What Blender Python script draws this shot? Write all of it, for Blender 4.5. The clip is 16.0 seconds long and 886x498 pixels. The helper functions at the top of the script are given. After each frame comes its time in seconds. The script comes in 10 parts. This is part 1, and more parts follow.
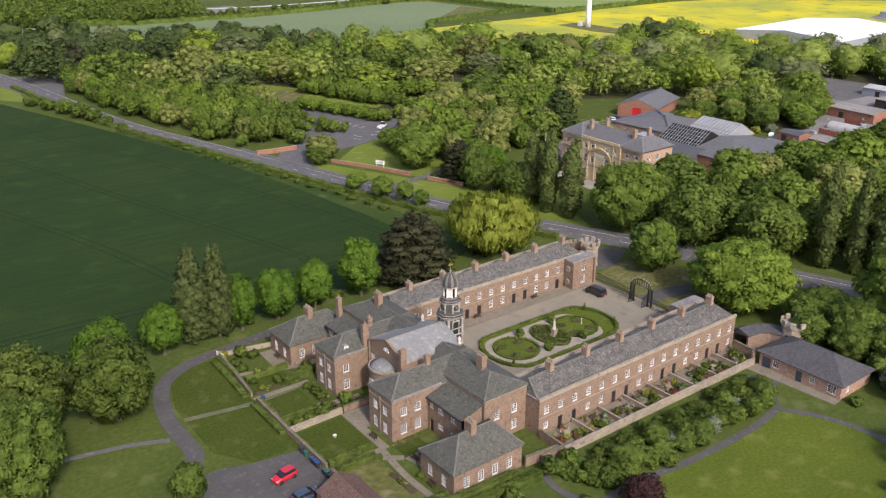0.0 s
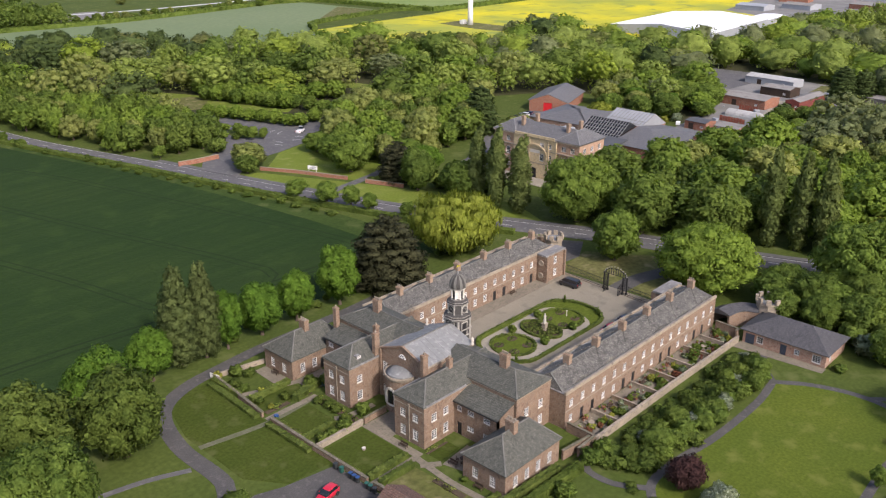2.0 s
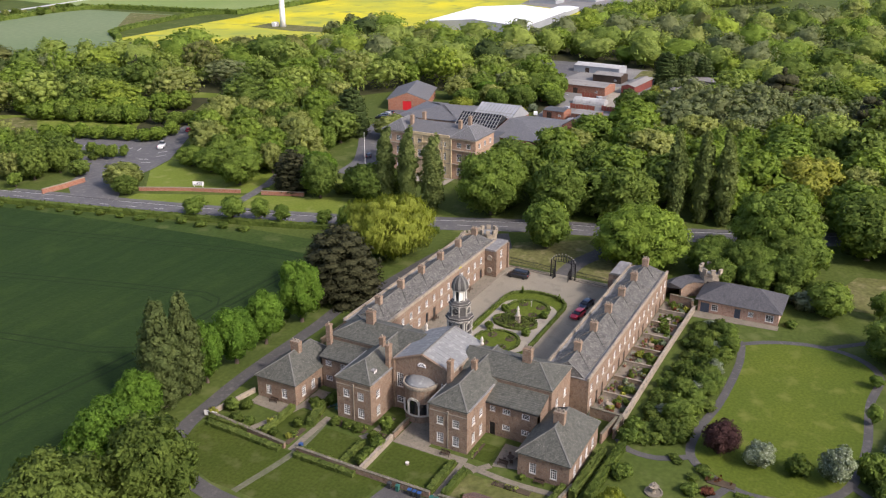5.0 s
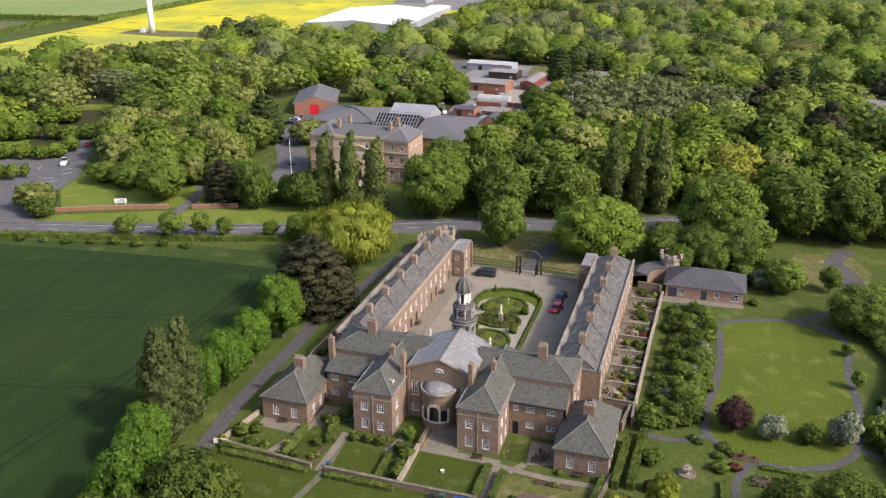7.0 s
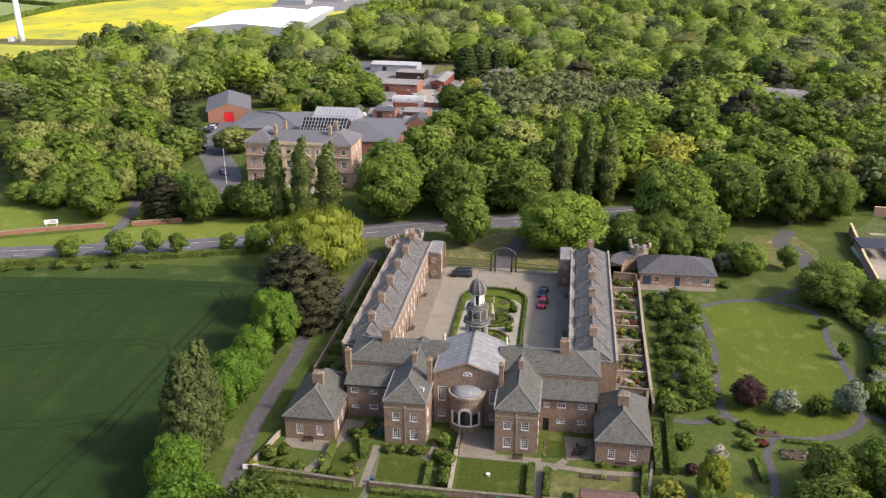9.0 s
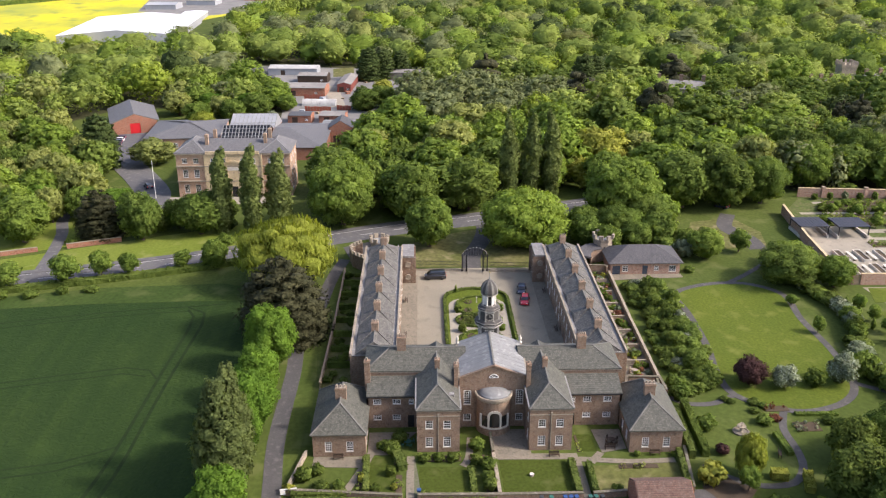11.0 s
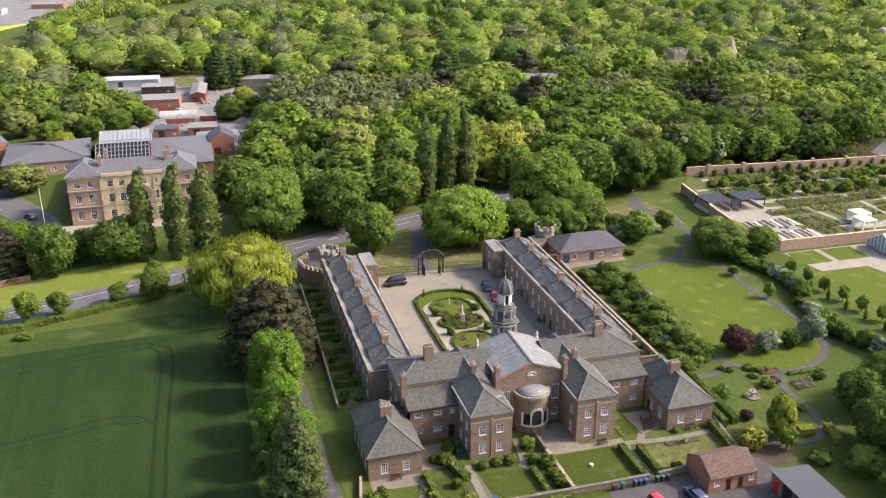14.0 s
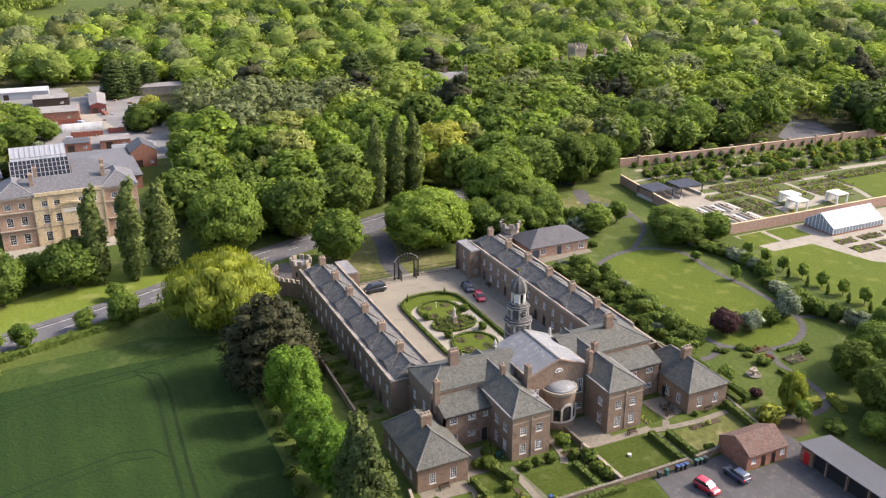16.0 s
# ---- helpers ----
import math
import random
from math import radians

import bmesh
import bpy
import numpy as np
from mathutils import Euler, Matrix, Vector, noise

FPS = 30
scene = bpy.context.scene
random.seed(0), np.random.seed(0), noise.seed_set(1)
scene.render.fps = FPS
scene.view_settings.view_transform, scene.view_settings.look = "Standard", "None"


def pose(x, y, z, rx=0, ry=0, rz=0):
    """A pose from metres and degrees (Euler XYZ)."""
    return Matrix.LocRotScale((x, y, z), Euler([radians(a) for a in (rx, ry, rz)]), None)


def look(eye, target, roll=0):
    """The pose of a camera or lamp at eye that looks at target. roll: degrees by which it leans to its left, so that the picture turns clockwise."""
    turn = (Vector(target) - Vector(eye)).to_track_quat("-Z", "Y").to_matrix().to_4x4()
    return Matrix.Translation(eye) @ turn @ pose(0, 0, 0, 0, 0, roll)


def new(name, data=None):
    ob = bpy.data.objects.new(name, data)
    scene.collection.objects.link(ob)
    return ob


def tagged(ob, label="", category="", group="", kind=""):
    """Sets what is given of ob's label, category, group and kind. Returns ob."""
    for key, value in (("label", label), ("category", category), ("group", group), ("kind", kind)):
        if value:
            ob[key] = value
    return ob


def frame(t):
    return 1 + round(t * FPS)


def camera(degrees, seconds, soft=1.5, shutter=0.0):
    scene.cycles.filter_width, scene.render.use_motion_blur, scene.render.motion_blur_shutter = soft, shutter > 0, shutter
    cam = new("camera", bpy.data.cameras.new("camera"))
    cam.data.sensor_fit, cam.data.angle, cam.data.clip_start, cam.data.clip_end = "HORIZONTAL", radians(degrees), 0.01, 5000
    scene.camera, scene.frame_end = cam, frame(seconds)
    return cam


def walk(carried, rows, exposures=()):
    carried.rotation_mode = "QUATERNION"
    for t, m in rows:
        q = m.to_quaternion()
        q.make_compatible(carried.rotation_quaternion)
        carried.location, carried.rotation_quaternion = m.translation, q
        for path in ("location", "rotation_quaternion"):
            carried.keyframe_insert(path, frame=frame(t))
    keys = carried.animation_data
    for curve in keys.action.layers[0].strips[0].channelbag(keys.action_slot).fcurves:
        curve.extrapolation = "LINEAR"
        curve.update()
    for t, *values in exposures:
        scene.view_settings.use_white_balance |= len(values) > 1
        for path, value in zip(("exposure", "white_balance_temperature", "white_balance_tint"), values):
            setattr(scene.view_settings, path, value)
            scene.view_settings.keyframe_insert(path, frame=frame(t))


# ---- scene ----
cam = camera(53.6, 16.0, soft=1.2)
METRES, EYE, TILT, LEAN, TURN = 3.731 / 1.5 * 80, 80.0, 1.0, -1.1, -36.85
HOME = (-64.3, -110.3)
ROWS = [
    (0.0, 0.0, 0.0, 0.0, -0.42, -22.66, 1.02),
    (0.5, -0.0312, 0.0021, 0.0006, -2.9, -22.71, 0.98),
    (1.0, -0.0623, 0.0054, 0.0014, -5.38, -22.76, 0.94),
    (1.5, -0.0932, 0.0101, 0.0019, -7.84, -22.81, 0.91),
    (2.0, -0.1241, 0.0163, 0.0024, -10.15, -22.85, 0.87),
    (2.5, -0.1546, 0.0236, 0.0028, -12.27, -22.89, 0.83),
    (3.0, -0.1844, 0.032, 0.0034, -14.68, -22.94, 0.8),
    (3.5, -0.2138, 0.042, 0.0038, -17.42, -22.98, 0.76),
    (4.0, -0.2429, 0.0535, 0.0041, -20.15, -23.01, 0.71),
    (6.5, -0.3786, 0.1312, 0.006, -33.0, -23.18, 0.44),
    (7.0, -0.4035, 0.1504, 0.006, -35.5, -23.18, 0.37),
    (7.5, -0.4275, 0.1706, 0.0059, -37.98, -23.19, 0.3),
    (8.0, -0.4505, 0.1918, 0.006, -40.33, -23.19, 0.25),
    (8.5, -0.4726, 0.2139, 0.0058, -42.64, -23.19, 0.2),
    (9.0, -0.4938, 0.2369, 0.0056, -44.92, -23.2, 0.14),
    (11.5, -0.5842, 0.3649, 0.003, -57.17, -23.13, -0.22),
    (12.0, -0.5986, 0.3926, 0.0026, -59.78, -23.12, -0.28),
    (12.5, -0.6118, 0.4208, 0.0022, -62.25, -23.11, -0.34),
    (13.0, -0.6239, 0.4495, 0.0017, -64.62, -23.1, -0.4),
    (13.5, -0.6347, 0.4788, 0.0012, -66.88, -23.07, -0.46),
    (14.0, -0.6443, 0.5084, 0.0008, -69.13, -23.04, -0.52),
    (14.5, -0.6526, 0.5383, 0.0004, -71.39, -23.02, -0.57),
    (15.0, -0.6596, 0.5684, -0.0002, -73.67, -22.99, -0.62),
    (15.5, -0.6654, 0.5989, -0.0008, -76.12, -22.97, -0.68),
    (16.0, -0.67, 0.6297, -0.0015, -78.53, -22.94, -0.74),
]
walk(cam, [(t, pose(HOME[0], HOME[1], EYE, TILT, LEAN, TURN) @ pose(METRES * x, METRES * y, METRES * z, 90 + pitch, roll, yaw)) for t, x, y, z, yaw, pitch, roll in ROWS], exposures=[(0.0, 0.15, 6600, 19), (8.0, 0.42, 6700, 19), (16.0, 0.88, 6850, 19)])

# ---- world and light ----
SUN_EL, SUN_AZ = 39.0, 193.0   # degrees; azimuth counted from +y towards +x
world = bpy.data.worlds.new("world")
scene.world = world
world.use_nodes = True
_sky = world.node_tree.nodes.new("ShaderNodeTexSky")
_sky.sky_type, _sky.sun_disc = "NISHITA", False
_sky.air_density, _sky.dust_density, _sky.ozone_density = 0.9, 2.8, 0.8
_sky.sun_elevation, _sky.sun_rotation = radians(SUN_EL), radians(SUN_AZ)
world.node_tree.links.new(_sky.outputs[0], world.node_tree.nodes["Background"].inputs[0])
world.node_tree.nodes["Background"].inputs[1].default_value = 0.22
sun = new("sun", bpy.data.lights.new("sun", "SUN"))
sun.data.energy, sun.data.angle, sun.data.color = 3.3, radians(6.0), (1.0, 0.965, 0.90)
_a, _e = radians(SUN_AZ), radians(SUN_EL)
sun.matrix_world = look((300 * math.sin(_a) * math.cos(_e), 300 * math.cos(_a) * math.cos(_e), 300 * math.sin(_e)), (0, 0, 0))

# ---- materials ----


def node_mat(name):
    m = bpy.data.materials.new(name)
    m.use_nodes = True
    return m, m.node_tree.nodes, m.node_tree.links, m.node_tree.nodes["Principled BSDF"]


def mix(nodes, links, fac, a, b, kind="MIX"):
    """A colour mix; a and b are sockets or colours, fac a socket or number."""
    n = nodes.new("ShaderNodeMix")
    n.data_type, n.blend_type = "RGBA", kind
    for socket, v in ((n.inputs[0], fac), (n.inputs[6], a), (n.inputs[7], b)):
        if isinstance(v, (int, float)):
            socket.default_value = v
        elif isinstance(v, tuple):
            socket.default_value = (*v, 1.0)
        else:
            links.new(v, socket)
    return n.outputs[2]


def noise_tex(nodes, links, coords, scale, detail=4.0, low=0.35, high=0.65):
    n = nodes.new("ShaderNodeTexNoise")
    n.inputs["Scale"].default_value, n.inputs["Detail"].default_value = scale, detail
    links.new(coords, n.inputs["Vector"])
    r = nodes.new("ShaderNodeMapRange")
    r.inputs[1].default_value, r.inputs[2].default_value = low, high
    links.new(n.outputs[0], r.inputs[0])
    return r.outputs[0]


def bump(nodes, links, shader, height, strength, distance):
    b = nodes.new("ShaderNodeBump")
    b.inputs["Strength"].default_value, b.inputs["Distance"].default_value = strength, distance
    links.new(height, b.inputs["Height"])
    links.new(b.outputs[0], shader.inputs["Normal"])


def where(nodes, links):
    """World coordinates of the surface."""
    return nodes.new("ShaderNodeNewGeometry").outputs["Position"]


def surface(name, one, two, rough=0.85, coarse=0.15, fine=2.5, amount=0.7, grain=0.5, metal=0.0, relief=0.0, third=None):
    """A surface of two colours mixed by coarse and fine noise, with stains of a third."""
    m, nodes, links, s = node_mat(name)
    p = where(nodes, links)
    f1 = noise_tex(nodes, links, p, coarse)
    c = mix(nodes, links, f1, one, two)
    f2 = noise_tex(nodes, links, p, fine, 6.0, 0.3, 0.7)
    dark = tuple(v * amount * 0.85 for v in one)
    c = mix(nodes, links, mathn(nodes, links, "MULTIPLY", f2, grain), c, dark)
    if third:
        f3 = noise_tex(nodes, links, p, coarse * 3.7, 5.0, 0.55, 0.7)
        c = mix(nodes, links, f3, c, third)
    links.new(c, s.inputs["Base Color"])
    s.inputs["Roughness"].default_value, s.inputs["Metallic"].default_value = rough, metal
    s.inputs["Specular IOR Level"].default_value = 0.1 if rough >= 0.9 else 0.3
    if relief:
        bump(nodes, links, s, f2, 0.6, relief)
    return m


def mathn(nodes, links, op, a, b):
    n = nodes.new("ShaderNodeMath")
    n.operation = op
    for socket, v in ((n.inputs[0], a), (n.inputs[1], b)):
        if isinstance(v, (int, float)):
            socket.default_value = v
        else:
            links.new(v, socket)
    return n.outputs[0]


def courses(name, a, b, joint, width, height, gap, rough, stain, stain_amount=0.5, slope=False):
    """Bricks or slates in courses: u runs along the wall, v upwards."""
    m, nodes, links, s = node_mat(name)
    p = where(nodes, links)
    sep = nodes.new("ShaderNodeSeparateXYZ")
    links.new(p, sep.inputs[0])
    com = nodes.new("ShaderNodeCombineXYZ")
    links.new(mathn(nodes, links, "ADD", sep.outputs[0], sep.outputs[1]), com.inputs[0])
    links.new(sep.outputs[2], com.inputs[1])
    t = nodes.new("ShaderNodeTexBrick")
    links.new(com.outputs[0], t.inputs["Vector"])
    for key, v in (("Color1", a), ("Color2", b), ("Mortar", joint)):
        t.inputs[key].default_value = (*v, 1)
    for key, v in (("Scale", 1.0), ("Brick Width", width), ("Row Height", height), ("Mortar Size", gap), ("Mortar Smooth", 0.3), ("Bias", 0.0)):
        t.inputs[key].default_value = v
    f1 = noise_tex(nodes, links, p, 0.8, 6.0, 0.42, 0.72)
    f2 = noise_tex(nodes, links, p, 4.5, 6.0, 0.42, 0.62)
    c = mix(nodes, links, mathn(nodes, links, "MULTIPLY", f1, stain_amount), t.outputs[0], stain)
    c = mix(nodes, links, mathn(nodes, links, "MULTIPLY", f2, 0.55), c, tuple(v * 0.5 for v in a))
    f3 = noise_tex(nodes, links, p, 2.3, 8.0, 0.5, 0.68)
    c = mix(nodes, links, mathn(nodes, links, "MULTIPLY", f3, stain_amount * 0.8), c, tuple(v * 1.15 for v in stain))
    f4 = noise_tex(nodes, links, p, 1.7, 7.0, 0.54, 0.66)
    c = mix(nodes, links, mathn(nodes, links, "MULTIPLY", f4, 0.5), c, tuple(v * 0.45 for v in b))
    f5 = noise_tex(nodes, links, p, 5.0, 3.0, 0.6, 0.7)
    c = mix(nodes, links, mathn(nodes, links, "MULTIPLY", f5, stain_amount), c, tuple(min(0.6, v * 1.9) for v in stain))
    links.new(c, s.inputs["Base Color"])
    s.inputs["Roughness"].default_value = rough
    s.inputs["Specular IOR Level"].default_value = 0.3
    bump(nodes, links, s, t.outputs[1], -0.4, 0.02)
    return m


def drilled(name, one, two, gap):
    """A drilled crop: broad patches, long bands along the drilling line and a fine grain."""
    m, nodes, links, s = node_mat(name)
    p = where(nodes, links)
    mp = nodes.new("ShaderNodeMapping")
    mp.inputs["Scale"].default_value = (0.012, 0.42, 1.0)
    mp.inputs["Rotation"].default_value = (0, 0, 0.02)
    links.new(p, mp.inputs[0])
    c = mix(nodes, links, noise_tex(nodes, links, p, 0.018, 4.0, 0.38, 0.62), one, two)
    c = mix(nodes, links, mathn(nodes, links, "MULTIPLY", noise_tex(nodes, links, mp.outputs[0], 1.0, 3.0, 0.4, 0.62), 0.45), c, gap)
    c = mix(nodes, links, mathn(nodes, links, "MULTIPLY", noise_tex(nodes, links, p, 1.6, 6.0, 0.35, 0.65), 0.5), c, gap)
    c = mix(nodes, links, mathn(nodes, links, "MULTIPLY", noise_tex(nodes, links, p, 0.11, 5.0, 0.55, 0.72), 0.5), c, tuple(v * 1.3 for v in two))
    blown = nodes.new("ShaderNodeTexNoise")
    blown.inputs["Scale"].default_value, blown.inputs["Detail"].default_value, blown.inputs["Distortion"].default_value = 0.55, 5.0, 2.2
    links.new(p, blown.inputs["Vector"])
    c = mix(nodes, links, mathn(nodes, links, "MULTIPLY", blown.outputs[0], 0.5), c, gap)
    links.new(c, s.inputs["Base Color"])
    bump(nodes, links, s, blown.outputs[0], 0.5, 0.6)
    s.inputs["Roughness"].default_value = 0.95
    s.inputs["Specular IOR Level"].default_value = 0.1
    return m


def leaf_mat(name, one, two, glow=0.42):
    """Leaves: colour varies from tree to tree, twig to twig and leaf to leaf; light passes through."""
    m, nodes, links, s = node_mat(name)
    info = nodes.new("ShaderNodeObjectInfo")
    geo = nodes.new("ShaderNodeNewGeometry")
    tint = nodes.new("ShaderNodeAttribute")
    tint.attribute_name = "tint"
    f = mathn(nodes, links, "FRACT", mathn(nodes, links, "ADD", info.outputs["Random"], tint.outputs["Fac"]), 0.0)
    c = mix(nodes, links, f, one, two)
    other = mathn(nodes, links, "FRACT", mathn(nodes, links, "MULTIPLY", f, 7.31), 0.0)
    c = mix(nodes, links, mathn(nodes, links, "MULTIPLY", other, 0.42), c, tuple(v * k for v, k in zip(one, (0.50, 0.60, 0.72))))
    r = geo.outputs["Random Per Island"]
    c = mix(nodes, links, mathn(nodes, links, "MULTIPLY", r, 0.32), c, tuple(v * 0.4 for v in one))
    twig = noise_tex(nodes, links, geo.outputs["Position"], 1.3, 4.0, 0.42, 0.62)
    c = mix(nodes, links, mathn(nodes, links, "MULTIPLY", twig, 0.3), c, tuple(v * 0.35 for v in one))
    big = noise_tex(nodes, links, geo.outputs["Position"], 0.3, 3.0)
    c = mix(nodes, links, mathn(nodes, links, "MULTIPLY", big, 0.42), c, tuple(v * 1.6 for v in two))
    links.new(c, s.inputs["Base Color"])
    s.inputs["Roughness"].default_value = 0.75
    s.inputs["Specular IOR Level"].default_value = 0.1
    bump(nodes, links, s, twig, 0.8, -0.25)
    tr = nodes.new("ShaderNodeBsdfTranslucent")
    links.new(mix(nodes, links, 1.0, c, (1.0, 1.0, 0.45), "MULTIPLY"), tr.inputs[0])
    ms = nodes.new("ShaderNodeMixShader")
    ms.inputs[0].default_value = glow
    links.new(s.outputs[0], ms.inputs[1])
    links.new(tr.outputs[0], ms.inputs[2])
    links.new(ms.outputs[0], nodes["Material Output"].inputs[0])
    return m


GRASS = surface("grass", (0.064, 0.093, 0.019), (0.085, 0.112, 0.025), 0.95, 0.05, 1.2, 0.6, 0.6, third=(0.098, 0.116, 0.036))
LAWN = surface("lawn_grass", (0.079, 0.112, 0.015), (0.101, 0.131, 0.017), 0.95, 0.07, 2.0, 0.6, 0.6, third=(0.116, 0.134, 0.028))
# lawn colour darkened to hold the cloud shade over the front gardens
SHADEGRASS = surface("cloud_dimmed_lawn_grass", (0.048, 0.070, 0.011), (0.062, 0.083, 0.014), 0.95, 0.1, 2.0, 0.6, 0.6, third=(0.078, 0.090, 0.026))
GUTTERLEAD = surface("dull_gutter_lead", (0.23, 0.225, 0.215), (0.165, 0.16, 0.153), 0.7, 0.4, 2.0, 0.7, 0.5, third=(0.29, 0.285, 0.27))
ROUGH = surface("rough_grass", (0.115, 0.127, 0.037), (0.164, 0.156, 0.066), 0.95, 0.08, 0.9, 0.5, 0.7, third=(0.205, 0.180, 0.098))
CROP = drilled("young_crop", (0.022, 0.046, 0.010), (0.034, 0.060, 0.013), (0.012, 0.028, 0.007))
RAPE = surface("rape_flowers", (0.58, 0.51, 0.025), (0.26, 0.31, 0.06), 0.9, 0.016, 0.3, 0.7, 0.35, third=(0.20, 0.25, 0.06))
MARGIN = surface("field_margin_grass", (0.034, 0.062, 0.013), (0.050, 0.080, 0.018), 0.95, 0.05, 1.2, 0.6, 0.6, third=(0.070, 0.090, 0.027))
PALE = surface("pale_crop", (0.17, 0.24, 0.07), (0.22, 0.27, 0.10), 0.9, 0.01, 0.3, 0.8, 0.4)
# brighter copy of the lawn: sunshine on the museum grounds painted in
SUNGRASS = surface("sun_brightened_grass", (0.122, 0.167, 0.023), (0.158, 0.198, 0.036), 0.95, 0.06, 1.5, 0.6, 0.5, third=(0.171, 0.194, 0.054))
FARCROP = surface("far_crop", (0.14, 0.19, 0.095), (0.165, 0.21, 0.11), 0.9, 0.01, 0.3, 0.8, 0.4)
ASPHALT = surface("asphalt", (0.105, 0.105, 0.11), (0.13, 0.128, 0.126), 0.9, 0.2, 6.0, 0.7, 0.4, third=(0.16, 0.155, 0.15))
DARKTAR = surface("dark_asphalt", (0.081, 0.079, 0.077), (0.101, 0.098, 0.094), 0.92, 0.25, 5.0, 0.7, 0.5, third=(0.115, 0.110, 0.102))
GRAVEL = surface("pale_gravel", (0.333, 0.302, 0.239), (0.270, 0.248, 0.198), 0.95, 0.2, 6.0, 0.7, 0.5, third=(0.216, 0.189, 0.153))
COURT = surface("courtyard_tar", (0.270, 0.243, 0.184), (0.216, 0.196, 0.153), 0.92, 0.09, 5.0, 0.7, 0.5, third=(0.171, 0.156, 0.124))
WORNPATH = surface("worn_path", (0.150, 0.150, 0.100), (0.110, 0.118, 0.070), 0.95, 0.5, 2.0, 0.65, 0.6, third=(0.090, 0.110, 0.050))
FLAGS = surface("flagstones", (0.232, 0.204, 0.158), (0.180, 0.160, 0.124), 0.9, 0.4, 3.0, 0.65, 0.6, third=(0.130, 0.120, 0.088))
STONE = surface("sandstone", (0.368, 0.313, 0.239), (0.276, 0.239, 0.184), 0.9, 0.5, 3.0, 0.6, 0.6, third=(0.166, 0.147, 0.120))
PALESTONE = surface("pale_statue_stone", (0.62, 0.58, 0.50), (0.48, 0.45, 0.38), 0.85, 0.8, 5.0, 0.7, 0.5)
BRICK = courses("brown_red_brick", (0.269, 0.164, 0.104), (0.181, 0.115, 0.076), (0.273, 0.240, 0.185), 0.225, 0.075, 0.012, 0.9, (0.176, 0.131, 0.100), 0.7)
TANBRICK = courses("weathered_tan_brick", (0.36, 0.245, 0.165), (0.26, 0.175, 0.12), (0.30, 0.25, 0.19), 0.225, 0.075, 0.012, 0.9, (0.17, 0.125, 0.09), 0.6)
REDBRICK = courses("red_brick", (0.36, 0.135, 0.075), (0.28, 0.11, 0.065), (0.30, 0.22, 0.17), 0.225, 0.075, 0.012, 0.9, (0.22, 0.11, 0.075), 0.5)
SLATE = courses("grey_slate", (0.092, 0.095, 0.080), (0.066, 0.069, 0.057), (0.042, 0.043, 0.036), 0.34, 0.13, 0.014, 0.7, (0.120, 0.119, 0.096), 0.44)
RANGESLATE = courses("mottled_range_slate", (0.099, 0.096, 0.088), (0.067, 0.066, 0.061), (0.045, 0.044, 0.040), 0.34, 0.13, 0.014, 0.7, (0.185, 0.179, 0.156), 0.54)
NEWSLATE = courses("dark_slate", (0.082, 0.081, 0.086), (0.066, 0.066, 0.070), (0.040, 0.039, 0.041), 0.30, 0.13, 0.012, 0.6, (0.110, 0.107, 0.104), 0.4)
MUSEUMSLATE = courses("weathered_blue_slate", (0.135, 0.135, 0.138), (0.108, 0.108, 0.112), (0.070, 0.069, 0.070), 0.30, 0.13, 0.012, 0.6, (0.170, 0.167, 0.160), 0.45)
TILE = courses("brown_pantiles", (0.17, 0.095, 0.07), (0.12, 0.07, 0.055), (0.05, 0.035, 0.03), 0.25, 0.16, 0.02, 0.85, (0.13, 0.10, 0.08), 0.5)
LEAD = surface("lead_sheet", (0.221, 0.229, 0.226), (0.176, 0.182, 0.182), 0.65, 0.3, 2.0, 0.75, 0.5, third=(0.265, 0.270, 0.260))
WHITE = surface("white_paint", (0.82, 0.81, 0.78), (0.74, 0.73, 0.7), 0.5, 0.5, 4.0, 0.8, 0.3)
TOWERPAINT = surface("weathered_cream_paint", (0.52, 0.50, 0.44), (0.24, 0.23, 0.205), 0.7, 1.1, 4.0, 0.4, 0.7)
BLACK = surface("black_paint", (0.02, 0.02, 0.022), (0.03, 0.03, 0.03), 0.4, 0.5, 4.0, 0.8, 0.3)
DARKWOOD = surface("dark_timber", (0.07, 0.045, 0.03), (0.05, 0.035, 0.025), 0.7, 0.5, 5.0, 0.6, 0.5)
TIMBER = surface("fence_timber", (0.30, 0.23, 0.15), (0.22, 0.17, 0.12), 0.8, 0.5, 5.0, 0.6, 0.5)
BARK = surface("bark", (0.13, 0.10, 0.075), (0.09, 0.07, 0.055), 0.9, 0.5, 5.0, 0.6, 0.5)
SOIL = surface("soil", (0.10, 0.075, 0.05), (0.07, 0.055, 0.04), 0.95, 0.5, 4.0, 0.6, 0.5)
PALEROOF = surface("weathered_pale_roof", (0.46, 0.46, 0.44), (0.36, 0.36, 0.35), 0.7, 0.15, 1.0, 0.7, 0.5, third=(0.27, 0.265, 0.25))
ROOFWHITE = surface("white_roof_sheet", (0.86, 0.88, 0.88), (0.80, 0.82, 0.83), 0.5, 0.03, 0.2, 0.85, 0.3)
STEEL = surface("grey_cladding", (0.33, 0.35, 0.37), (0.29, 0.31, 0.33), 0.5, 0.05, 0.4, 0.8, 0.3)
ASBESTOS = surface("fibre_cement", (0.27, 0.26, 0.24), (0.21, 0.20, 0.19), 0.9, 0.1, 1.0, 0.7, 0.5, third=(0.16, 0.15, 0.13))
REDDOOR = surface("red_door_paint", (0.55, 0.02, 0.025), (0.48, 0.02, 0.025), 0.5, 0.3, 3.0, 0.8, 0.3)
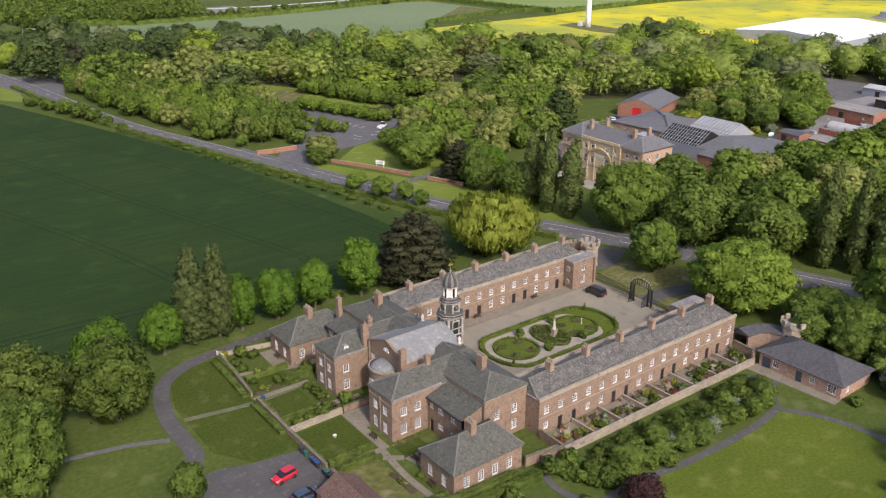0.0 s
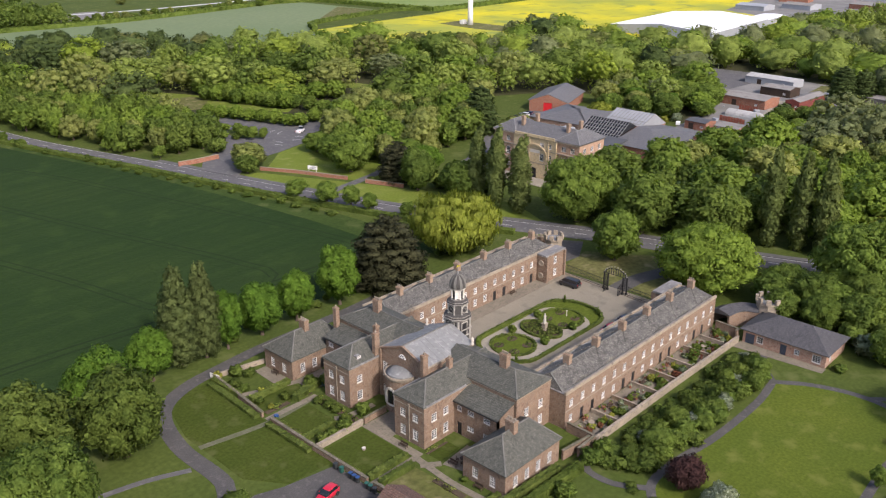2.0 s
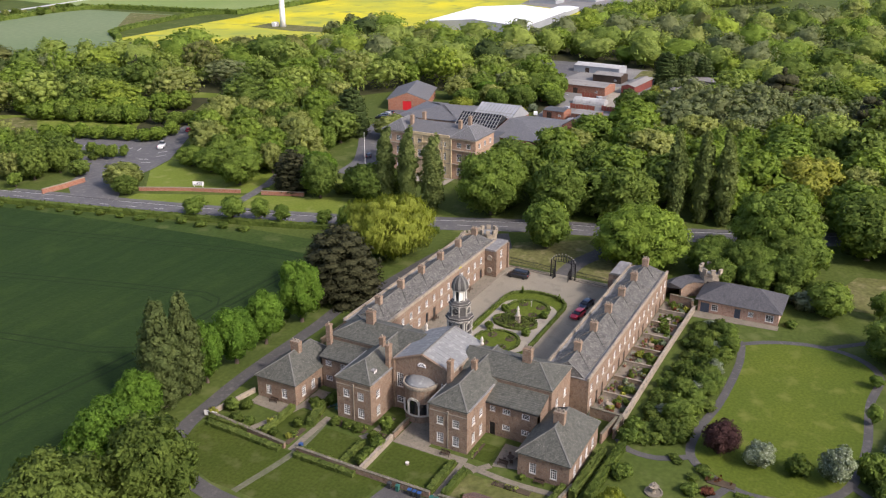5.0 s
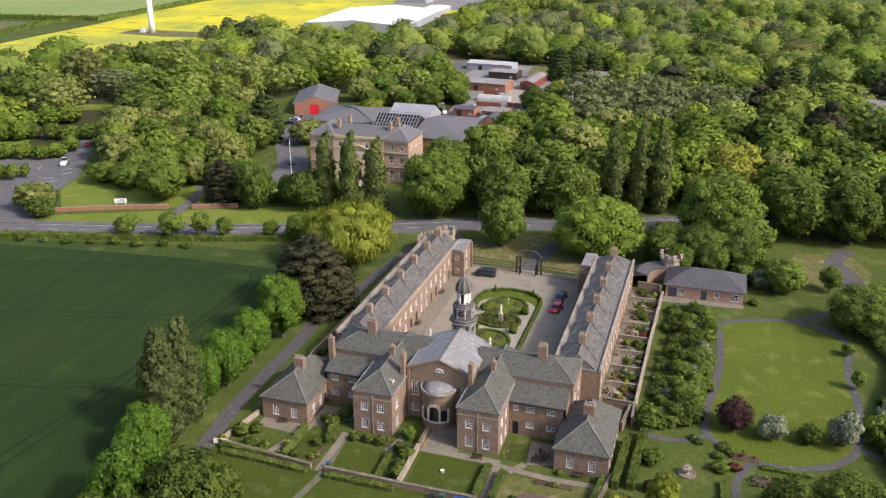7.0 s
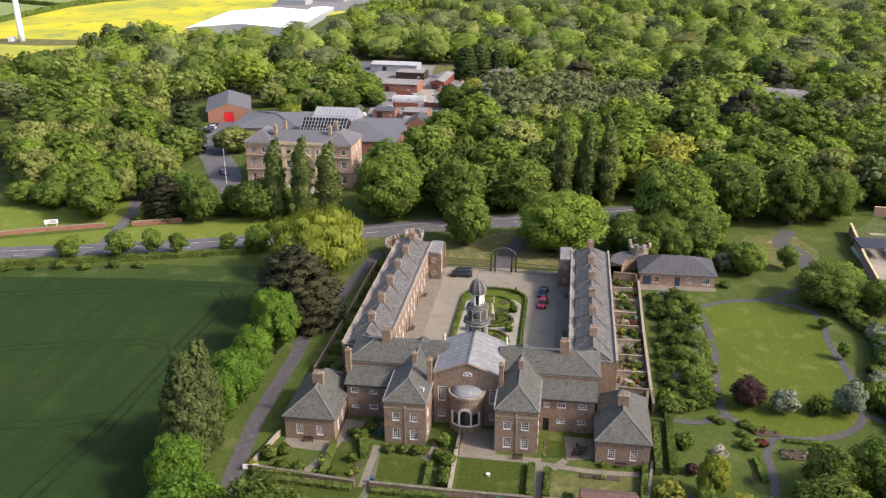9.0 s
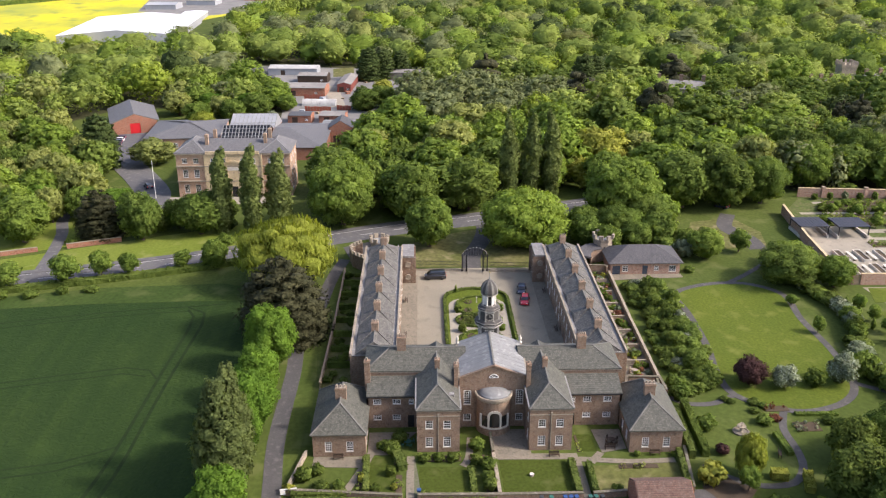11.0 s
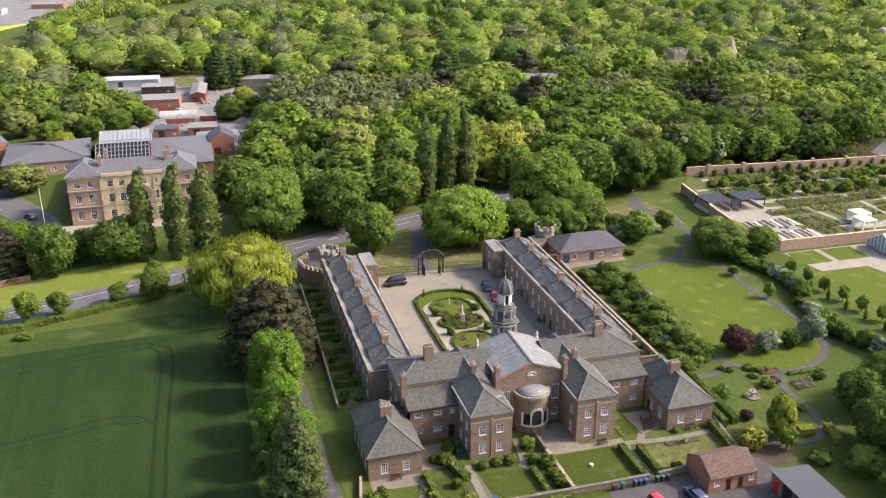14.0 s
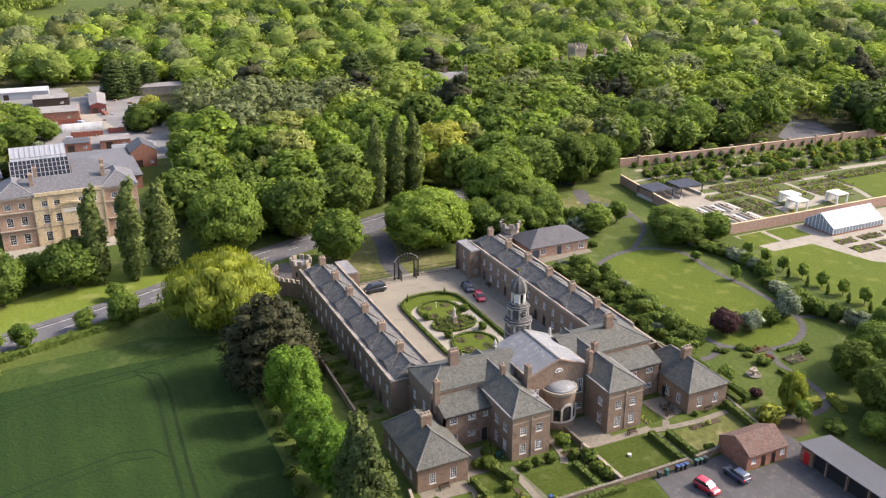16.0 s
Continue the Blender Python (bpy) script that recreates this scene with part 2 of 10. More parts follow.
GREYFELT = surface("grey_roof_felt", (0.085, 0.09, 0.098), (0.07, 0.075, 0.082), 0.8, 0.1, 1.5, 0.8, 0.4)
NAVY = surface("navy_canvas", (0.03, 0.038, 0.055), (0.04, 0.045, 0.06), 0.8, 0.3, 2.0, 0.8, 0.3)
RUBBER = surface("tyre_rubber", (0.02, 0.02, 0.02), (0.03, 0.03, 0.03), 0.8, 1.0, 4.0, 0.8, 0.3)
ROADWHITE = surface("road_paint", (0.62, 0.62, 0.60), (0.50, 0.50, 0.49), 0.7, 1.0, 5.0, 0.6, 0.5)
MOSSY = surface("mossy_coping", (0.17, 0.15, 0.115), (0.12, 0.12, 0.075), 0.95, 0.6, 3.0, 0.6, 0.6, third=(0.24, 0.21, 0.17))
YARDGREY = surface("yard_concrete", (0.24, 0.235, 0.22), (0.17, 0.168, 0.16), 0.92, 0.08, 2.0, 0.7, 0.5, third=(0.15, 0.15, 0.14))
RIDGE = surface("weathered_ridge", (0.175, 0.172, 0.155), (0.10, 0.10, 0.09), 0.75, 0.6, 2.0, 0.7, 0.5)
IRON = surface("black_iron", (0.018, 0.018, 0.02), (0.026, 0.026, 0.027), 0.5, 1.0, 5.0, 0.8, 0.3)


def glass(name, tone, rough=0.06):
    m, nodes, links, s = node_mat(name)
    s.inputs["Base Color"].default_value = (*tone, 1)
    s.inputs["Roughness"].default_value = rough
    s.inputs["Specular IOR Level"].default_value = 0.7
    return m


def paint(name, tone, coat=1.0, rough=0.35):
    m, nodes, links, s = node_mat(name)
    p = where(nodes, links)
    f = noise_tex(nodes, links, p, 3.0, 4.0)
    links.new(mix(nodes, links, mathn(nodes, links, "MULTIPLY", f, 0.25), tone, tuple(v * 0.7 for v in tone)), s.inputs["Base Color"])
    s.inputs["Roughness"].default_value, s.inputs["Coat Weight"].default_value = rough, coat
    return m


PANE = glass("window_glass", (0.014, 0.016, 0.018))
CARGLASS = glass("car_glass", (0.015, 0.017, 0.02))
GLASSROOF = glass("greenhouse_glass", (0.20, 0.24, 0.27), 0.12)
CAR_RED = paint("red_car_paint", (0.50, 0.012, 0.03))
CAR_BLACK = paint("black_car_paint", (0.010, 0.010, 0.013))
CAR_BLUE = paint("navy_car_paint", (0.015, 0.025, 0.06))
CAR_GREY = paint("slate_blue_car_paint", (0.035, 0.055, 0.095))
CAR_WHITE = paint("white_car_paint", (0.75, 0.75, 0.75))

# lightened base colour: carries sunlight on the distant trees
LEAF = leaf_mat("spring_leaves", (0.165, 0.262, 0.036), (0.235, 0.325, 0.055))
LEAF_FRESH = leaf_mat("fresh_green_leaves", (0.105, 0.210, 0.026), (0.155, 0.268, 0.036))
LEAF_MID = leaf_mat("mid_green_leaves", (0.135, 0.215, 0.038), (0.205, 0.285, 0.053))
LANTERN = surface("fresh_white_lantern_paint", (0.72, 0.70, 0.64), (0.58, 0.56, 0.5), 0.6, 1.0, 4.0, 0.6, 0.4)
LEAF_DARK = leaf_mat("dark_leaves", (0.106, 0.172, 0.032), (0.18, 0.245, 0.05))
# Sunlight on the woods is mixed into the wood, sage, lime and olive colours.
LEAF_WOOD = leaf_mat("sun_lightened_wood_leaves", (0.20, 0.275, 0.055), (0.31, 0.385, 0.09))
LEAF_BUSH = leaf_mat("shrub_leaves", (0.085, 0.135, 0.025), (0.15, 0.20, 0.042))
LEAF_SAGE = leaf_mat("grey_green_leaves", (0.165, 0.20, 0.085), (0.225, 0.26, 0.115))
LEAF_DUN = leaf_mat("late_brownish_leaves", (0.15, 0.175, 0.055), (0.19, 0.205, 0.065))
LEAF_LIME = leaf_mat("lime_green_leaves", (0.23, 0.32, 0.04), (0.28, 0.36, 0.055))
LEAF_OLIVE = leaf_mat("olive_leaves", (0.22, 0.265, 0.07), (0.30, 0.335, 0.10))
LEAF_WILLOW = leaf_mat("willow_leaves", (0.255, 0.30, 0.042), (0.30, 0.345, 0.06))
LEAF_POPLAR = leaf_mat("poplar_leaves", (0.145, 0.195, 0.055), (0.19, 0.235, 0.072))
LEAF_GREYPOP = leaf_mat("dull_poplar_leaves", (0.105, 0.142, 0.046), (0.138, 0.176, 0.058))
LEAF_CEDAR = leaf_mat("cedar_needles", (0.041, 0.045, 0.021), (0.058, 0.059, 0.028), 0.15)
LEAF_PURPLE = leaf_mat("purple_leaves", (0.052, 0.026, 0.024), (0.07, 0.036, 0.032), 0.15)
# own green of conifers; on the wood it is painted cloud shade
LEAF_DEEP = leaf_mat("conifer_and_cloud_shade_leaves", (0.06, 0.092, 0.026), (0.085, 0.12, 0.036), 0.25)
LEAF_HEDGE = leaf_mat("hedge_leaves", (0.085, 0.125, 0.025), (0.12, 0.15, 0.035), 0.2)
LEAF_GOLD = leaf_mat("golden_leaves", (0.36, 0.36, 0.06), (0.31, 0.335, 0.065), 0.4)
LEAF_GREY = leaf_mat("silver_grey_leaves", (0.16, 0.20, 0.11), (0.21, 0.25, 0.15), 0.25)
BLOSSOM = leaf_mat("white_blossom", (0.48, 0.52, 0.40), (0.40, 0.45, 0.32), 0.25)
FLOWER_RED = leaf_mat("russet_leaves", (0.20, 0.06, 0.035), (0.16, 0.08, 0.04), 0.25)
FLOWER_YELLOW = leaf_mat("yellow_flowers", (0.6, 0.5, 0.03), (0.5, 0.45, 0.05), 0.25)

# ---- building helpers ----


def finish(name, bm, material, parent=None, label="", smooth=False):
    me = bpy.data.meshes.new(name)
    bm.to_mesh(me)
    bm.free()
    if smooth:
        me.shade_smooth()
    me.materials.append(material)
    ob = new(name, me)
    if parent:
        ob.parent = parent
    if label:
        ob["label"] = label
    return ob


def part(name, bm, material, parent, label="", smooth=False):
    return finish(name, bm, material, parent, label, smooth)


def shared(name, me, parent, m, label=""):
    """A part on mesh data that is already made, at the local pose m."""
    ob = new(name, me)
    ob.parent = parent
    ob.matrix_local = m
    if label:
        ob["label"] = label
    return ob


def thing(name, label, category, x=0.0, y=0.0, z=0.0, rz=0.0, group="", kind=""):
    ob = new(name)
    ob.matrix_world = pose(x, y, z, 0, 0, rz)
    ob.empty_display_size = 0.5
    return tagged(ob, label, category, group, kind)


def mesh_of(name, bm, material):
    me = bpy.data.meshes.new(name)
    bm.to_mesh(me)
    bm.free()
    me.materials.append(material)
    return me


def box(bm, x0, x1, y0, y1, z0, z1, m=None):
    vs = [bm.verts.new((x, y, z)) for z in (z0, z1) for x, y in ((x0, y0), (x1, y0), (x1, y1), (x0, y1))]
    for q in ((3, 2, 1, 0), (4, 5, 6, 7), (0, 1, 5, 4), (1, 2, 6, 5), (2, 3, 7, 6), (3, 0, 4, 7)):
        bm.faces.new([vs[i] for i in q])
    if m:
        bmesh.ops.transform(bm, matrix=m, verts=vs)
    return vs


def boxes(*rows):
    bm = bmesh.new()
    for r in rows:
        box(bm, *r)
    return bm


def boxes_of(rows, m):
    bm = bmesh.new()
    for r in rows:
        box(bm, *r, m)
    return bm


def bevel(bm, width, segments=1):
    bmesh.ops.bevel(bm, geom=bm.edges[:], offset=width, segments=segments, affect="EDGES", profile=0.5)
    return bm


def prism(bm, pts, z0, z1):
    """An upright prism on a ground outline."""
    area = sum(a[0] * b[1] - b[0] * a[1] for a, b in zip(pts, pts[1:] + pts[:1]))
    if area < 0:
        pts = pts[::-1]
    lo = [bm.verts.new((p[0], p[1], z0)) for p in pts]
    hi = [bm.verts.new((p[0], p[1], z1)) for p in pts]
    bm.faces.new(hi)
    bm.faces.new(lo[::-1])
    for i in range(len(pts)):
        j = (i + 1) % len(pts)
        bm.faces.new((lo[i], lo[j], hi[j], hi[i]))
    return bm


def lathe(bm, profile, n, x=0.0, y=0.0, turn=0.0):
    """Rings of n points: profile is (radius, z) from the bottom up."""
    rings = []
    for r, z in profile:
        rings.append([bm.verts.new((x + r * math.cos(turn + 2 * math.pi * i / n), y + r * math.sin(turn + 2 * math.pi * i / n), z)) for i in range(n)])
    for a, b in zip(rings, rings[1:]):
        for i in range(n):
            j = (i + 1) % n
            bm.faces.new((a[i], a[j], b[j], b[i]))
    bm.faces.new(rings[0][::-1])
    bm.faces.new(rings[-1])
    return bm


def smooth_line(points, step=3.0):
    """A Catmull-Rom line through the points."""
    out = []
    p = [Vector((*q[:2], 0)) for q in points]
    p = [p[0] * 2 - p[1]] + p + [p[-1] * 2 - p[-2]]
    for i in range(1, len(p) - 2):
        n = max(1, int((p[i + 1] - p[i]).length / step))
        for k in range(n):
            t = k / n
            out.append(0.5 * ((2 * p[i]) + (p[i + 1] - p[i - 1]) * t + (2 * p[i - 1] - 5 * p[i] + 4 * p[i + 1] - p[i + 2]) * t * t
                              + (3 * p[i] - p[i - 1] - 3 * p[i + 1] + p[i + 2]) * t ** 3))
    out.append(p[-2])
    return out


def ribbon(points, width, z0, z1, step=3.0, shift=0.0, dashed=0.0, closed=False):
    """A strip of even width and real thickness along a smooth line."""
    line = smooth_line(points + points[:1] if closed else points, step)
    bm = bmesh.new()
    rows = []
    for i, p in enumerate(line):
        d = (line[min(i + 1, len(line) - 1)] - line[max(i - 1, 0)]).normalized()
        if closed and i in (0, len(line) - 1):
            d = (line[1] - line[-2]).normalized()
        n = Vector((-d.y, d.x, 0))
        a, b = p + n * (shift + width / 2), p + n * (shift - width / 2)
        rows.append([bm.verts.new((q.x, q.y, z)) for q, z in ((a, z1), (b, z1), (b, z0), (a, z0))])
    for i, (r, s) in enumerate(zip(rows, rows[1:])):
        if dashed and i % 3:
            continue
        for k in range(4):
            bm.faces.new((r[k], r[(k + 1) % 4], s[(k + 1) % 4], s[k]))
    loose = [v for v in bm.verts if not v.link_faces]
    bmesh.ops.delete(bm, geom=loose, context="VERTS")
    bmesh.ops.recalc_face_normals(bm, faces=bm.faces[:])
    return bm


def sheet(name, label, category, outline, material, z, kind="structure"):
    """A flat area of ground, a few centimetres thick."""
    pts = [tuple(p) for p in outline]
    if sum(a[0] * b[1] - b[0] * a[1] for a, b in zip(pts, pts[1:] + pts[:1])) < 0:
        pts.reverse()
    bm = prism(bmesh.new(), pts, z - 0.25, z)
    return tagged(finish(name, bm, material), label, category, kind=kind)


def hip_roof(x0, x1, y0, y1, z, rise, along="x", hip0=1.0, hip1=1.0, over=0.3, thick=0.14):
    """A closed hipped or gabled roof; hip0 and hip1 say how far the ends slope (0: gable, 1: as steep as the sides)."""
    x0, x1, y0, y1 = x0 - over, x1 + over, y0 - over, y1 + over
    bm = bmesh.new()
    half = (y1 - y0) / 2 if along == "x" else (x1 - x0) / 2
    if along == "x":
        ends = [(x0 + half * hip0, (y0 + y1) / 2), (x1 - half * hip1, (y0 + y1) / 2)]
    else:
        ends = [((x0 + x1) / 2, y0 + half * hip0), ((x0 + x1) / 2, y1 - half * hip1)]
    lo = [bm.verts.new((x, y, z - thick)) for x, y in ((x0, y0), (x1, y0), (x1, y1), (x0, y1))]
    up = [bm.verts.new((x, y, z)) for x, y in ((x0, y0), (x1, y0), (x1, y1), (x0, y1))]
    a, b = (bm.verts.new((*e, z + rise)) for e in ends)
    bm.faces.new(lo[::-1])
    for i in range(4):
        j = (i + 1) % 4
        bm.faces.new((lo[i], lo[j], up[j], up[i]))
    if along == "x":
        for f in ((up[0], up[1], b, a), (up[2], up[3], a, b), (up[3], up[0], a), (up[1], up[2], b)):
            bm.faces.new(f)
    else:
        for f in ((up[1], up[2], b, a), (up[3], up[0], a, b), (up[0], up[1], a), (up[2], up[3], b)):
            bm.faces.new(f)
    return bm


def ridge_caps(parent, x0, x1, y0, y1, z, rise, along="x", hip0=1.0, hip1=1.0, over=0.3, material=None):
    """Lead caps along the ridge and hips of a roof that hip_roof() made with the same numbers."""
    x0, x1, y0, y1 = x0 - over, x1 + over, y0 - over, y1 + over
    half = (y1 - y0) / 2 if along == "x" else (x1 - x0) / 2
    mx, my = (x0 + x1) / 2, (y0 + y1) / 2
    a, b = (((x0 + half * hip0, my), (x1 - half * hip1, my)) if along == "x" else ((mx, y0 + half * hip0), (mx, y1 - half * hip1)))
    a, b = Vector((*a, z + rise)), Vector((*b, z + rise))
    runs = [(a, b)]
    if along == "x":
        runs += [(Vector((x0, y, z)), a) for y in (y0, y1) if hip0] + [(Vector((x1, y, z)), b) for y in (y0, y1) if hip1]
    else:
        runs += [(Vector((x, y0, z)), a) for x in (x0, x1) if hip0] + [(Vector((x, y1, z)), b) for x in (x0, x1) if hip1]
    for p, q in runs:
        d = q - p
        m = Matrix.Translation(p + Vector((0, 0, 0.02))) @ d.to_track_quat("X", "Z").to_matrix().to_4x4()
        bm = bmesh.new()
        box(bm, 0, d.length, -0.1, 0.1, -0.05, 0.06, m)
        part("ridge_cap", bm, material or RIDGE, parent)


def wall_run(bm, a, b, z0, z1, holes=(), thick=0.35, recess=0.16):
    """A wall from a to b (outside to the right of a->b); holes are (u0, u1, v0, v1) cut right through."""
    a, b = Vector((*a, 0)), Vector((*b, 0))
    d = (b - a).normalized()
    n = Vector((d.y, -d.x, 0))
    length = (b - a).length
    us = sorted({0.0, length, *[h[0] for h in holes], *[h[1] for h in holes]})
    vs = sorted({z0, z1, *[h[2] for h in holes], *[h[3] for h in holes]})

    def at(u, v, w):
        return bm.verts.new(a + d * u - n * w + Vector((0, 0, v)))

    def quad(*c):
        bm.faces.new([at(*q) for q in c])
    for u0, u1 in zip(us, us[1:]):
        for v0, v1 in zip(vs, vs[1:]):
            um, vm = (u0 + u1) / 2, (v0 + v1) / 2
            if any(h[0] < um < h[1] and h[2] < vm < h[3] for h in holes):
                continue
            quad((u0, v0, 0), (u1, v0, 0), (u1, v1, 0), (u0, v1, 0))
            quad((u1, v0, thick), (u0, v0, thick), (u0, v1, thick), (u1, v1, thick))
    for u0, u1, v0, v1 in holes:
        quad((u0, v0, 0), (u0, v0, thick), (u1, v0, thick), (u1, v0, 0))
        quad((u0, v1, 0), (u1, v1, 0), (u1, v1, thick), (u0, v1, thick))
        quad((u0, v0, 0), (u0, v1, 0), (u0, v1, thick), (u0, v0, thick))
        quad((u1, v0, 0), (u1, v0, thick), (u1, v1, thick), (u1, v1, 0))
    quad((0, z1, 0), (length, z1, 0), (length, z1, thick), (0, z1, thick))
    quad((0, z0, 0), (0, z0, thick), (length, z0, thick), (length, z0, 0))
    quad((0, z0, 0), (0, z1, 0), (0, z1, thick), (0, z0, thick))
    quad((length, z0, 0), (length, z0, thick), (length, z1, thick), (length, z1, 0))


_sashes = {}


def lattice(bm, w, h, f, t, cols, rows, y0=0.04, y1=0.12):
    """A sash frame with its glazing bars as one solid piece with openings."""
    us, vs = [-w / 2, -w / 2 + f], [0.0, f]
    for i in range(1, cols):
        u = -w / 2 + f + (w - 2 * f) * i / cols
        us += [u - t / 2, u + t / 2]
    for i in range(1, rows):
        v = f + (h - 2 * f) * i / rows
        vs += [v - t / 2, v + t / 2]
    us, vs = us + [w / 2 - f, w / 2], vs + [h - f, h]
    pts = {}

    def p(i, j, k):
        if (i, j, k) not in pts:
            pts[i, j, k] = bm.verts.new((us[i], (y0, y1)[k], vs[j]))
        return pts[i, j, k]

    def solid(i, j):
        return 0 <= i < len(us) - 1 and 0 <= j < len(vs) - 1 and not (i % 2 and j % 2)
    for i in range(len(us) - 1):
        for j in range(len(vs) - 1):
            if not solid(i, j):
                continue
            bm.faces.new((p(i, j, 0), p(i + 1, j, 0), p(i + 1, j + 1, 0), p(i, j + 1, 0)))
            bm.faces.new((p(i, j + 1, 1), p(i + 1, j + 1, 1), p(i + 1, j, 1), p(i, j, 1)))
            for near, a, b in (((i, j - 1), (i, j), (i + 1, j)), ((i + 1, j), (i + 1, j), (i + 1, j + 1)), ((i, j + 1), (i + 1, j + 1), (i, j + 1)), ((i - 1, j), (i, j + 1), (i, j))):
                if not solid(*near):
                    bm.faces.new((p(*a, 1), p(*b, 1), p(*b, 0), p(*a, 0)))


def window(parent, a, b, u0, u1, v0, v1, arched=False, cols=3, rows=4, frame_mat=None, sill=True):
    """A white sash window with bars, pane and sill, set in the wall a->b."""
    w, h = round(u1 - u0, 3), round(v1 - v0, 3)
    key = (w, h, cols, rows, arched, frame_mat)
    if key not in _sashes:
        bm, f, t = bmesh.new(), 0.09, 0.04
        rows = 3 if h < 1.5 and rows == 4 else rows
        lattice(bm, w, h, f, t, cols, rows)
        if arched:
            for sgn in (-1, 1):
                prism(bm, [(sgn * w / 2, 0.0), (sgn * w / 2, 0.10), (sgn * w * 0.2, 0.10), (sgn * w * 0.2, 0.0)], h - 0.14, h)
        pb = boxes((-w / 2 + f, w / 2 - f, 0.085, 0.095, f, h - f))
        sb = boxes((-w / 2 - 0.06, w / 2 + 0.06, -0.07, 0.08, -0.09, 0.0))
        _sashes[key] = (mesh_of("sash_frame", bm, frame_mat or WHITE), mesh_of("pane", pb, PANE), mesh_of("sill", sb, PALESTONE))
    a, b = Vector((*a, 0)), Vector((*b, 0))
    d = (b - a).normalized()
    c = a + d * (u0 + u1) / 2
    fr, pa, si = _sashes[key]
    ob = shared("window", fr, parent, pose(c.x, c.y, v0, 0, 0, math.degrees(math.atan2(d.y, d.x))))
    shared("pane", pa, ob, Matrix())
    if sill:
        shared("sill", si, ob, Matrix())
    return ob


_doors = {}


def door(parent, a, b, u0, u1, h, material, label="", name="door"):
    w = round(u1 - u0, 3)
    key = (w, h, material)
    if key not in _doors:
        bm = boxes((-w / 2, w / 2, 0.14, 0.20, 0, h))
        for i in (0, 1):
            for k in (0, 1):
                x0 = -w / 2 + 0.1 + i * (w / 2 - 0.05)
                box(bm, x0, x0 + w / 2 - 0.15, 0.115, 0.14, 0.15 + k * h * 0.45, 0.1 + (k + 0.85) * h * 0.45)
        _doors[key] = mesh_of("door", bm, material)
    a, b = Vector((*a, 0)), Vector((*b, 0))
    d = (b - a).normalized()
    c = a + d * (u0 + u1) / 2
    return shared(name, _doors[key], parent, pose(c.x, c.y, 0, 0, 0, math.degrees(math.atan2(d.y, d.x))), label)


def facade(parent, material, a, b, z1, windows=(), doors=(), z0=-0.3, thick=0.35, name="wall", door_mat=None):
    """One wall as a part, with its windows and doors as parts. windows: (middle, sill, width, height); doors: (middle, width, height)."""
    holes = [(u - w / 2, u + w / 2, v, v + h) for u, v, w, h in windows] + [(u - w / 2, u + w / 2, 0.0, h) for u, w, h in doors]
    bm = bmesh.new()
    wall_run(bm, a, b, z0, z1, holes, thick)
    ob = part(name, bm, material, parent)
    for u, v, w, h in windows:
        window(parent, a, b, u - w / 2, u + w / 2, v, v + h, rows=4 if h > 1.2 else 3)
    for u, w, h in doors:
        door(parent, a, b, u - w / 2, u + w / 2, h, door_mat or BLACK)
    return ob


def chimney(parent, x, y, z0, z1, w=0.9, d=1.5, pots=3, along="y", material=None):
    bm = boxes((x - w / 2, x + w / 2, y - d / 2, y + d / 2, z0, z1 - 0.35), (x - w / 2 - 0.08, x + w / 2 + 0.08, y - d / 2 - 0.08, y + d / 2 + 0.08, z1 - 0.35, z1 - 0.18),
               (x - w / 2 - 0.02, x + w / 2 + 0.02, y - d / 2 - 0.02, y + d / 2 + 0.02, z1 - 0.18, z1))
    ob = part("chimney", bm, material or BRICK, parent)
    for i in range(pots):
        q = (i - (pots - 1) / 2) * d * 0.7 / max(1, pots - 1) if pots > 1 else 0.0
        part("chimney_pot", lathe(bmesh.new(), [(0.14, z1), (0.12, z1 + 0.35), (0.15, z1 + 0.42)], 8, x, y + q), STONE, ob)
    return ob

# ---- trees and bushes ----


def raw_mesh(name, verts, quads, material, tint=None, normals=None):
    me = bpy.data.meshes.new(name)
    me.vertices.add(len(verts))
    me.vertices.foreach_set("co", np.asarray(verts, np.float32).ravel())
    me.loops.add(len(quads) * 4)
    me.loops.foreach_set("vertex_index", np.asarray(quads, np.int32).ravel())
    me.polygons.add(len(quads))
    me.polygons.foreach_set("loop_start", np.arange(0, len(quads) * 4, 4, dtype=np.int32))
    me.update(calc_edges=True)
    if tint is not None:
        me.attributes.new("tint", "FLOAT", "POINT").data.foreach_set("value", np.asarray(tint, np.float32))
    if normals is not None:
        me.attributes.new("custom_normal", "FLOAT_VECTOR", "POINT").data.foreach_set("vector", np.asarray(normals, np.float32).ravel())
        me.update()
    me.materials.append(material)
    return me


def unit(v):
    return v / (np.linalg.norm(v, axis=1)[:, None] + 1e-9)


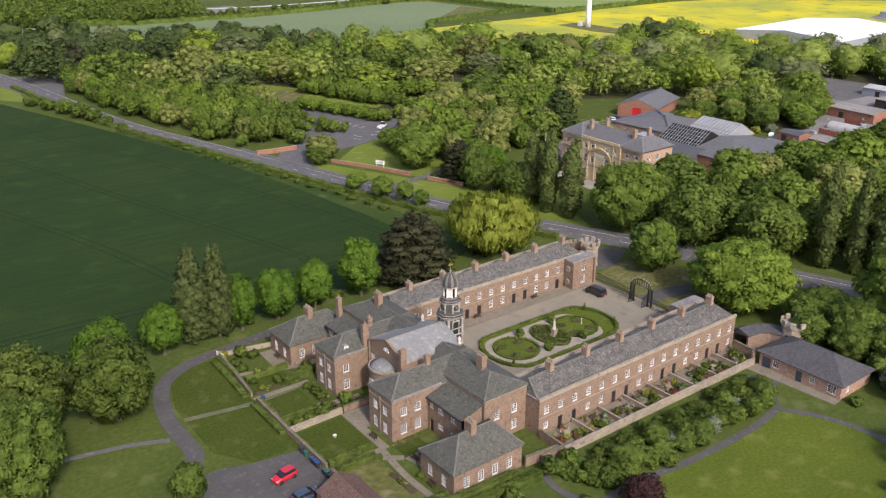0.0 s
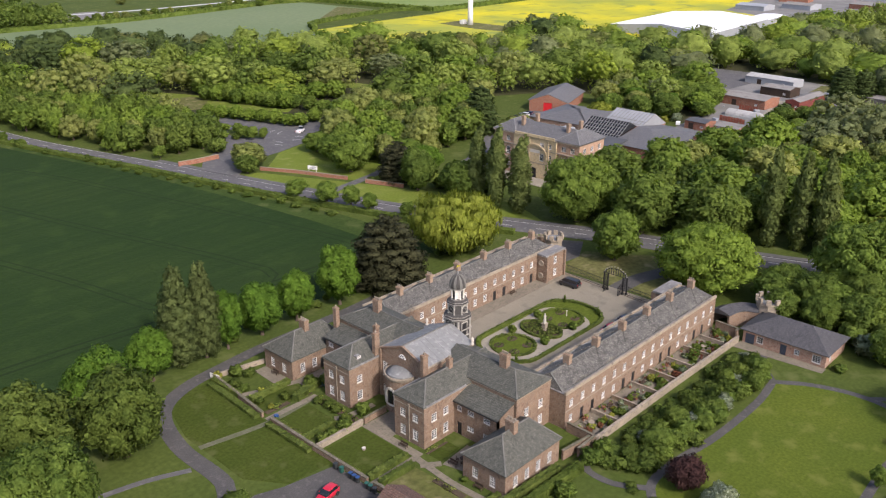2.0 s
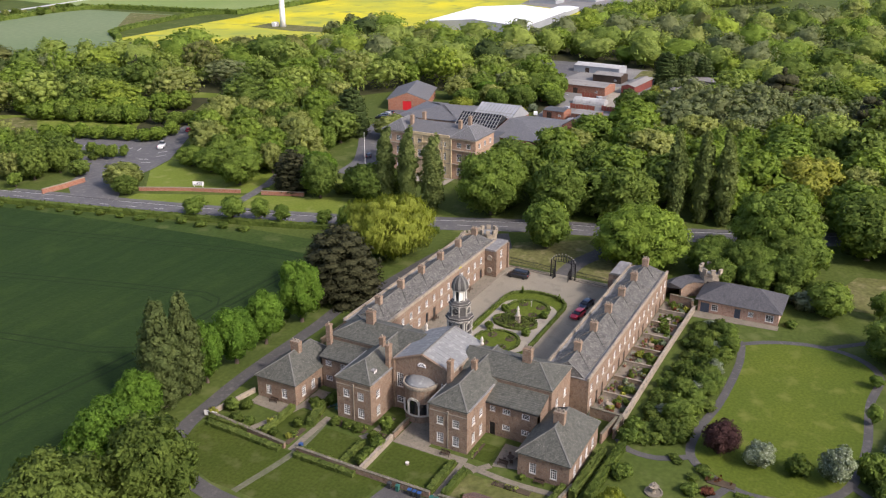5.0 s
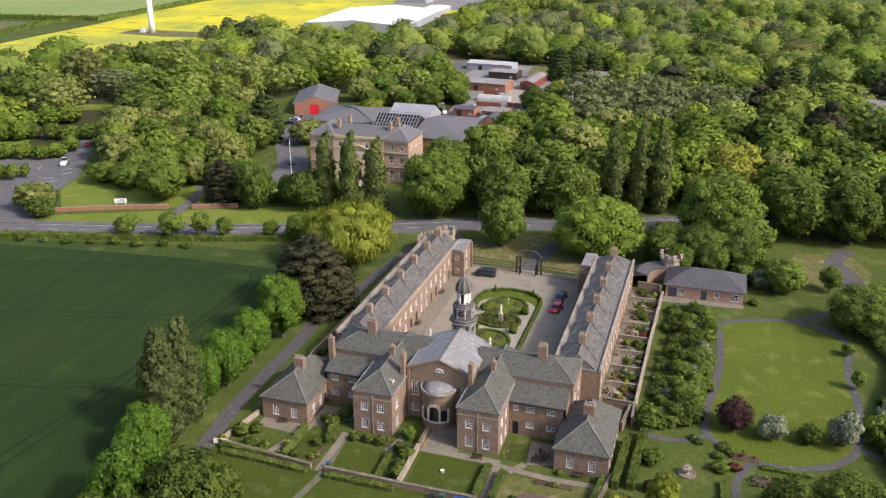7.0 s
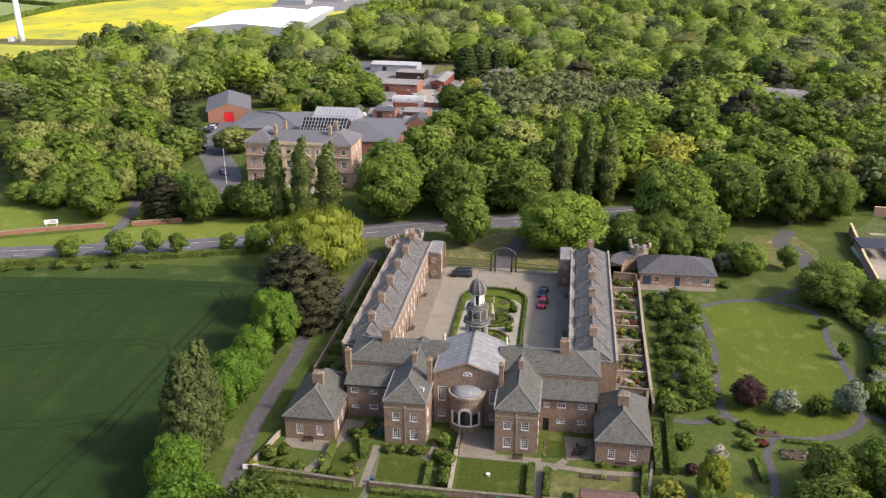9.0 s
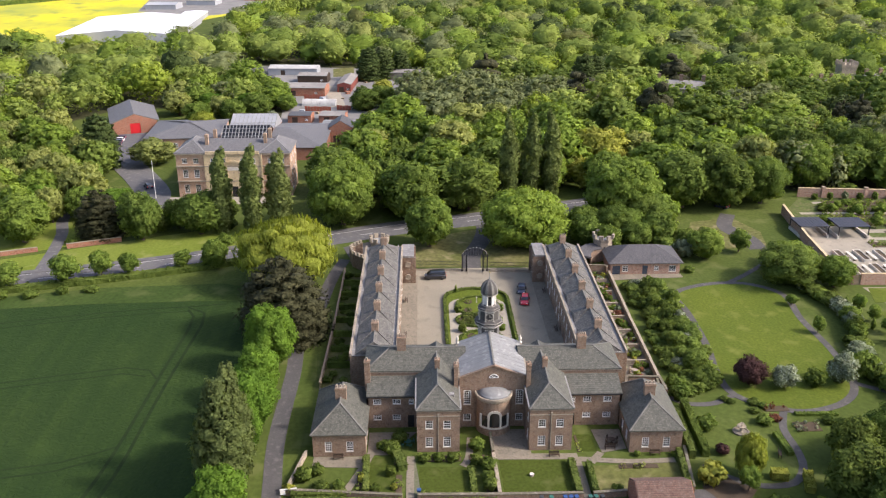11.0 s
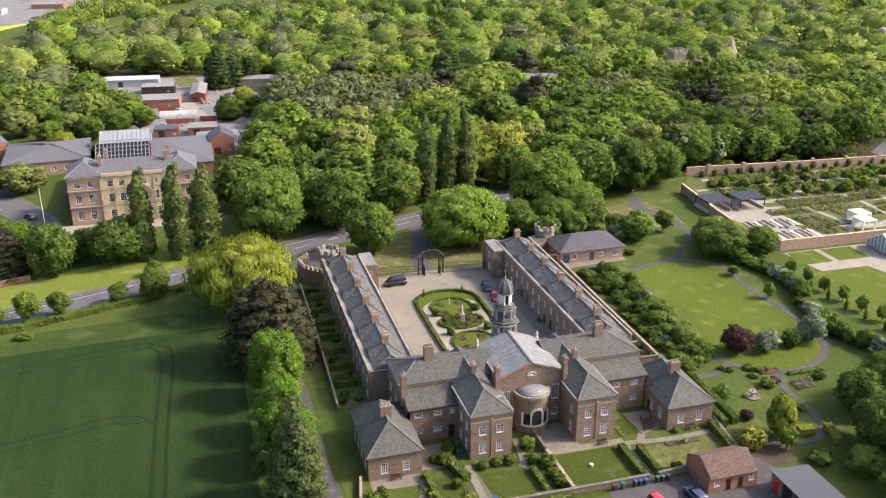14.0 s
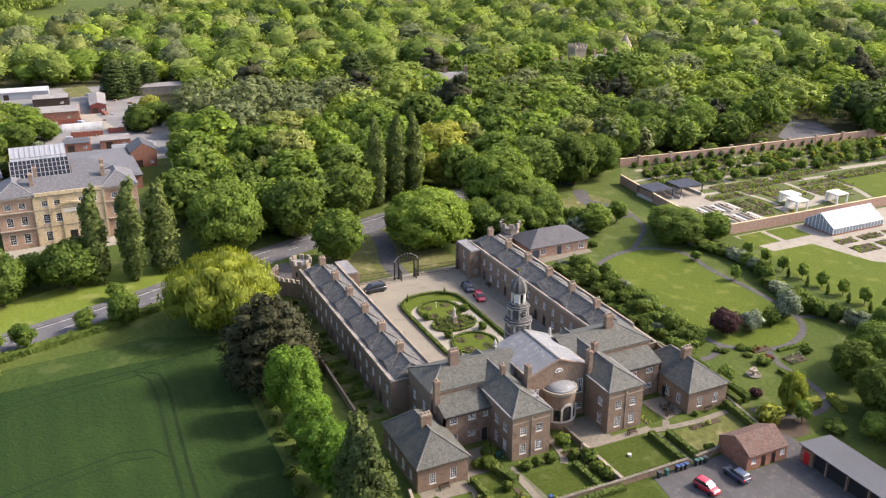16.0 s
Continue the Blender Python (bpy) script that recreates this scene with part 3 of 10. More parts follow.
def leaves(rng, centres, radii, n, size, shell=0.22, up=0.25, hang=0.0, scatter_by=0.42):
    """n leaf clumps on the outer shells of lobes: four-cornered, uneven, turned outwards with much scatter.
    Returns their corners and the soft normals of a rounded crown."""
    centres, radii = np.asarray(centres, float), np.asarray(radii, float)
    low, high = (centres - radii).min(0), (centres + radii).max(0)
    mid, ext = (low + high) / 2, (high - low) / 2
    weight = (radii[:, 0] * radii[:, 2]) ** 1.0
    k = rng.choice(len(centres), n * 2, p=weight / weight.sum())
    d = rng.normal(size=(n * 2, 3))
    d[:, 2] += up
    d /= np.linalg.norm(d, axis=1)[:, None]
    p = centres[k] + d * radii[k] * (1 - shell * rng.random(n * 2) ** 1.5 + 0.08 * rng.normal(size=n * 2))[:, None]
    inside = np.zeros(n * 2, bool)
    for c, r in zip(centres, radii):
        inside |= (((p - c) / (r * 0.72)) ** 2).sum(1) < 1
    keep = np.flatnonzero(~inside)[:n]
    p, d = p[keep], d[keep]
    nrm = d + rng.normal(size=d.shape) * scatter_by
    nrm[:, 2] += 0.25
    nrm /= np.linalg.norm(nrm, axis=1)[:, None]
    t = np.cross(nrm, rng.normal(size=d.shape))
    t /= np.linalg.norm(t, axis=1)[:, None] + 1e-9
    if hang:
        t = t * (1 - hang) + np.array([0, 0, -1.0]) * hang
    b = np.cross(nrm, t)
    s = size * (0.55 + 0.9 * rng.random(len(p)))[:, None]
    long = 1.0 + 1.6 * hang
    out = np.empty((len(p), 4, 3))
    for i, (u, v) in enumerate(((-long, 0), (0, -0.62), (long, 0), (0, 0.62))):
        j = 1 + 0.35 * rng.normal(size=(len(p), 1))
        out[:, i] = p + s * (t * u * j + b * v * j)
    out[:, 0] += nrm * s * 0.25
    out[:, 2] -= nrm * s * 0.25
    soft = unit(0.75 * unit((p - mid) / ext ** 2 * ext.min()) + 0.45 * d + 0.4 * rng.normal(size=d.shape) + np.array([0, 0, 0.12]))
    return out.reshape(-1, 3), np.repeat(soft, 4, axis=0)


def core(centres, radii, scale=0.76, n=5, m=3, rough=None):
    """Closed dark hearts of the lobes, so that no light comes straight through."""
    vs, qs, ns = [], [], []
    for c, r in zip(centres, radii):
        base = len(vs)
        for i in range(m + 1):
            th = math.pi * i / m
            for j in range(n):
                ph = 2 * math.pi * j / n + i
                q = scale * (1.0 + (rough.normal() * 0.2 if rough is not None and 0 < i < m else 0.0))
                vs.append((c[0] + r[0] * q * math.sin(th) * math.cos(ph), c[1] + r[1] * q * math.sin(th) * math.sin(ph), c[2] + r[2] * q * math.cos(th)))
                ns.append((math.sin(th) * math.cos(ph), math.sin(th) * math.sin(ph), math.cos(th)))
        for i in range(m):
            for j in range(n):
                qs.append((base + i * n + j, base + (i + 1) * n + j, base + (i + 1) * n + (j + 1) % n, base + i * n + (j + 1) % n))
    return np.array(vs), np.array(qs), np.array(ns)


def crown_data(seed, centres, radii, n, size, hearts=True, **more):
    rng = np.random.default_rng(seed)
    lv, ln = leaves(rng, centres, radii, n, size, **more)
    lq = np.arange(len(lv)).reshape(-1, 4)
    if not hearts:
        return lv, lq, ln
    cv, cq, cn = core(centres, radii)
    return np.vstack([lv, cv]), np.vstack([lq, cq + len(lv)]), np.vstack([ln, cn])


def lobes_round(rng, r, h0, h1, count, spread=0.62, size=0.42, middle=0.62):
    """Lobes of a broad crown of radius r between the heights h0 and h1."""
    cz, rz = (h0 + h1) / 2, (h1 - h0) / 2
    cs, rs = [(0, 0, cz)], [(r * middle, r * middle, rz * (middle + 0.1))]
    for i in range(count):
        z = 1 - 2 * (i + 0.5) / count
        a = i * 2.39996 + rng.random() * 0.7
        q = math.sqrt(1 - z * z)
        f = spread * (0.88 + 0.24 * rng.random())
        s = size * (0.75 + 0.5 * rng.random())
        cs.append((math.cos(a) * q * r * f, math.sin(a) * q * r * f, cz + z * rz * f))
        rs.append((r * s, r * s, min(r, rz) * s * 0.9))
    return cs, rs


def lobes_column(rng, r, h0, h1, count):
    cs, rs = [], []
    for i in range(count):
        f = (i + 0.5) / count
        w = r * (0.55 + 0.6 * math.sin(math.pi * min(0.97, f * 0.85 + 0.12))) * (1.0 if f < 0.75 else 1.0 - (f - 0.75) * 2.2)
        cs.append((rng.normal() * r * 0.16, rng.normal() * r * 0.16, h0 + (h1 - h0) * f))
        rs.append((w * 0.78, w * 0.78, (h1 - h0) / count * 1.9))
    return cs, rs


def lobes_spire(rng, r, h0, h1, count):
    """Many rising boughs round a tall stem, widest below the middle and pointed on top."""
    cs, rs = [], []
    for i in range(count):
        f = (i + 0.5) / count
        w = r * (0.80 + 0.24 * math.sin(math.pi * min(1.0, f * 1.3))) * (1.0 if f < 0.62 else 1.0 - (f - 0.62) * 1.55)
        a, q = i * 2.4, w * (0.5 + 0.12 * rng.random())
        cs.append((q * math.cos(a), q * math.sin(a), h0 + (h1 - h0) * (0.06 + 0.90 * f)))
        rs.append((max(0.5, w * 0.42), max(0.5, w * 0.42), (h1 - h0) * (0.06 + 0.03 * rng.random())))
    return cs, rs


def lobes_boughs(rng, r, h0, h1, count):
    """Flat boughs of uneven reach in layers, with gaps between them."""
    cs, rs = [], []
    for i in range(count):
        f = i / (count - 1)
        w = r * (math.sqrt(max(0.0, 1.0 - (f * 0.98) ** 2.2)) * 0.92 + 0.1)
        n = 9 if f < 0.6 else 6 if f < 0.9 else 2
        for k in range(n):
            a = k * 2 * math.pi / n + i * 1.3 + rng.normal() * 0.15
            q = w * (0.58 + 0.16 * rng.random())
            z = h0 + (h1 - h0) * (f * 0.96 + 0.02 * rng.normal())
            cs.append((math.cos(a) * q, math.sin(a) * q, z))
            rs.append((w * 0.34, w * 0.34, (h1 - h0) / count * (0.42 + 0.2 * rng.random())))
        cs.append((0.0, 0.0, h0 + (h1 - h0) * f * 0.94))
        rs.append((w * 0.5, w * 0.5, (h1 - h0) / count * 0.6))
    return cs, rs


def lobes_tiers(rng, r, h0, h1, count):
    """Flat tiers of a cedar or spreading conifer."""
    cs, rs = [], []
    for i in range(count):
        f = i / (count - 1)
        w = r * math.sqrt(max(0.0, 1.0 - (f * 0.97) ** 2.4)) * 0.95 + r * 0.08
        n = 1 if f > 0.93 else 6
        for k in range(n):
            a = k * 2 * math.pi / n + i * 1.3
            q = w * 0.55 if n > 1 else 0
            cs.append((math.cos(a) * q, math.sin(a) * q, h0 + (h1 - h0) * f + rng.normal() * 0.2))
            rs.append((w * 0.48, w * 0.48, (h1 - h0) / count * 0.8))
    return cs, rs


def trunk_mesh(rng, height, r, top, limbs=6, spread=2.5):
    """A tapered trunk with limbs that reach into the crown."""
    bm = bmesh.new()

    def tube(points, n):
        rings = []
        for p, q in points:
            rings.append([bm.verts.new((p[0] + q * math.cos(2 * math.pi * i / n), p[1] + q * math.sin(2 * math.pi * i / n), p[2])) for i in range(n)])
        for a, b in zip(rings, rings[1:]):
            for i in range(n):
                bm.faces.new((a[i], a[(i + 1) % n], b[(i + 1) % n], b[i]))
    tube([((0, 0, -0.2), r * 1.5), ((0, 0, 0.5), r * 1.05), ((0.1, 0, height * 0.5), r * 0.85), ((0, 0.1, top), r * 0.3)], 8)
    for i in range(limbs):
        a = i * 2.4 + rng.random()
        z = height * (0.6 + 0.35 * rng.random())
        e = (math.cos(a) * spread, math.sin(a) * spread, z + spread * 0.9)
        tube([((0, 0, z - 0.3), r * 0.45), ((e[0] * 0.5, e[1] * 0.5, z + spread * 0.35), r * 0.3), (e, r * 0.1)], 5)
    return bm


KINDS = {}


def tree_kind(kind):
    """Lobes, leaf count, leaf size, material, trunk radius and bare stem of each kind, for a crown of the named size."""
    rng = np.random.default_rng(len(KINDS) + 11)
    spec = {
        "broad": (lobes_round(rng, 5.0, 1.0, 12.0, 44, 0.7, 0.28, 0.7), 8200, 0.21, LEAF_FRESH, 0.35, 12.0, 5.0),
        "broad_b": (lobes_round(rng, 5.0, 0.6, 11.0, 26, 0.62, 0.4), 3400, 0.34, LEAF_DARK, 0.35, 11.0, 5.0),
        "broad_c": (lobes_round(rng, 5.0, 0.6, 10.0, 32, 0.68, 0.31, 0.7), 4000, 0.29, LEAF_MID, 0.35, 10.0, 5.0),
        "broad_d": (lobes_round(rng, 6.5, 0.2, 15.0, 46, 0.7, 0.27, 0.74), 6000, 0.29, LEAF_BUSH, 0.4, 15.0, 6.5),
        "broad_e": (lobes_round(rng, 7.0, 0.2, 13.0, 46, 0.7, 0.26, 0.74), 9500, 0.21, LEAF_DARK, 0.4, 13.0, 7.0),
        "oak": (lobes_round(rng, 11.0, 0.2, 14.0, 70, 0.76, 0.22, 0.8), 10000, 0.31, LEAF, 0.6, 14.0, 11.0),
        "oak_dark": (lobes_round(rng, 10.0, 0.2, 17.0, 64, 0.74, 0.24, 0.78), 9000, 0.33, LEAF_MID, 0.6, 17.0, 10.0),
        "wood_a": (lobes_round(rng, 5.0, 0.4, 12.0, 34, 0.72, 0.27, 0.8), 1350, 0.46, LEAF_DARK, 0.35, 12.0, 5.0),
        "wood_b": (lobes_round(rng, 5.0, 0.4, 11.0, 38, 0.72, 0.26, 0.8), 1350, 0.46, LEAF_MID, 0.35, 11.0, 5.0),
        "wood_c": (lobes_round(rng, 5.0, 0.4, 12.0, 32, 0.72, 0.28, 0.8), 1350, 0.46, LEAF, 0.35, 12.0, 5.0),
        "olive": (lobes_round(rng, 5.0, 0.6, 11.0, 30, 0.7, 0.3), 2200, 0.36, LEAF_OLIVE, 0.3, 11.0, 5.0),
        "small": (lobes_round(rng, 2.5, 0.8, 5.5, 12), 1400, 0.19, LEAF_MID, 0.14, 5.5, 2.5),
        "poplar": (lobes_column(rng, 2.4, 0.8, 17.4, 22), 3800, 0.3, LEAF_POPLAR, 0.3, 18.0, 2.4),
        "willow": (lobes_round(rng, 9.5, 0.4, 14.0, 60, 0.74, 0.27), 11000, 0.27, LEAF_WILLOW, 0.45, 14.0, 9.5),
        "cedar": (lobes_boughs(rng, 7.5, 1.2, 16.5, 13), 12000, 0.22, LEAF_CEDAR, 0.5, 17.5, 7.5),
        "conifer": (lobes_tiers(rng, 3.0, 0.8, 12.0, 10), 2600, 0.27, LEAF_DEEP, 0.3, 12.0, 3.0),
        "purple": (lobes_round(rng, 3.4, 0.1, 5.6, 20), 3800, 0.155, LEAF_PURPLE, 0.15, 5.6, 3.4),
        "gold": (lobes_round(rng, 4.5, 1.0, 9.0, 26, 0.68, 0.32), 2600, 0.27, LEAF_GOLD, 0.3, 9.0, 4.5),
        "bush": (lobes_round(rng, 1.5, -0.1, 2.6, 12), 620, 0.19, LEAF_BUSH, 0.08, 2.6, 1.5),
        "bush_dark": (lobes_round(rng, 1.5, -0.1, 2.5, 12), 620, 0.19, LEAF_DARK, 0.08, 2.5, 1.5),
        "bush_grey": (lobes_round(rng, 1.5, -0.1, 2.2, 12), 620, 0.19, LEAF_GREY, 0.08, 2.2, 1.5),
        "bush_gold": (lobes_round(rng, 1.5, -0.1, 2.4, 9), 300, 0.27, LEAF_GOLD, 0.08, 2.4, 1.5),
        "bush_red": (lobes_round(rng, 1.5, -0.1, 2.0, 9), 300, 0.27, FLOWER_RED, 0.08, 2.0, 1.5),
        "blossom": (lobes_round(rng, 2.2, 0.1, 4.2, 12), 1500, 0.15, LEAF_GREY, 0.1, 4.2, 2.2),
        "cypress": (lobes_column(rng, 0.55, 0.1, 3.2, 6), 260, 0.16, LEAF_DARK, 0.08, 3.2, 0.55),
        "grey_poplar": (lobes_spire(rng, 4.2, 0.5, 20.0, 64), 7500, 0.24, LEAF_GREYPOP, 0.35, 20.0, 4.2),
    }[kind]
    (cs, rs), n, size, material, trunk, height, radius = spec
    more = {"hang": 0.7} if kind == "willow" else {"up": 0.1} if kind == "poplar" else {}
    v, q, nn = crown_data(len(KINDS) + 5, cs, rs, n, size, **more)
    crown = raw_mesh("crown", v, q, material, None, nn)
    stem = mesh_of("trunk", trunk_mesh(rng, height * 0.35, trunk, height * 0.8, 6, radius * 0.45), BARK)
    if kind == "blossom":
        fv, fn = leaves(np.random.default_rng(3), cs, rs, 800, 0.1, shell=0.05)
        return crown, stem, height, radius, raw_mesh("blossom", fv, np.arange(len(fv)).reshape(-1, 4), BLOSSOM, None, fn)
    return crown, stem, height, radius, None


WORDS = {
    "broad_e": ("dense dark green broadleaf tree in full leaf", "tree"), "broad_d": ("large dense dark green spreading tree", "tree"), "oak": ("large spreading oak in fresh green leaf", "tree"), "oak_dark": ("very large domed tree in mid-green leaf", "tree"),
    "wood_a": ("dark green woodland tree in full leaf", "tree"), "wood_b": ("mid-green woodland tree in full leaf", "tree"), "wood_c": ("bright green woodland tree in full leaf", "tree"),
    "broad": ("broadleaf tree in fresh green spring leaf", "tree"), "broad_b": ("dark green broadleaf tree in full leaf", "tree"),
    "broad_c": ("mid-green rounded broadleaf tree in leaf", "tree"), "olive": ("olive-green willow-like tree with a rounded crown", "tree"),
    "small": ("small young green tree with a round crown", "tree"), "poplar": ("tall narrow column-shaped poplar in leaf", "tree"), "grey_poplar": ("tall dull-green poplar with swaying leaves beside the drive", "tree"),
    "willow": ("large yellow-green weeping willow with hanging branches", "tree"), "cedar": ("large dark brown-green cedar with layered boughs", "tree"),
    "conifer": ("dark narrow conifer with drooping boughs", "tree"), "purple": ("round purple-leaved ornamental tree on the lawn", "tree"),
    "gold": ("golden-yellow leafed tree among green woodland", "tree"), "bush": ("rounded green garden bush", "bush"),
    "bush_dark": ("clipped dark green rounded bush", "bush"), "bush_grey": ("silver-grey leaved shrub in a border", "bush"),
    "bush_gold": ("golden-yellow leaved garden shrub", "bush"), "bush_red": ("russet-leaved shrub in a garden border", "bush"),
    "blossom": ("shrub covered with white spring blossom", "bush"), "cypress": ("narrow clipped dark green column shrub", "bush"),
}
spin = random.Random(7)


def tree(kind, x, y, height=None, radius=None, label="", group=""):
    if kind not in KINDS:
        KINDS[kind] = tree_kind(kind)
    crown, stem, h, r, extra = KINDS[kind]
    sz, sx = (height or h) / h, (radius or r) / r
    name = {"poplar": "poplar_tree", "grey_poplar": "poplar_tree", "willow": "willow_tree", "cedar": "cedar_tree", "conifer": "conifer_tree", "small": "young_tree", "wood_a": "woodland_tree", "wood_b": "woodland_tree", "wood_c": "woodland_tree",
            "blossom": "blossom_shrub", "cypress": "column_shrub"}.get(kind, WORDS[kind][1])
    ob = thing(name, label or WORDS[kind][0], WORDS[kind][1], group=group)
    ob.matrix_world = pose(x, y, -0.05, 0, 0, spin.random() * 360) @ Matrix.Diagonal((sx, sx * (0.92 + 0.16 * spin.random()), sz, 1))
    shared("trunk", stem, ob, Matrix())
    shared("crown", crown, ob, Matrix())
    if extra:
        shared("blossom", extra, ob, Matrix(), "white blossom")
    return ob


def hedge(points, width, height, material=None, label="clipped green hedge beside the garden", step=0.8, size=0.16, per=60, name="hedge"):
    """A clipped hedge along a line: a solid heart with leaf clumps over it."""
    line = smooth_line(points, step) if len(points) > 2 else [Vector((*points[0], 0)).lerp(Vector((*points[1], 0)), i / 20) for i in range(21)]
    heart = bmesh.new()
    rng = np.random.default_rng(int(abs(points[0][0] * 13 + points[0][1] * 7)) + 1)
    total = 0.0
    pts = []
    for a, b in zip(line, line[1:]):
        d = (b - a)
        length = d.length
        total += length
        d.normalize()
        nrm = Vector((-d.y, d.x, 0)) * width / 2 * 0.92
        quad = [a + nrm, a - nrm, b - nrm, b + nrm]
        prism(heart, [(q.x, q.y) for q in quad], -0.05, height * 0.95)
        k = max(2, int(per * length))
        for _ in range(k):
            u, side = rng.random(), rng.random()
            q = a.lerp(b, u)
            if side < 0.45:
                off, z, nn = (rng.random() - 0.5) * width, height, (0, 0, 1)
            else:
                s = 1 if rng.random() < 0.5 else -1
                off, z, nn = s * width / 2, rng.random() * height, (-d.y * s, d.x * s, 0)
            pts.append((q.x - d.y * off, q.y + d.x * off, z, *nn))
    pts = np.array(pts)
    p, nn = pts[:, :3] + rng.normal(size=(len(pts), 3)) * 0.05, pts[:, 3:] + rng.normal(size=(len(pts), 3)) * 0.5
    nn /= np.linalg.norm(nn, axis=1)[:, None]
    t = np.cross(nn, rng.normal(size=nn.shape))
    t /= np.linalg.norm(t, axis=1)[:, None]
    b = np.cross(nn, t)
    s = size * (0.6 + 0.8 * rng.random(len(p)))[:, None]
    v = np.stack([p - t * s, p - b * s * 0.6, p + t * s, p + b * s * 0.6], 1).reshape(-1, 3)
    ob = thing(name, label, "hedge")
    part("heart", heart, material or LEAF_HEDGE, ob)
    leaf = new("leaves", raw_mesh("leaves", v, np.arange(len(v)).reshape(-1, 4), material or LEAF_HEDGE))
    leaf.parent = ob
    leaf["kind"] = "stuff"
    return ob


def inside(p, poly):
    hit = False
    for (x0, y0), (x1, y1) in zip(poly, poly[1:] + poly[:1]):
        if (y0 > p[1]) != (y1 > p[1]) and p[0] < (x1 - x0) * (p[1] - y0) / (y1 - y0) + x0:
            hit = not hit
    return hit


def scatter(poly, spacing, seed, keep_out=()):
    """Jittered places inside an outline and outside others."""
    rnd = random.Random(seed)
    xs, ys = [p[0] for p in poly], [p[1] for p in poly]
    out, x, row = [], min(xs), 0
    while x < max(xs):
        y = min(ys) + (row % 2) * spacing / 2
        while y < max(ys):
            q = (x + rnd.uniform(-0.3, 0.3) * spacing, y + rnd.uniform(-0.3, 0.3) * spacing)
            if inside(q, poly) and not any(inside(q, k) for k in keep_out):
                out.append(q)
            y += spacing
        x += spacing * 0.87
        row += 1
    return out


def crowded(poly, seed, keep_out=(), r=(3.2, 9.0)):
    """Places for trees of very different spread that crowd each other: (x, y, radius)."""
    rnd = random.Random(seed)
    cells, out = {}, []
    xs, ys = [p[0] for p in poly], [p[1] for p in poly]
    area = (max(xs) - min(xs)) * (max(ys) - min(ys))
    for size in (1.0, 0.8, 0.62, 0.48, 0.36):
        for _ in range(int(area / (r[1] * size) ** 2 * 0.85)):
            q = (rnd.uniform(min(xs), max(xs)), rnd.uniform(min(ys), max(ys)))
            rr = max(r[0], r[1] * size * rnd.uniform(0.85, 1.1))
            if not inside(q, poly) or any(inside(q, k) for k in keep_out):
                continue
            cx, cy = int(q[0] // 20), int(q[1] // 20)
            near = (o for i in (-1, 0, 1) for j in (-1, 0, 1) for o in cells.get((cx + i, cy + j), ()))
            if all((o[0] - q[0]) ** 2 + (o[1] - q[1]) ** 2 > ((o[2] + rr) * 0.8) ** 2 for o in near):
                cells.setdefault((cx, cy), []).append((*q, rr))
                out.append((*q, rr))
    return out


def wood(name, label, places, material, seed, dense=1.0, size=0.5, shape="round", far=False):
    """Woodland as one piece: every tree a crown of lobes and leaf clumps, (x, y, radius) each."""
    rng = np.random.default_rng(seed)
    sets = []
    for lobes, n, r_ref in ((18, 250, 4.6), (28, 480, 6.6), (40, 820, 9.0)):
        row = []
        for k in range(4):
            if shape == "cone":
                cs, rs = lobes_tiers(rng, 1.0, 0.12, 2.0, 6)
            else:
                cs, rs = lobes_round(rng, 1.0, 0.05, 2.0, lobes, 0.78, 0.37 if lobes < 20 else 0.31 if lobes < 30 else 0.26, 0.78)
            v, q, nn = crown_data(seed + k + lobes, cs, rs, int(n * dense), size / r_ref, hearts=False, up=0.6, shell=0.08, scatter_by=0.3)
            seen = [k for k in range(1, len(cs)) if cs[k][2] > 0.7]
            cv, cq, cn = core(cs, rs, 0.9, 6, 3) if shape == "cone" else core(cs[:1], rs[:1], 0.95, 9, 6, rng) if far else core([cs[0]] + [cs[k] for k in seen], [rs[0]] + [rs[k] for k in seen], 0.58, 5, 3, rng)
            row.append((np.vstack([v, cv]), np.vstack([q, cq + len(v)]), np.vstack([nn, cn])))
        sets.append(row)
    vs, qs, ts, ns, base = [], [], [], [], 0
    for x, y, rr in places:
        v, q, nn = sets[0 if rr < 5.4 else 1 if rr < 7.6 else 2][rng.integers(4)]
        hh = (5.4 + rr * 0.85) * rng.uniform(0.76, 1.28) * (1.15 if shape == "cone" else 1.0)
        wide = rr * (0.75 if shape == "cone" else 1.0)
        a = rng.random() * 6.28
        w1, w2 = wide * rng.uniform(0.85, 1.15), wide * rng.uniform(0.85, 1.15)
        m = np.array([[math.cos(a) * w1, -math.sin(a) * w2, 0], [math.sin(a) * w1, math.cos(a) * w2, 0], [rng.uniform(-0.6, 0.6), rng.uniform(-0.6, 0.6), hh / 2]])
        vs.append(v @ m.T + np.array([x, y, 0]))
        ns.append(unit(nn @ np.linalg.inv(m)))
        qs.append(q + base)
        ts.append(np.full(len(v), rng.random()))
        base += len(v)
    ob = new(name, raw_mesh(name, np.vstack(vs), np.vstack(qs), material, np.concatenate(ts), np.vstack(ns)))
    return tagged(ob, label, "woodland", kind="stuff")


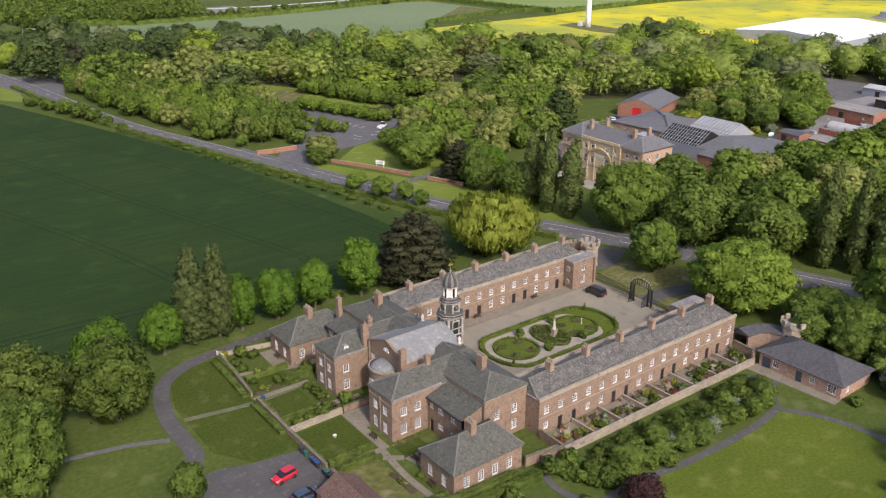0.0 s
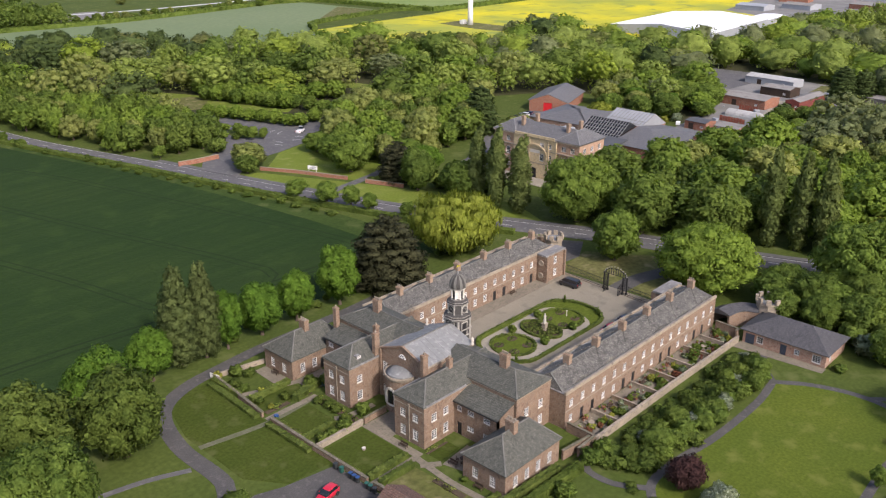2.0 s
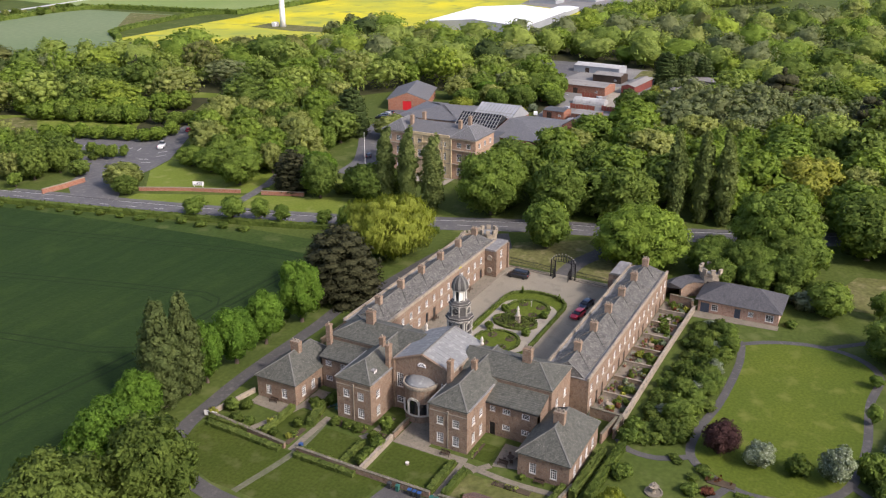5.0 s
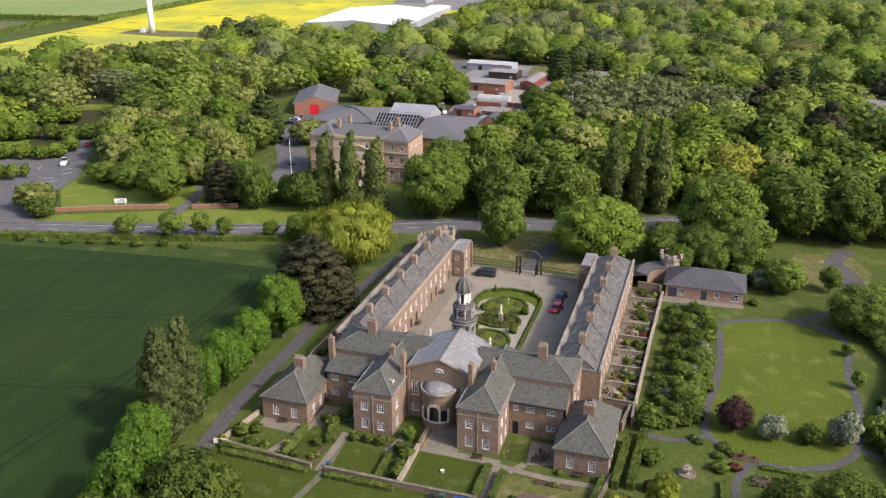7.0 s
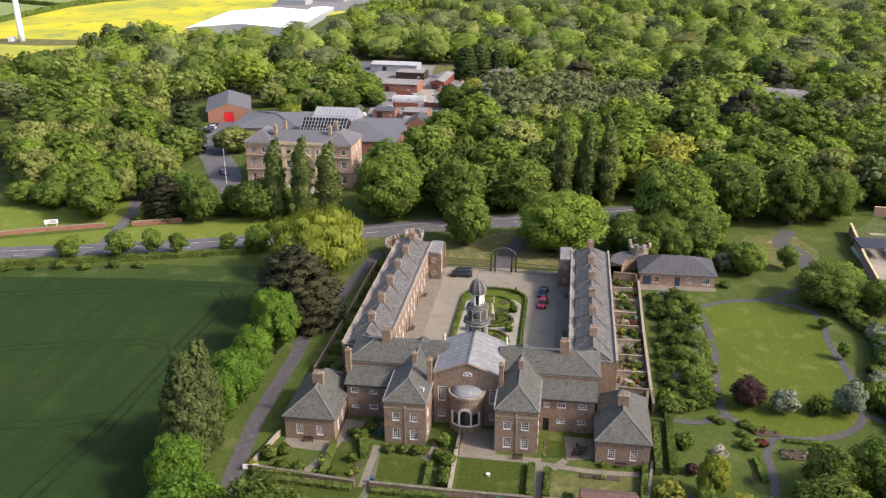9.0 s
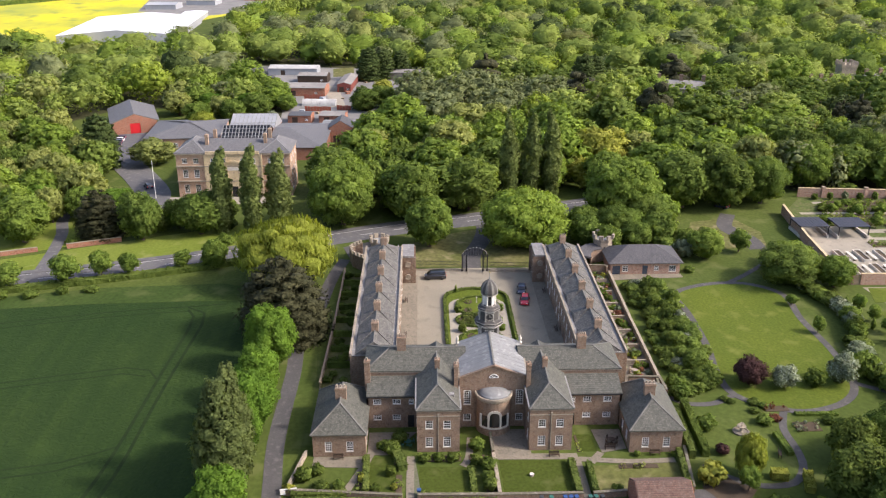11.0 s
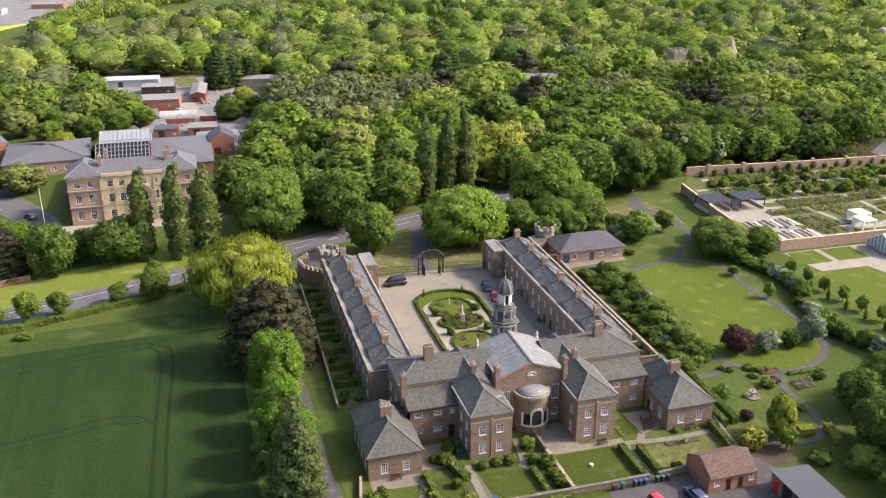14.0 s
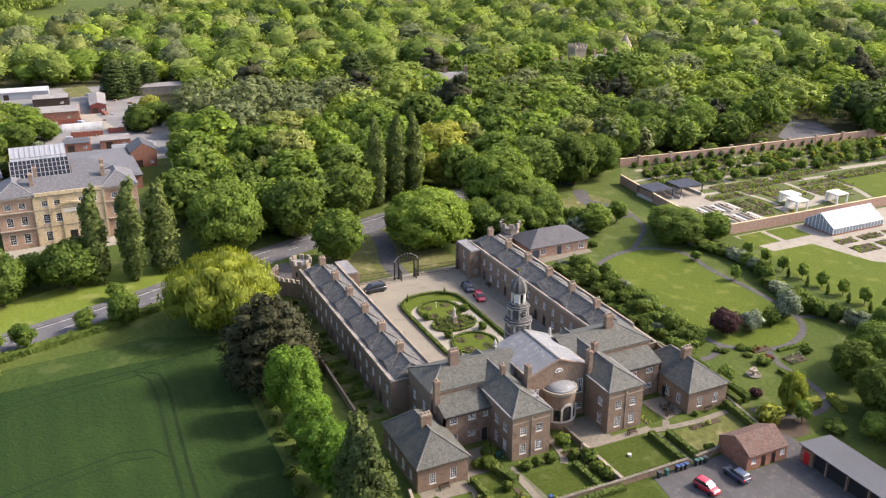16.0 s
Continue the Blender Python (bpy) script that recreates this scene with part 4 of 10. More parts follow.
# ---- ground, roads and paths ----
ROAD = [(-60, 900), (5, 480), (27, 330), (38, 232), (54, 166), (66, 115), (78, 72), (91, 40), (101, 16), (107, -4), (114, -24), (124, -48), (140, -80), (170, -120)]
DRIVE = [(-30, -2), (-25.5, 4), (-25, 17), (-21.6, 27.8), (-14.6, 32.4), (-5.6, 33.9), (6, 34.9), (26, 35.0), (37, 35.5), (48, 33.6), (68, 32), (80, 30)]
LOOP = [(58.5, -42.6), (49.4, -43.6), (35, -43.2), (24, -41.8), (16.5, -42.5), (12, -48), (11, -54), (14, -61), (20, -65), (31.6, -66.4), (45.6, -66), (57, -67), (63, -62), (64, -55), (62, -48)]

tagged(finish("ground", prism(bmesh.new(), [(-1200, -2600), (2600, -2600), (2600, 2600), (-1200, 2600)], -2.0, 0.0), GRASS), "rough green grassland reaching to the horizon", "ground", kind="structure")
sheet("crop_field", "dark green field of young crop", "field", [(-400, 44), (60, 44), (64.5, 56), (62.5, 81), (53, 124), (47.5, 156), (31, 219), (9, 294), (-20, 420), (-400, 420)], CROP, 0.05)
tagged(finish("road", ribbon(ROAD, 7.4, -0.2, 0.06, 4), ASPHALT), "grey asphalt country road", "road", kind="structure")
tagged(finish("road_line", ribbon(ROAD, 0.14, 0.05, 0.07, 3, dashed=1), ROADWHITE), "white dashed line along the road", "road marking", kind="structure")
tagged(finish("road_edge_line", ribbon(ROAD, 0.12, 0.05, 0.07, 4, shift=3.3), ROADWHITE), "white line along the road's edge", "road marking", kind="structure")
tagged(finish("pavement", ribbon(ROAD[4:], 1.9, -0.2, 0.17, 4, shift=4.75), ASPHALT), "grey footway with a kerb beside the road", "pavement", kind="structure")
tagged(finish("drive", ribbon(DRIVE, 2.8, -0.2, 0.05, 2), DARKTAR), "grey tarmac drive curving round the gardens", "drive", kind="structure")
sheet("car_park", "worn grey tarmac parking yard", "car park", [(-11.4, -4.5), (-11.4, -17.8), (-16.5, -17.8), (-16.5, -26), (-9.5, -27), (-9.5, -31), (-36, -31), (-36, -8), (-29, -2), (-24, -1.5), (-20, -3)], DARKTAR, 0.04)
tagged(finish("garden_path", ribbon(LOOP, 1.4, -0.2, 0.05, 1.5, closed=True), DARKTAR), "dark tarmac path looping round the lawn", "path", kind="structure")
for k, pts in enumerate(([(16.5, -42.5), (13.8, -38), (13.8, -33.5), (16, -31)], [(58.5, -42.6), (64, -38), (70, -37)], [(64, -57), (70, -64), (77, -70), (90, -73), (104, -68)],
                         [(11.2, -49.0), (5.8, -46.9), (0.4, -46.8), (-4.6, -45.9), (-8.3, -43.0), (-8.9, -38.2), (-7.0, -34.2), (-3.4, -31.0)], [(20, -65), (14, -72), (2, -74)])):
    tagged(finish(f"garden_path_{k + 2}", ribbon(pts, 1.25, -0.2, 0.045 - 0.004 * k, 1.5), DARKTAR), "narrow dark tarmac garden path", "path", kind="structure")
sheet("lawn_1", "mown green lawn inside the looping path", "lawn", [(p.x, p.y) for p in smooth_line(LOOP + LOOP[:1], 3)][:-1], LAWN, 0.03)
sheet("lawn_2", "mown lawn beside the drive", "lawn", [(-22.8, 14), (-11.2, 12), (-11.2, -3.5), (-19, -3), (-23, 3)], SHADEGRASS, 0.03)
sheet("lawn_3", "mown lawn inside the drive's bend", "lawn", [(-22.8, 15.2), (-11.2, 13.2), (-11, 31), (-16, 31), (-20.5, 27), (-22.8, 19)], SHADEGRASS, 0.03)
tagged(finish("footpath", ribbon([(-23, 14.6), (-11.2, 12.6), (-0.5, 13.4)], 1.1, -0.2, 0.045, 2), WORNPATH), "narrow worn footpath across the lawn", "path", kind="structure")
tagged(finish("footpath_2", ribbon([(-27, 10.5), (-33, 13), (-42, 15)], 1.1, -0.2, 0.045, 2), ASPHALT), "narrow stone footpath across the lawn", "path", kind="structure")

# courtyard and gate approach
sheet("courtyard", "pale worn tarmac courtyard between the ranges", "courtyard", [(20, -15.9), (74, -15.9), (74, 15.9), (20, 15.9)], COURT, 0.05)
sheet("forecourt_path", "pale stone footway along the range", "pavement", [(22, 12.6), (70, 12.6), (70, 15.95), (22, 15.95)], FLAGS, 0.12)
sheet("forecourt_path_2", "pale stone footway along the range", "pavement", [(22, -15.95), (70, -15.95), (70, -13.2), (22, -13.2)], FLAGS, 0.12)
tagged(finish("approach", ribbon([(73, 0), (82, -0.5), (92, -3.5), (101, -5), (106, -4)], 4.4, -0.2, 0.048, 2), DARKTAR), "tarmac approach from the road to the gate", "drive", kind="structure")
tagged(finish("drive_verge", ribbon(DRIVE[5:], 2.2, -0.2, 0.044, 2, shift=-3.0), GRASS), "worn grass verge along the drive", "verge", kind="structure")
sheet("verge", "sunlit dry grass verge before the gate", "verge", [(75, -16), (75, 16), (88, 18), (98, 2), (104, -14)], ROUGH, 0.03)


# ---- the almshouses ----


def lodge(side):
    """A one-storey corner lodge with a hipped slate roof."""
    y0, y1 = (20.4, 28.5) if side > 0 else (-28.5, -20.4)
    ob = thing("lodge_house", "single-storey brick lodge with hipped slate roof", "house", 6.5, (y0 + y1) / 2)
    x0, x1, y0, y1 = -6.5, 6.5, y0 - (y0 + y1) / 2, y1 - (y0 + y1) / 2
    win = [(2.4, 0.95, 1.05, 1.75), (y1 - y0 - 2.4, 0.95, 1.05, 1.75)]
    out = [(2.0, 0.95, 1.05, 1.75), (4.7, 0.95, 1.05, 1.75), (7.4, 0.95, 1.05, 1.75), (10.2, 0.95, 1.05, 1.75)]
    facade(ob, BRICK, (x0, y1), (x0, y0), 3.85, win)
    facade(ob, BRICK, (x1, y0), (x1, y1), 3.85)
    facade(ob, BRICK, (x0 + 0.35, y0), (x1 - 0.35, y0), 3.85, out if side < 0 else out[:2], doors=() if side < 0 else [(6.6, 1.0, 2.1)])
    facade(ob, BRICK, (x1 - 0.35, y1), (x0 + 0.35, y1), 3.85, out if side > 0 else out[2:], doors=() if side > 0 else [(6.4, 1.0, 2.1)])
    part("cornice", boxes((x0 - 0.12, x1 + 0.12, y0 - 0.12, y1 + 0.12, 3.75, 3.92)), STONE, ob)
    part("roof", hip_roof(x0, x1, y0, y1, 4.06, 3.1, "x", 1.0, 0.7, 0.3), SLATE, ob)
    ridge_caps(ob, x0, x1, y0, y1, 4.06, 3.1, "x", 1.0, 0.7, 0.3)
    chimney(ob, -0.3, 0.0, 5.9, 8.7, 1.0, 1.7, 3)
    return ob


def wing(side):
    """A two-storey projecting wing with a hipped front."""
    y0, y1 = (5.9, 12.5) if side > 0 else (-11.5, -4.9)
    my = (y0 + y1) / 2
    ob = thing("wing_house", "two-storey brown brick wing with hipped slate roof", "house", 9.0, my)
    x0, x1, y0, y1 = -8.1, 9.0, y0 - my, y1 - my
    front = [(u, v, 1.15, h) for u in (1.9, 4.65) for v, h in ((0.9, 1.75), (4.2, 1.4))]
    flank = [(u, v, 1.15, h) for u in (1.9, 4.6, 7.3) for v, h in ((0.9, 1.75), (4.2, 1.4))]
    facade(ob, BRICK, (x0, y1), (x0, y0), 7.35, front)
    facade(ob, BRICK, (x0 + 0.35, y0), (x1, y0), 7.35, flank if side < 0 else flank[:2] + flank[4:])
    facade(ob, BRICK, (x1, y1), (x0 + 0.35, y1), 7.35, [(17.1 - 0.35 - u, v, w, h) for u, v, w, h in (flank if side > 0 else flank[:2])])
    part("string_course", boxes((x0 - 0.06, x0, y0 - 0.06, y1 + 0.06, 6.35, 6.5)), STONE, ob)
    part("cornice", boxes((x0 - 0.12, x1, y0 - 0.12, y1 + 0.12, 7.27, 7.43)), STONE, ob)
    part("rainwater_pipe", boxes((x0 - 0.1, x0, -0.06, 0.06, 0, 6.75), (x0 - 0.16, x0, -0.16, 0.16, 6.5, 6.9)), STONE, ob)
    part("roof", hip_roof(x0, x1 + 1.0, y0, y1, 7.57, 2.25, "x", 1.15, 0.0, 0.18), SLATE, ob)
    ridge_caps(ob, x0, x1 + 1.0, y0, y1, 7.57, 2.25, "x", 1.15, 0.0, 0.18)
    for s in (-1, 1):
        part("side_gutter", boxes((x0 + 0.3, 1.5, s * (y1 + 0.08) - 0.2, s * (y1 + 0.08) + 0.2, 7.43, 7.66)), GUTTERLEAD, ob, "pale lead-lined side gutter")
    chimney(ob, 1.2, 0.0, 8.9, 11.3, 0.8, 0.8, 1)
    chimney(ob, -1.6, -2.95 * side, 7.3, 11.9, 1.1, 0.7, 1)
    # dormer on the chapel side
    if side > 0:
        part("dormer", boxes((-5.65, -4.75, y0 + 0.75, y0 + 1.8, 7.6, 8.7)), GUTTERLEAD, ob, "small lead-clad dormer")
        window(ob, (-5.65, y0 + 0.7), (-4.75, y0 + 0.7), 0.05, 0.85, 7.75, 8.65)
    return ob


def link(side):
    """The lower two-storey link with a lean-to slate roof and the taller cross range behind."""
    y0, y1 = (12.5, 20.6) if side > 0 else (-20.6, -11.5)
    my = (y0 + y1) / 2
    ob = thing("link_house", "low two-storey brick link with slate roof", "house", 10.0, my)
    y0, y1 = y0 - my, y1 - my
    win = [(u, v, 1.25, 0.85) for u in (2.6, 5.9) for v in (1.2, 3.5)] if side > 0 else [(2.1, 3.5, 1.25, 0.85), (5.4, 3.5, 1.25, 0.85), (2.6, 1.2, 1.25, 0.85), (5.6, 1.2, 1.25, 0.85)]
    if side > 0:
        facade(ob, BRICK, (-2.15, y1), (-2.15, y0), 5.9, [(1.7, 4.4, 1.3, 0.9), (4.85, 4.4, 1.3, 0.9), (7.2, 4.4, 0.8, 0.9), (1.7, 1.5, 1.3, 0.9), (4.8, 1.5, 1.3, 0.9)], [(7.1, 1.0, 2.3)])
    else:
        facade(ob, BRICK, (-2.15, y1), (-2.15, y0), 5.9, [(1.1, 4.4, 0.9, 0.9), (3.5, 4.4, 1.3, 0.9), (3.5, 1.5, 1.3, 0.9), (6.8, 4.4, 1.3, 0.9), (6.8, 1.5, 1.3, 0.9)], [(1.1, 1.0, 2.3)])
    bm = bmesh.new()
    prof = [(-2.45, 5.9), (1.85, 7.25), (1.85, 7.4), (-2.45, 6.05)]
    a = [bm.verts.new((x, y0, z)) for x, z in prof]
    b = [bm.verts.new((x, y1, z)) for x, z in prof]
    bm.faces.new(a[::-1]), bm.faces.new(b)
    for i in range(4):
        bm.faces.new((a[i], a[(i + 1) % 4], b[(i + 1) % 4], b[i]))
    part("roof", bm, SLATE, ob)
    part("gutter", boxes((-2.6, -2.4, y0, y1, 5.82, 5.95)), BLACK, ob)
    bm = bmesh.new()
    yo = y1 if side > 0 else y0
    prism(bm, [(-2.15, yo), (1.6, yo), (1.6, yo - 0.35 * side), (-2.15, yo - 0.35 * side)], -0.3, 5.9)
    for e in (yo, yo - 0.35 * side):
        bm.faces.new([bm.verts.new(c) for c in ((-2.15, e, 5.9), (1.6, e, 5.9), (1.6, e, 7.1))])
    part("end_wall", bm, BRICK, ob)
    return ob


def cross_range(side):
    """The taller range across the court's near end."""
    y0, y1 = (4.5, 21.0) if side > 0 else (-21.0, -4.5)
    my = (y0 + y1) / 2
    ob = thing("cross_range", "brick range with slate roof closing the courtyard", "house", 16.2, my)
    y0, y1 = y0 - my, y1 - my
    wins = [(u, v, 1.1, h) for u in (2.0, 5.0, 8.0, 11.0, 14.2) for v, h in ((1.0, 1.6), (4.6, 1.4))]
    facade(ob, BRICK, (-4.4, y1), (-4.4, y0), 8.05)
    facade(ob, BRICK, (4.4, y0), (4.4, y1), 8.05, wins)
    ends = [(u, v, 1.1, h) for u in (2.2, 5.9) for v, h in ((1.0, 1.6), (4.0, 1.5))]
    facade(ob, BRICK, (-4.05, y0), (4.05, y0), 8.05, ends if side < 0 else ())
    facade(ob, BRICK, (4.05, y1), (-4.05, y1), 8.05, ends if side > 0 else ())
    part("cornice", boxes((-4.52, 4.52, y0 - 0.12, y1 + 0.12, 7.97, 8.13)), STONE, ob)
    hips = (0.9 if side < 0 else 0.0, 0.9 if side > 0 else 0.0)
    part("roof", hip_roof(-4.4, 4.4, y0, y1, 8.27, 1.95, "y", *hips, 0.15), SLATE, ob)
    ridge_caps(ob, -4.4, 4.4, y0, y1, 8.27, 1.95, "y", *hips, 0.15)
    chimney(ob, -0.2, side * 2.3, 9.4, 12.4, 1.0, 1.5, 4)
    if side > 0:
        chimney(ob, -5.5, y1 - 0.5, 5.4, 10.9, 0.8, 0.9, 1)
    return ob


def long_range(side):
    """A long two-storey range of dwellings with parapets, a row of chimneys and a pavilion at the gate."""
    inner, outer = 15.9 * side, 24.2 * side
    ob = thing("almshouse_range", "long two-storey brick almshouse range with slate roof", "house", 46.0, 20.0 * side, group="courtyard ranges")
    yi, yo = inner - 20.0 * side, outer - 20.0 * side
    x0, x1 = -25.5, 25.5
    n = 16
    us = [1.6 + i * (51.0 - 3.2) / (n - 1) for i in range(n)]
    up = [(u, 3.75, 1.0, 1.35) for u in us]
    lowi = [(u, 0.95, 1.0, 1.5) for i, u in enumerate(us) if i % 4 in (0, 3)]
    doors = [(u, 1.05, 2.25) for i, u in enumerate(us) if i % 4 in (1, 2)]
    lowo = [(u, 1.0, 0.95, 1.2) for i, u in enumerate(us) if i % 4 in (0, 3)]
    doorso = [(u, 0.95, 2.15) for i, u in enumerate(us) if i % 4 in (1, 2)]
    if side > 0:
        facade(ob, BRICK, (x0, yi), (x1, yi), 6.3, up + lowi, doors)
        facade(ob, BRICK, (x1, yo), (x0, yo), 6.3, up + lowo, doorso)
        facade(ob, BRICK, (x1, yi + 0.35), (x1, yo - 0.35), 6.3)
        facade(ob, BRICK, (x0, yo - 0.35), (x0, yi + 0.35), 6.3)
    else:
        facade(ob, BRICK, (x0, yo), (x1, yo), 6.3, up + lowo, doorso)
        facade(ob, BRICK, (x1, yi), (x0, yi), 6.3, up + lowi, doors)
        facade(ob, BRICK, (x1, yo + 0.35), (x1, yi - 0.35), 6.3)
        facade(ob, BRICK, (x0, yi - 0.35), (x0, yo + 0.35), 6.3)
    a, b = min(yi, yo), max(yi, yo)
    for k, (p, q) in enumerate(((a - 0.08, a + 0.3), (b - 0.3, b + 0.08))):
        part("parapet", boxes((x0 - 0.08, x1 + 0.08, p, q, 6.3, 6.85)), STONE, ob)
    part("string_course", boxes((x0, x1, a - 0.06, a, 3.15, 3.3)), STONE, ob)
    part("string_course", boxes((x0, x1, b, b + 0.06, 3.15, 3.3)), STONE, ob)
    part("gutter", boxes((x0, x1, a + 0.3, b - 0.3, 6.2, 6.45)), GUTTERLEAD, ob, "lead gutters behind the parapets")
    part("roof", hip_roof(x0 + 0.3, x1 - 0.3, a + 0.9, b - 0.9, 6.5, 1.9, "x", 0.3, 0.6, 0.0), RANGESLATE, ob)
    ridge_caps(ob, x0 + 0.3, x1 - 0.3, a + 0.9, b - 0.9, 6.5, 1.9, "x", 0.3, 0.6, 0.0)
    rise = math.atan2(1.9, (b - a - 1.8) / 2)
    for i in range(6):
        for e in ((a + 0.9,) if side > 0 else (b - 0.9,)):
            up = 1 if e < 0 else -1
            bm = bmesh.new()
            cx = -19.5 + i * 8.4
            pts = [(cx - 3.6, 0.02), (cx + 4.4, 0.02), (cx + 1.8, 0.35), (cx + 0.5, 1.3), (cx - 0.6, 1.1), (cx - 1.9, 0.4)]
            v = [bm.verts.new((px, e + up * q, 6.5 + 0.03 + q * math.tan(rise))) for px, q in pts]
            w = [bm.verts.new((px, e + up * q, 6.5 + 0.005 + q * math.tan(rise))) for px, q in pts]
            bm.faces.new(v), bm.faces.new(w[::-1])
            for k in range(6):
                bm.faces.new((v[k], v[(k + 1) % 6], w[(k + 1) % 6], w[k]))
            bmesh.ops.recalc_face_normals(bm, faces=bm.faces[:])
            part("lead_flashing", bm, GUTTERLEAD, ob, "pale lead flashing on the slates")
        for e in (a + 0.9, b - 0.9):
            cx, up = -19.5 + i * 8.4, 1 if e < 0 else -1
            bm = bmesh.new()
            v = [bm.verts.new(q) for q in ((cx, 0.0, 8.62), (cx - 3.0, e, 6.53), (cx, e + up * 0.25, 7.15), (cx + 3.0, e, 6.53), (cx, 0.3 * up, 6.6))]
            for f in ((0, 1, 2), (0, 2, 3), (1, 3, 2), (0, 4, 1), (0, 3, 4), (1, 4, 3)):
                bm.faces.new([v[k] for k in f])
            bmesh.ops.recalc_face_normals(bm, faces=bm.faces[:])
            part("roof_fold", bm, RANGESLATE, ob, "hipped slate fold below a chimney")
        chimney(ob, -19.5 + i * 8.4, 0.0, 7.6, 10.0, 0.85, 1.25, 3, material=TANBRICK)
    # the pavilion by the gate
    y0, y1 = (yi - 2.5, yi) if side > 0 else (yi, yi + 2.3)
    bm = bmesh.new()
    if side > 0:
        runs = [((19.5, y0), (x1 + 1.0, y0), [(3.5, 1.0, 1.1, 1.7), (3.5, 3.9, 1.1, 1.7)]), ((19.5, y1), (19.5, y0), [(1.15, 1.2, 0.9, 0.9), (1.15, 4.2, 0.9, 0.9)]), ((x1 + 1.0, y0), (x1 + 1.0, y1 + 2), [])]
    else:
        runs = [((x1 + 1.0, y1), (19.5, y1), [(3.5, 1.0, 1.1, 1.7), (3.5, 3.9, 1.1, 1.7)]), ((19.5, y1), (19.5, y0), [(1.15, 1.2, 0.9, 0.9), (1.15, 4.2, 0.9, 0.9)]), ((x1 + 1.0, y0 - 2), (x1 + 1.0, y1), [])]
    for p, q, w in runs:
        facade(ob, BRICK, p, q, 6.3, w, name="pavilion_wall")
    ym = y0 if side > 0 else y1
    for zc in (1.65, 4.65):
        rim = lathe(bmesh.new(), [(0.02, 0.22), (0.46, 0.22), (0.48, 0.26), (0.64, 0.26), (0.66, 0.0)], 18)
        bmesh.ops.transform(rim, matrix=Matrix.Translation((19.5, (y0 + y1) / 2, zc)) @ Matrix.Rotation(-math.pi / 2, 4, "Y"), verts=rim.verts[:])
        part("roundel", rim, STONE, ob, "pale stone roundel")
    for xc in (19.5, x1 + 1.0):
        part("corner_pier", boxes((xc - 0.42, xc + 0.06, ym - 0.45, ym + 0.45, -0.3, 6.3)) if xc > 20 else boxes((xc - 0.06, xc + 0.42, ym - 0.45, ym + 0.45, -0.3, 6.3)), BRICK, ob)
    part("pavilion_roof", boxes((19.35, x1 + 1.15, y0 - 0.12, y1 + 0.1, 6.3, 6.7)), GUTTERLEAD, ob, "flat lead pavilion roof")
    return ob


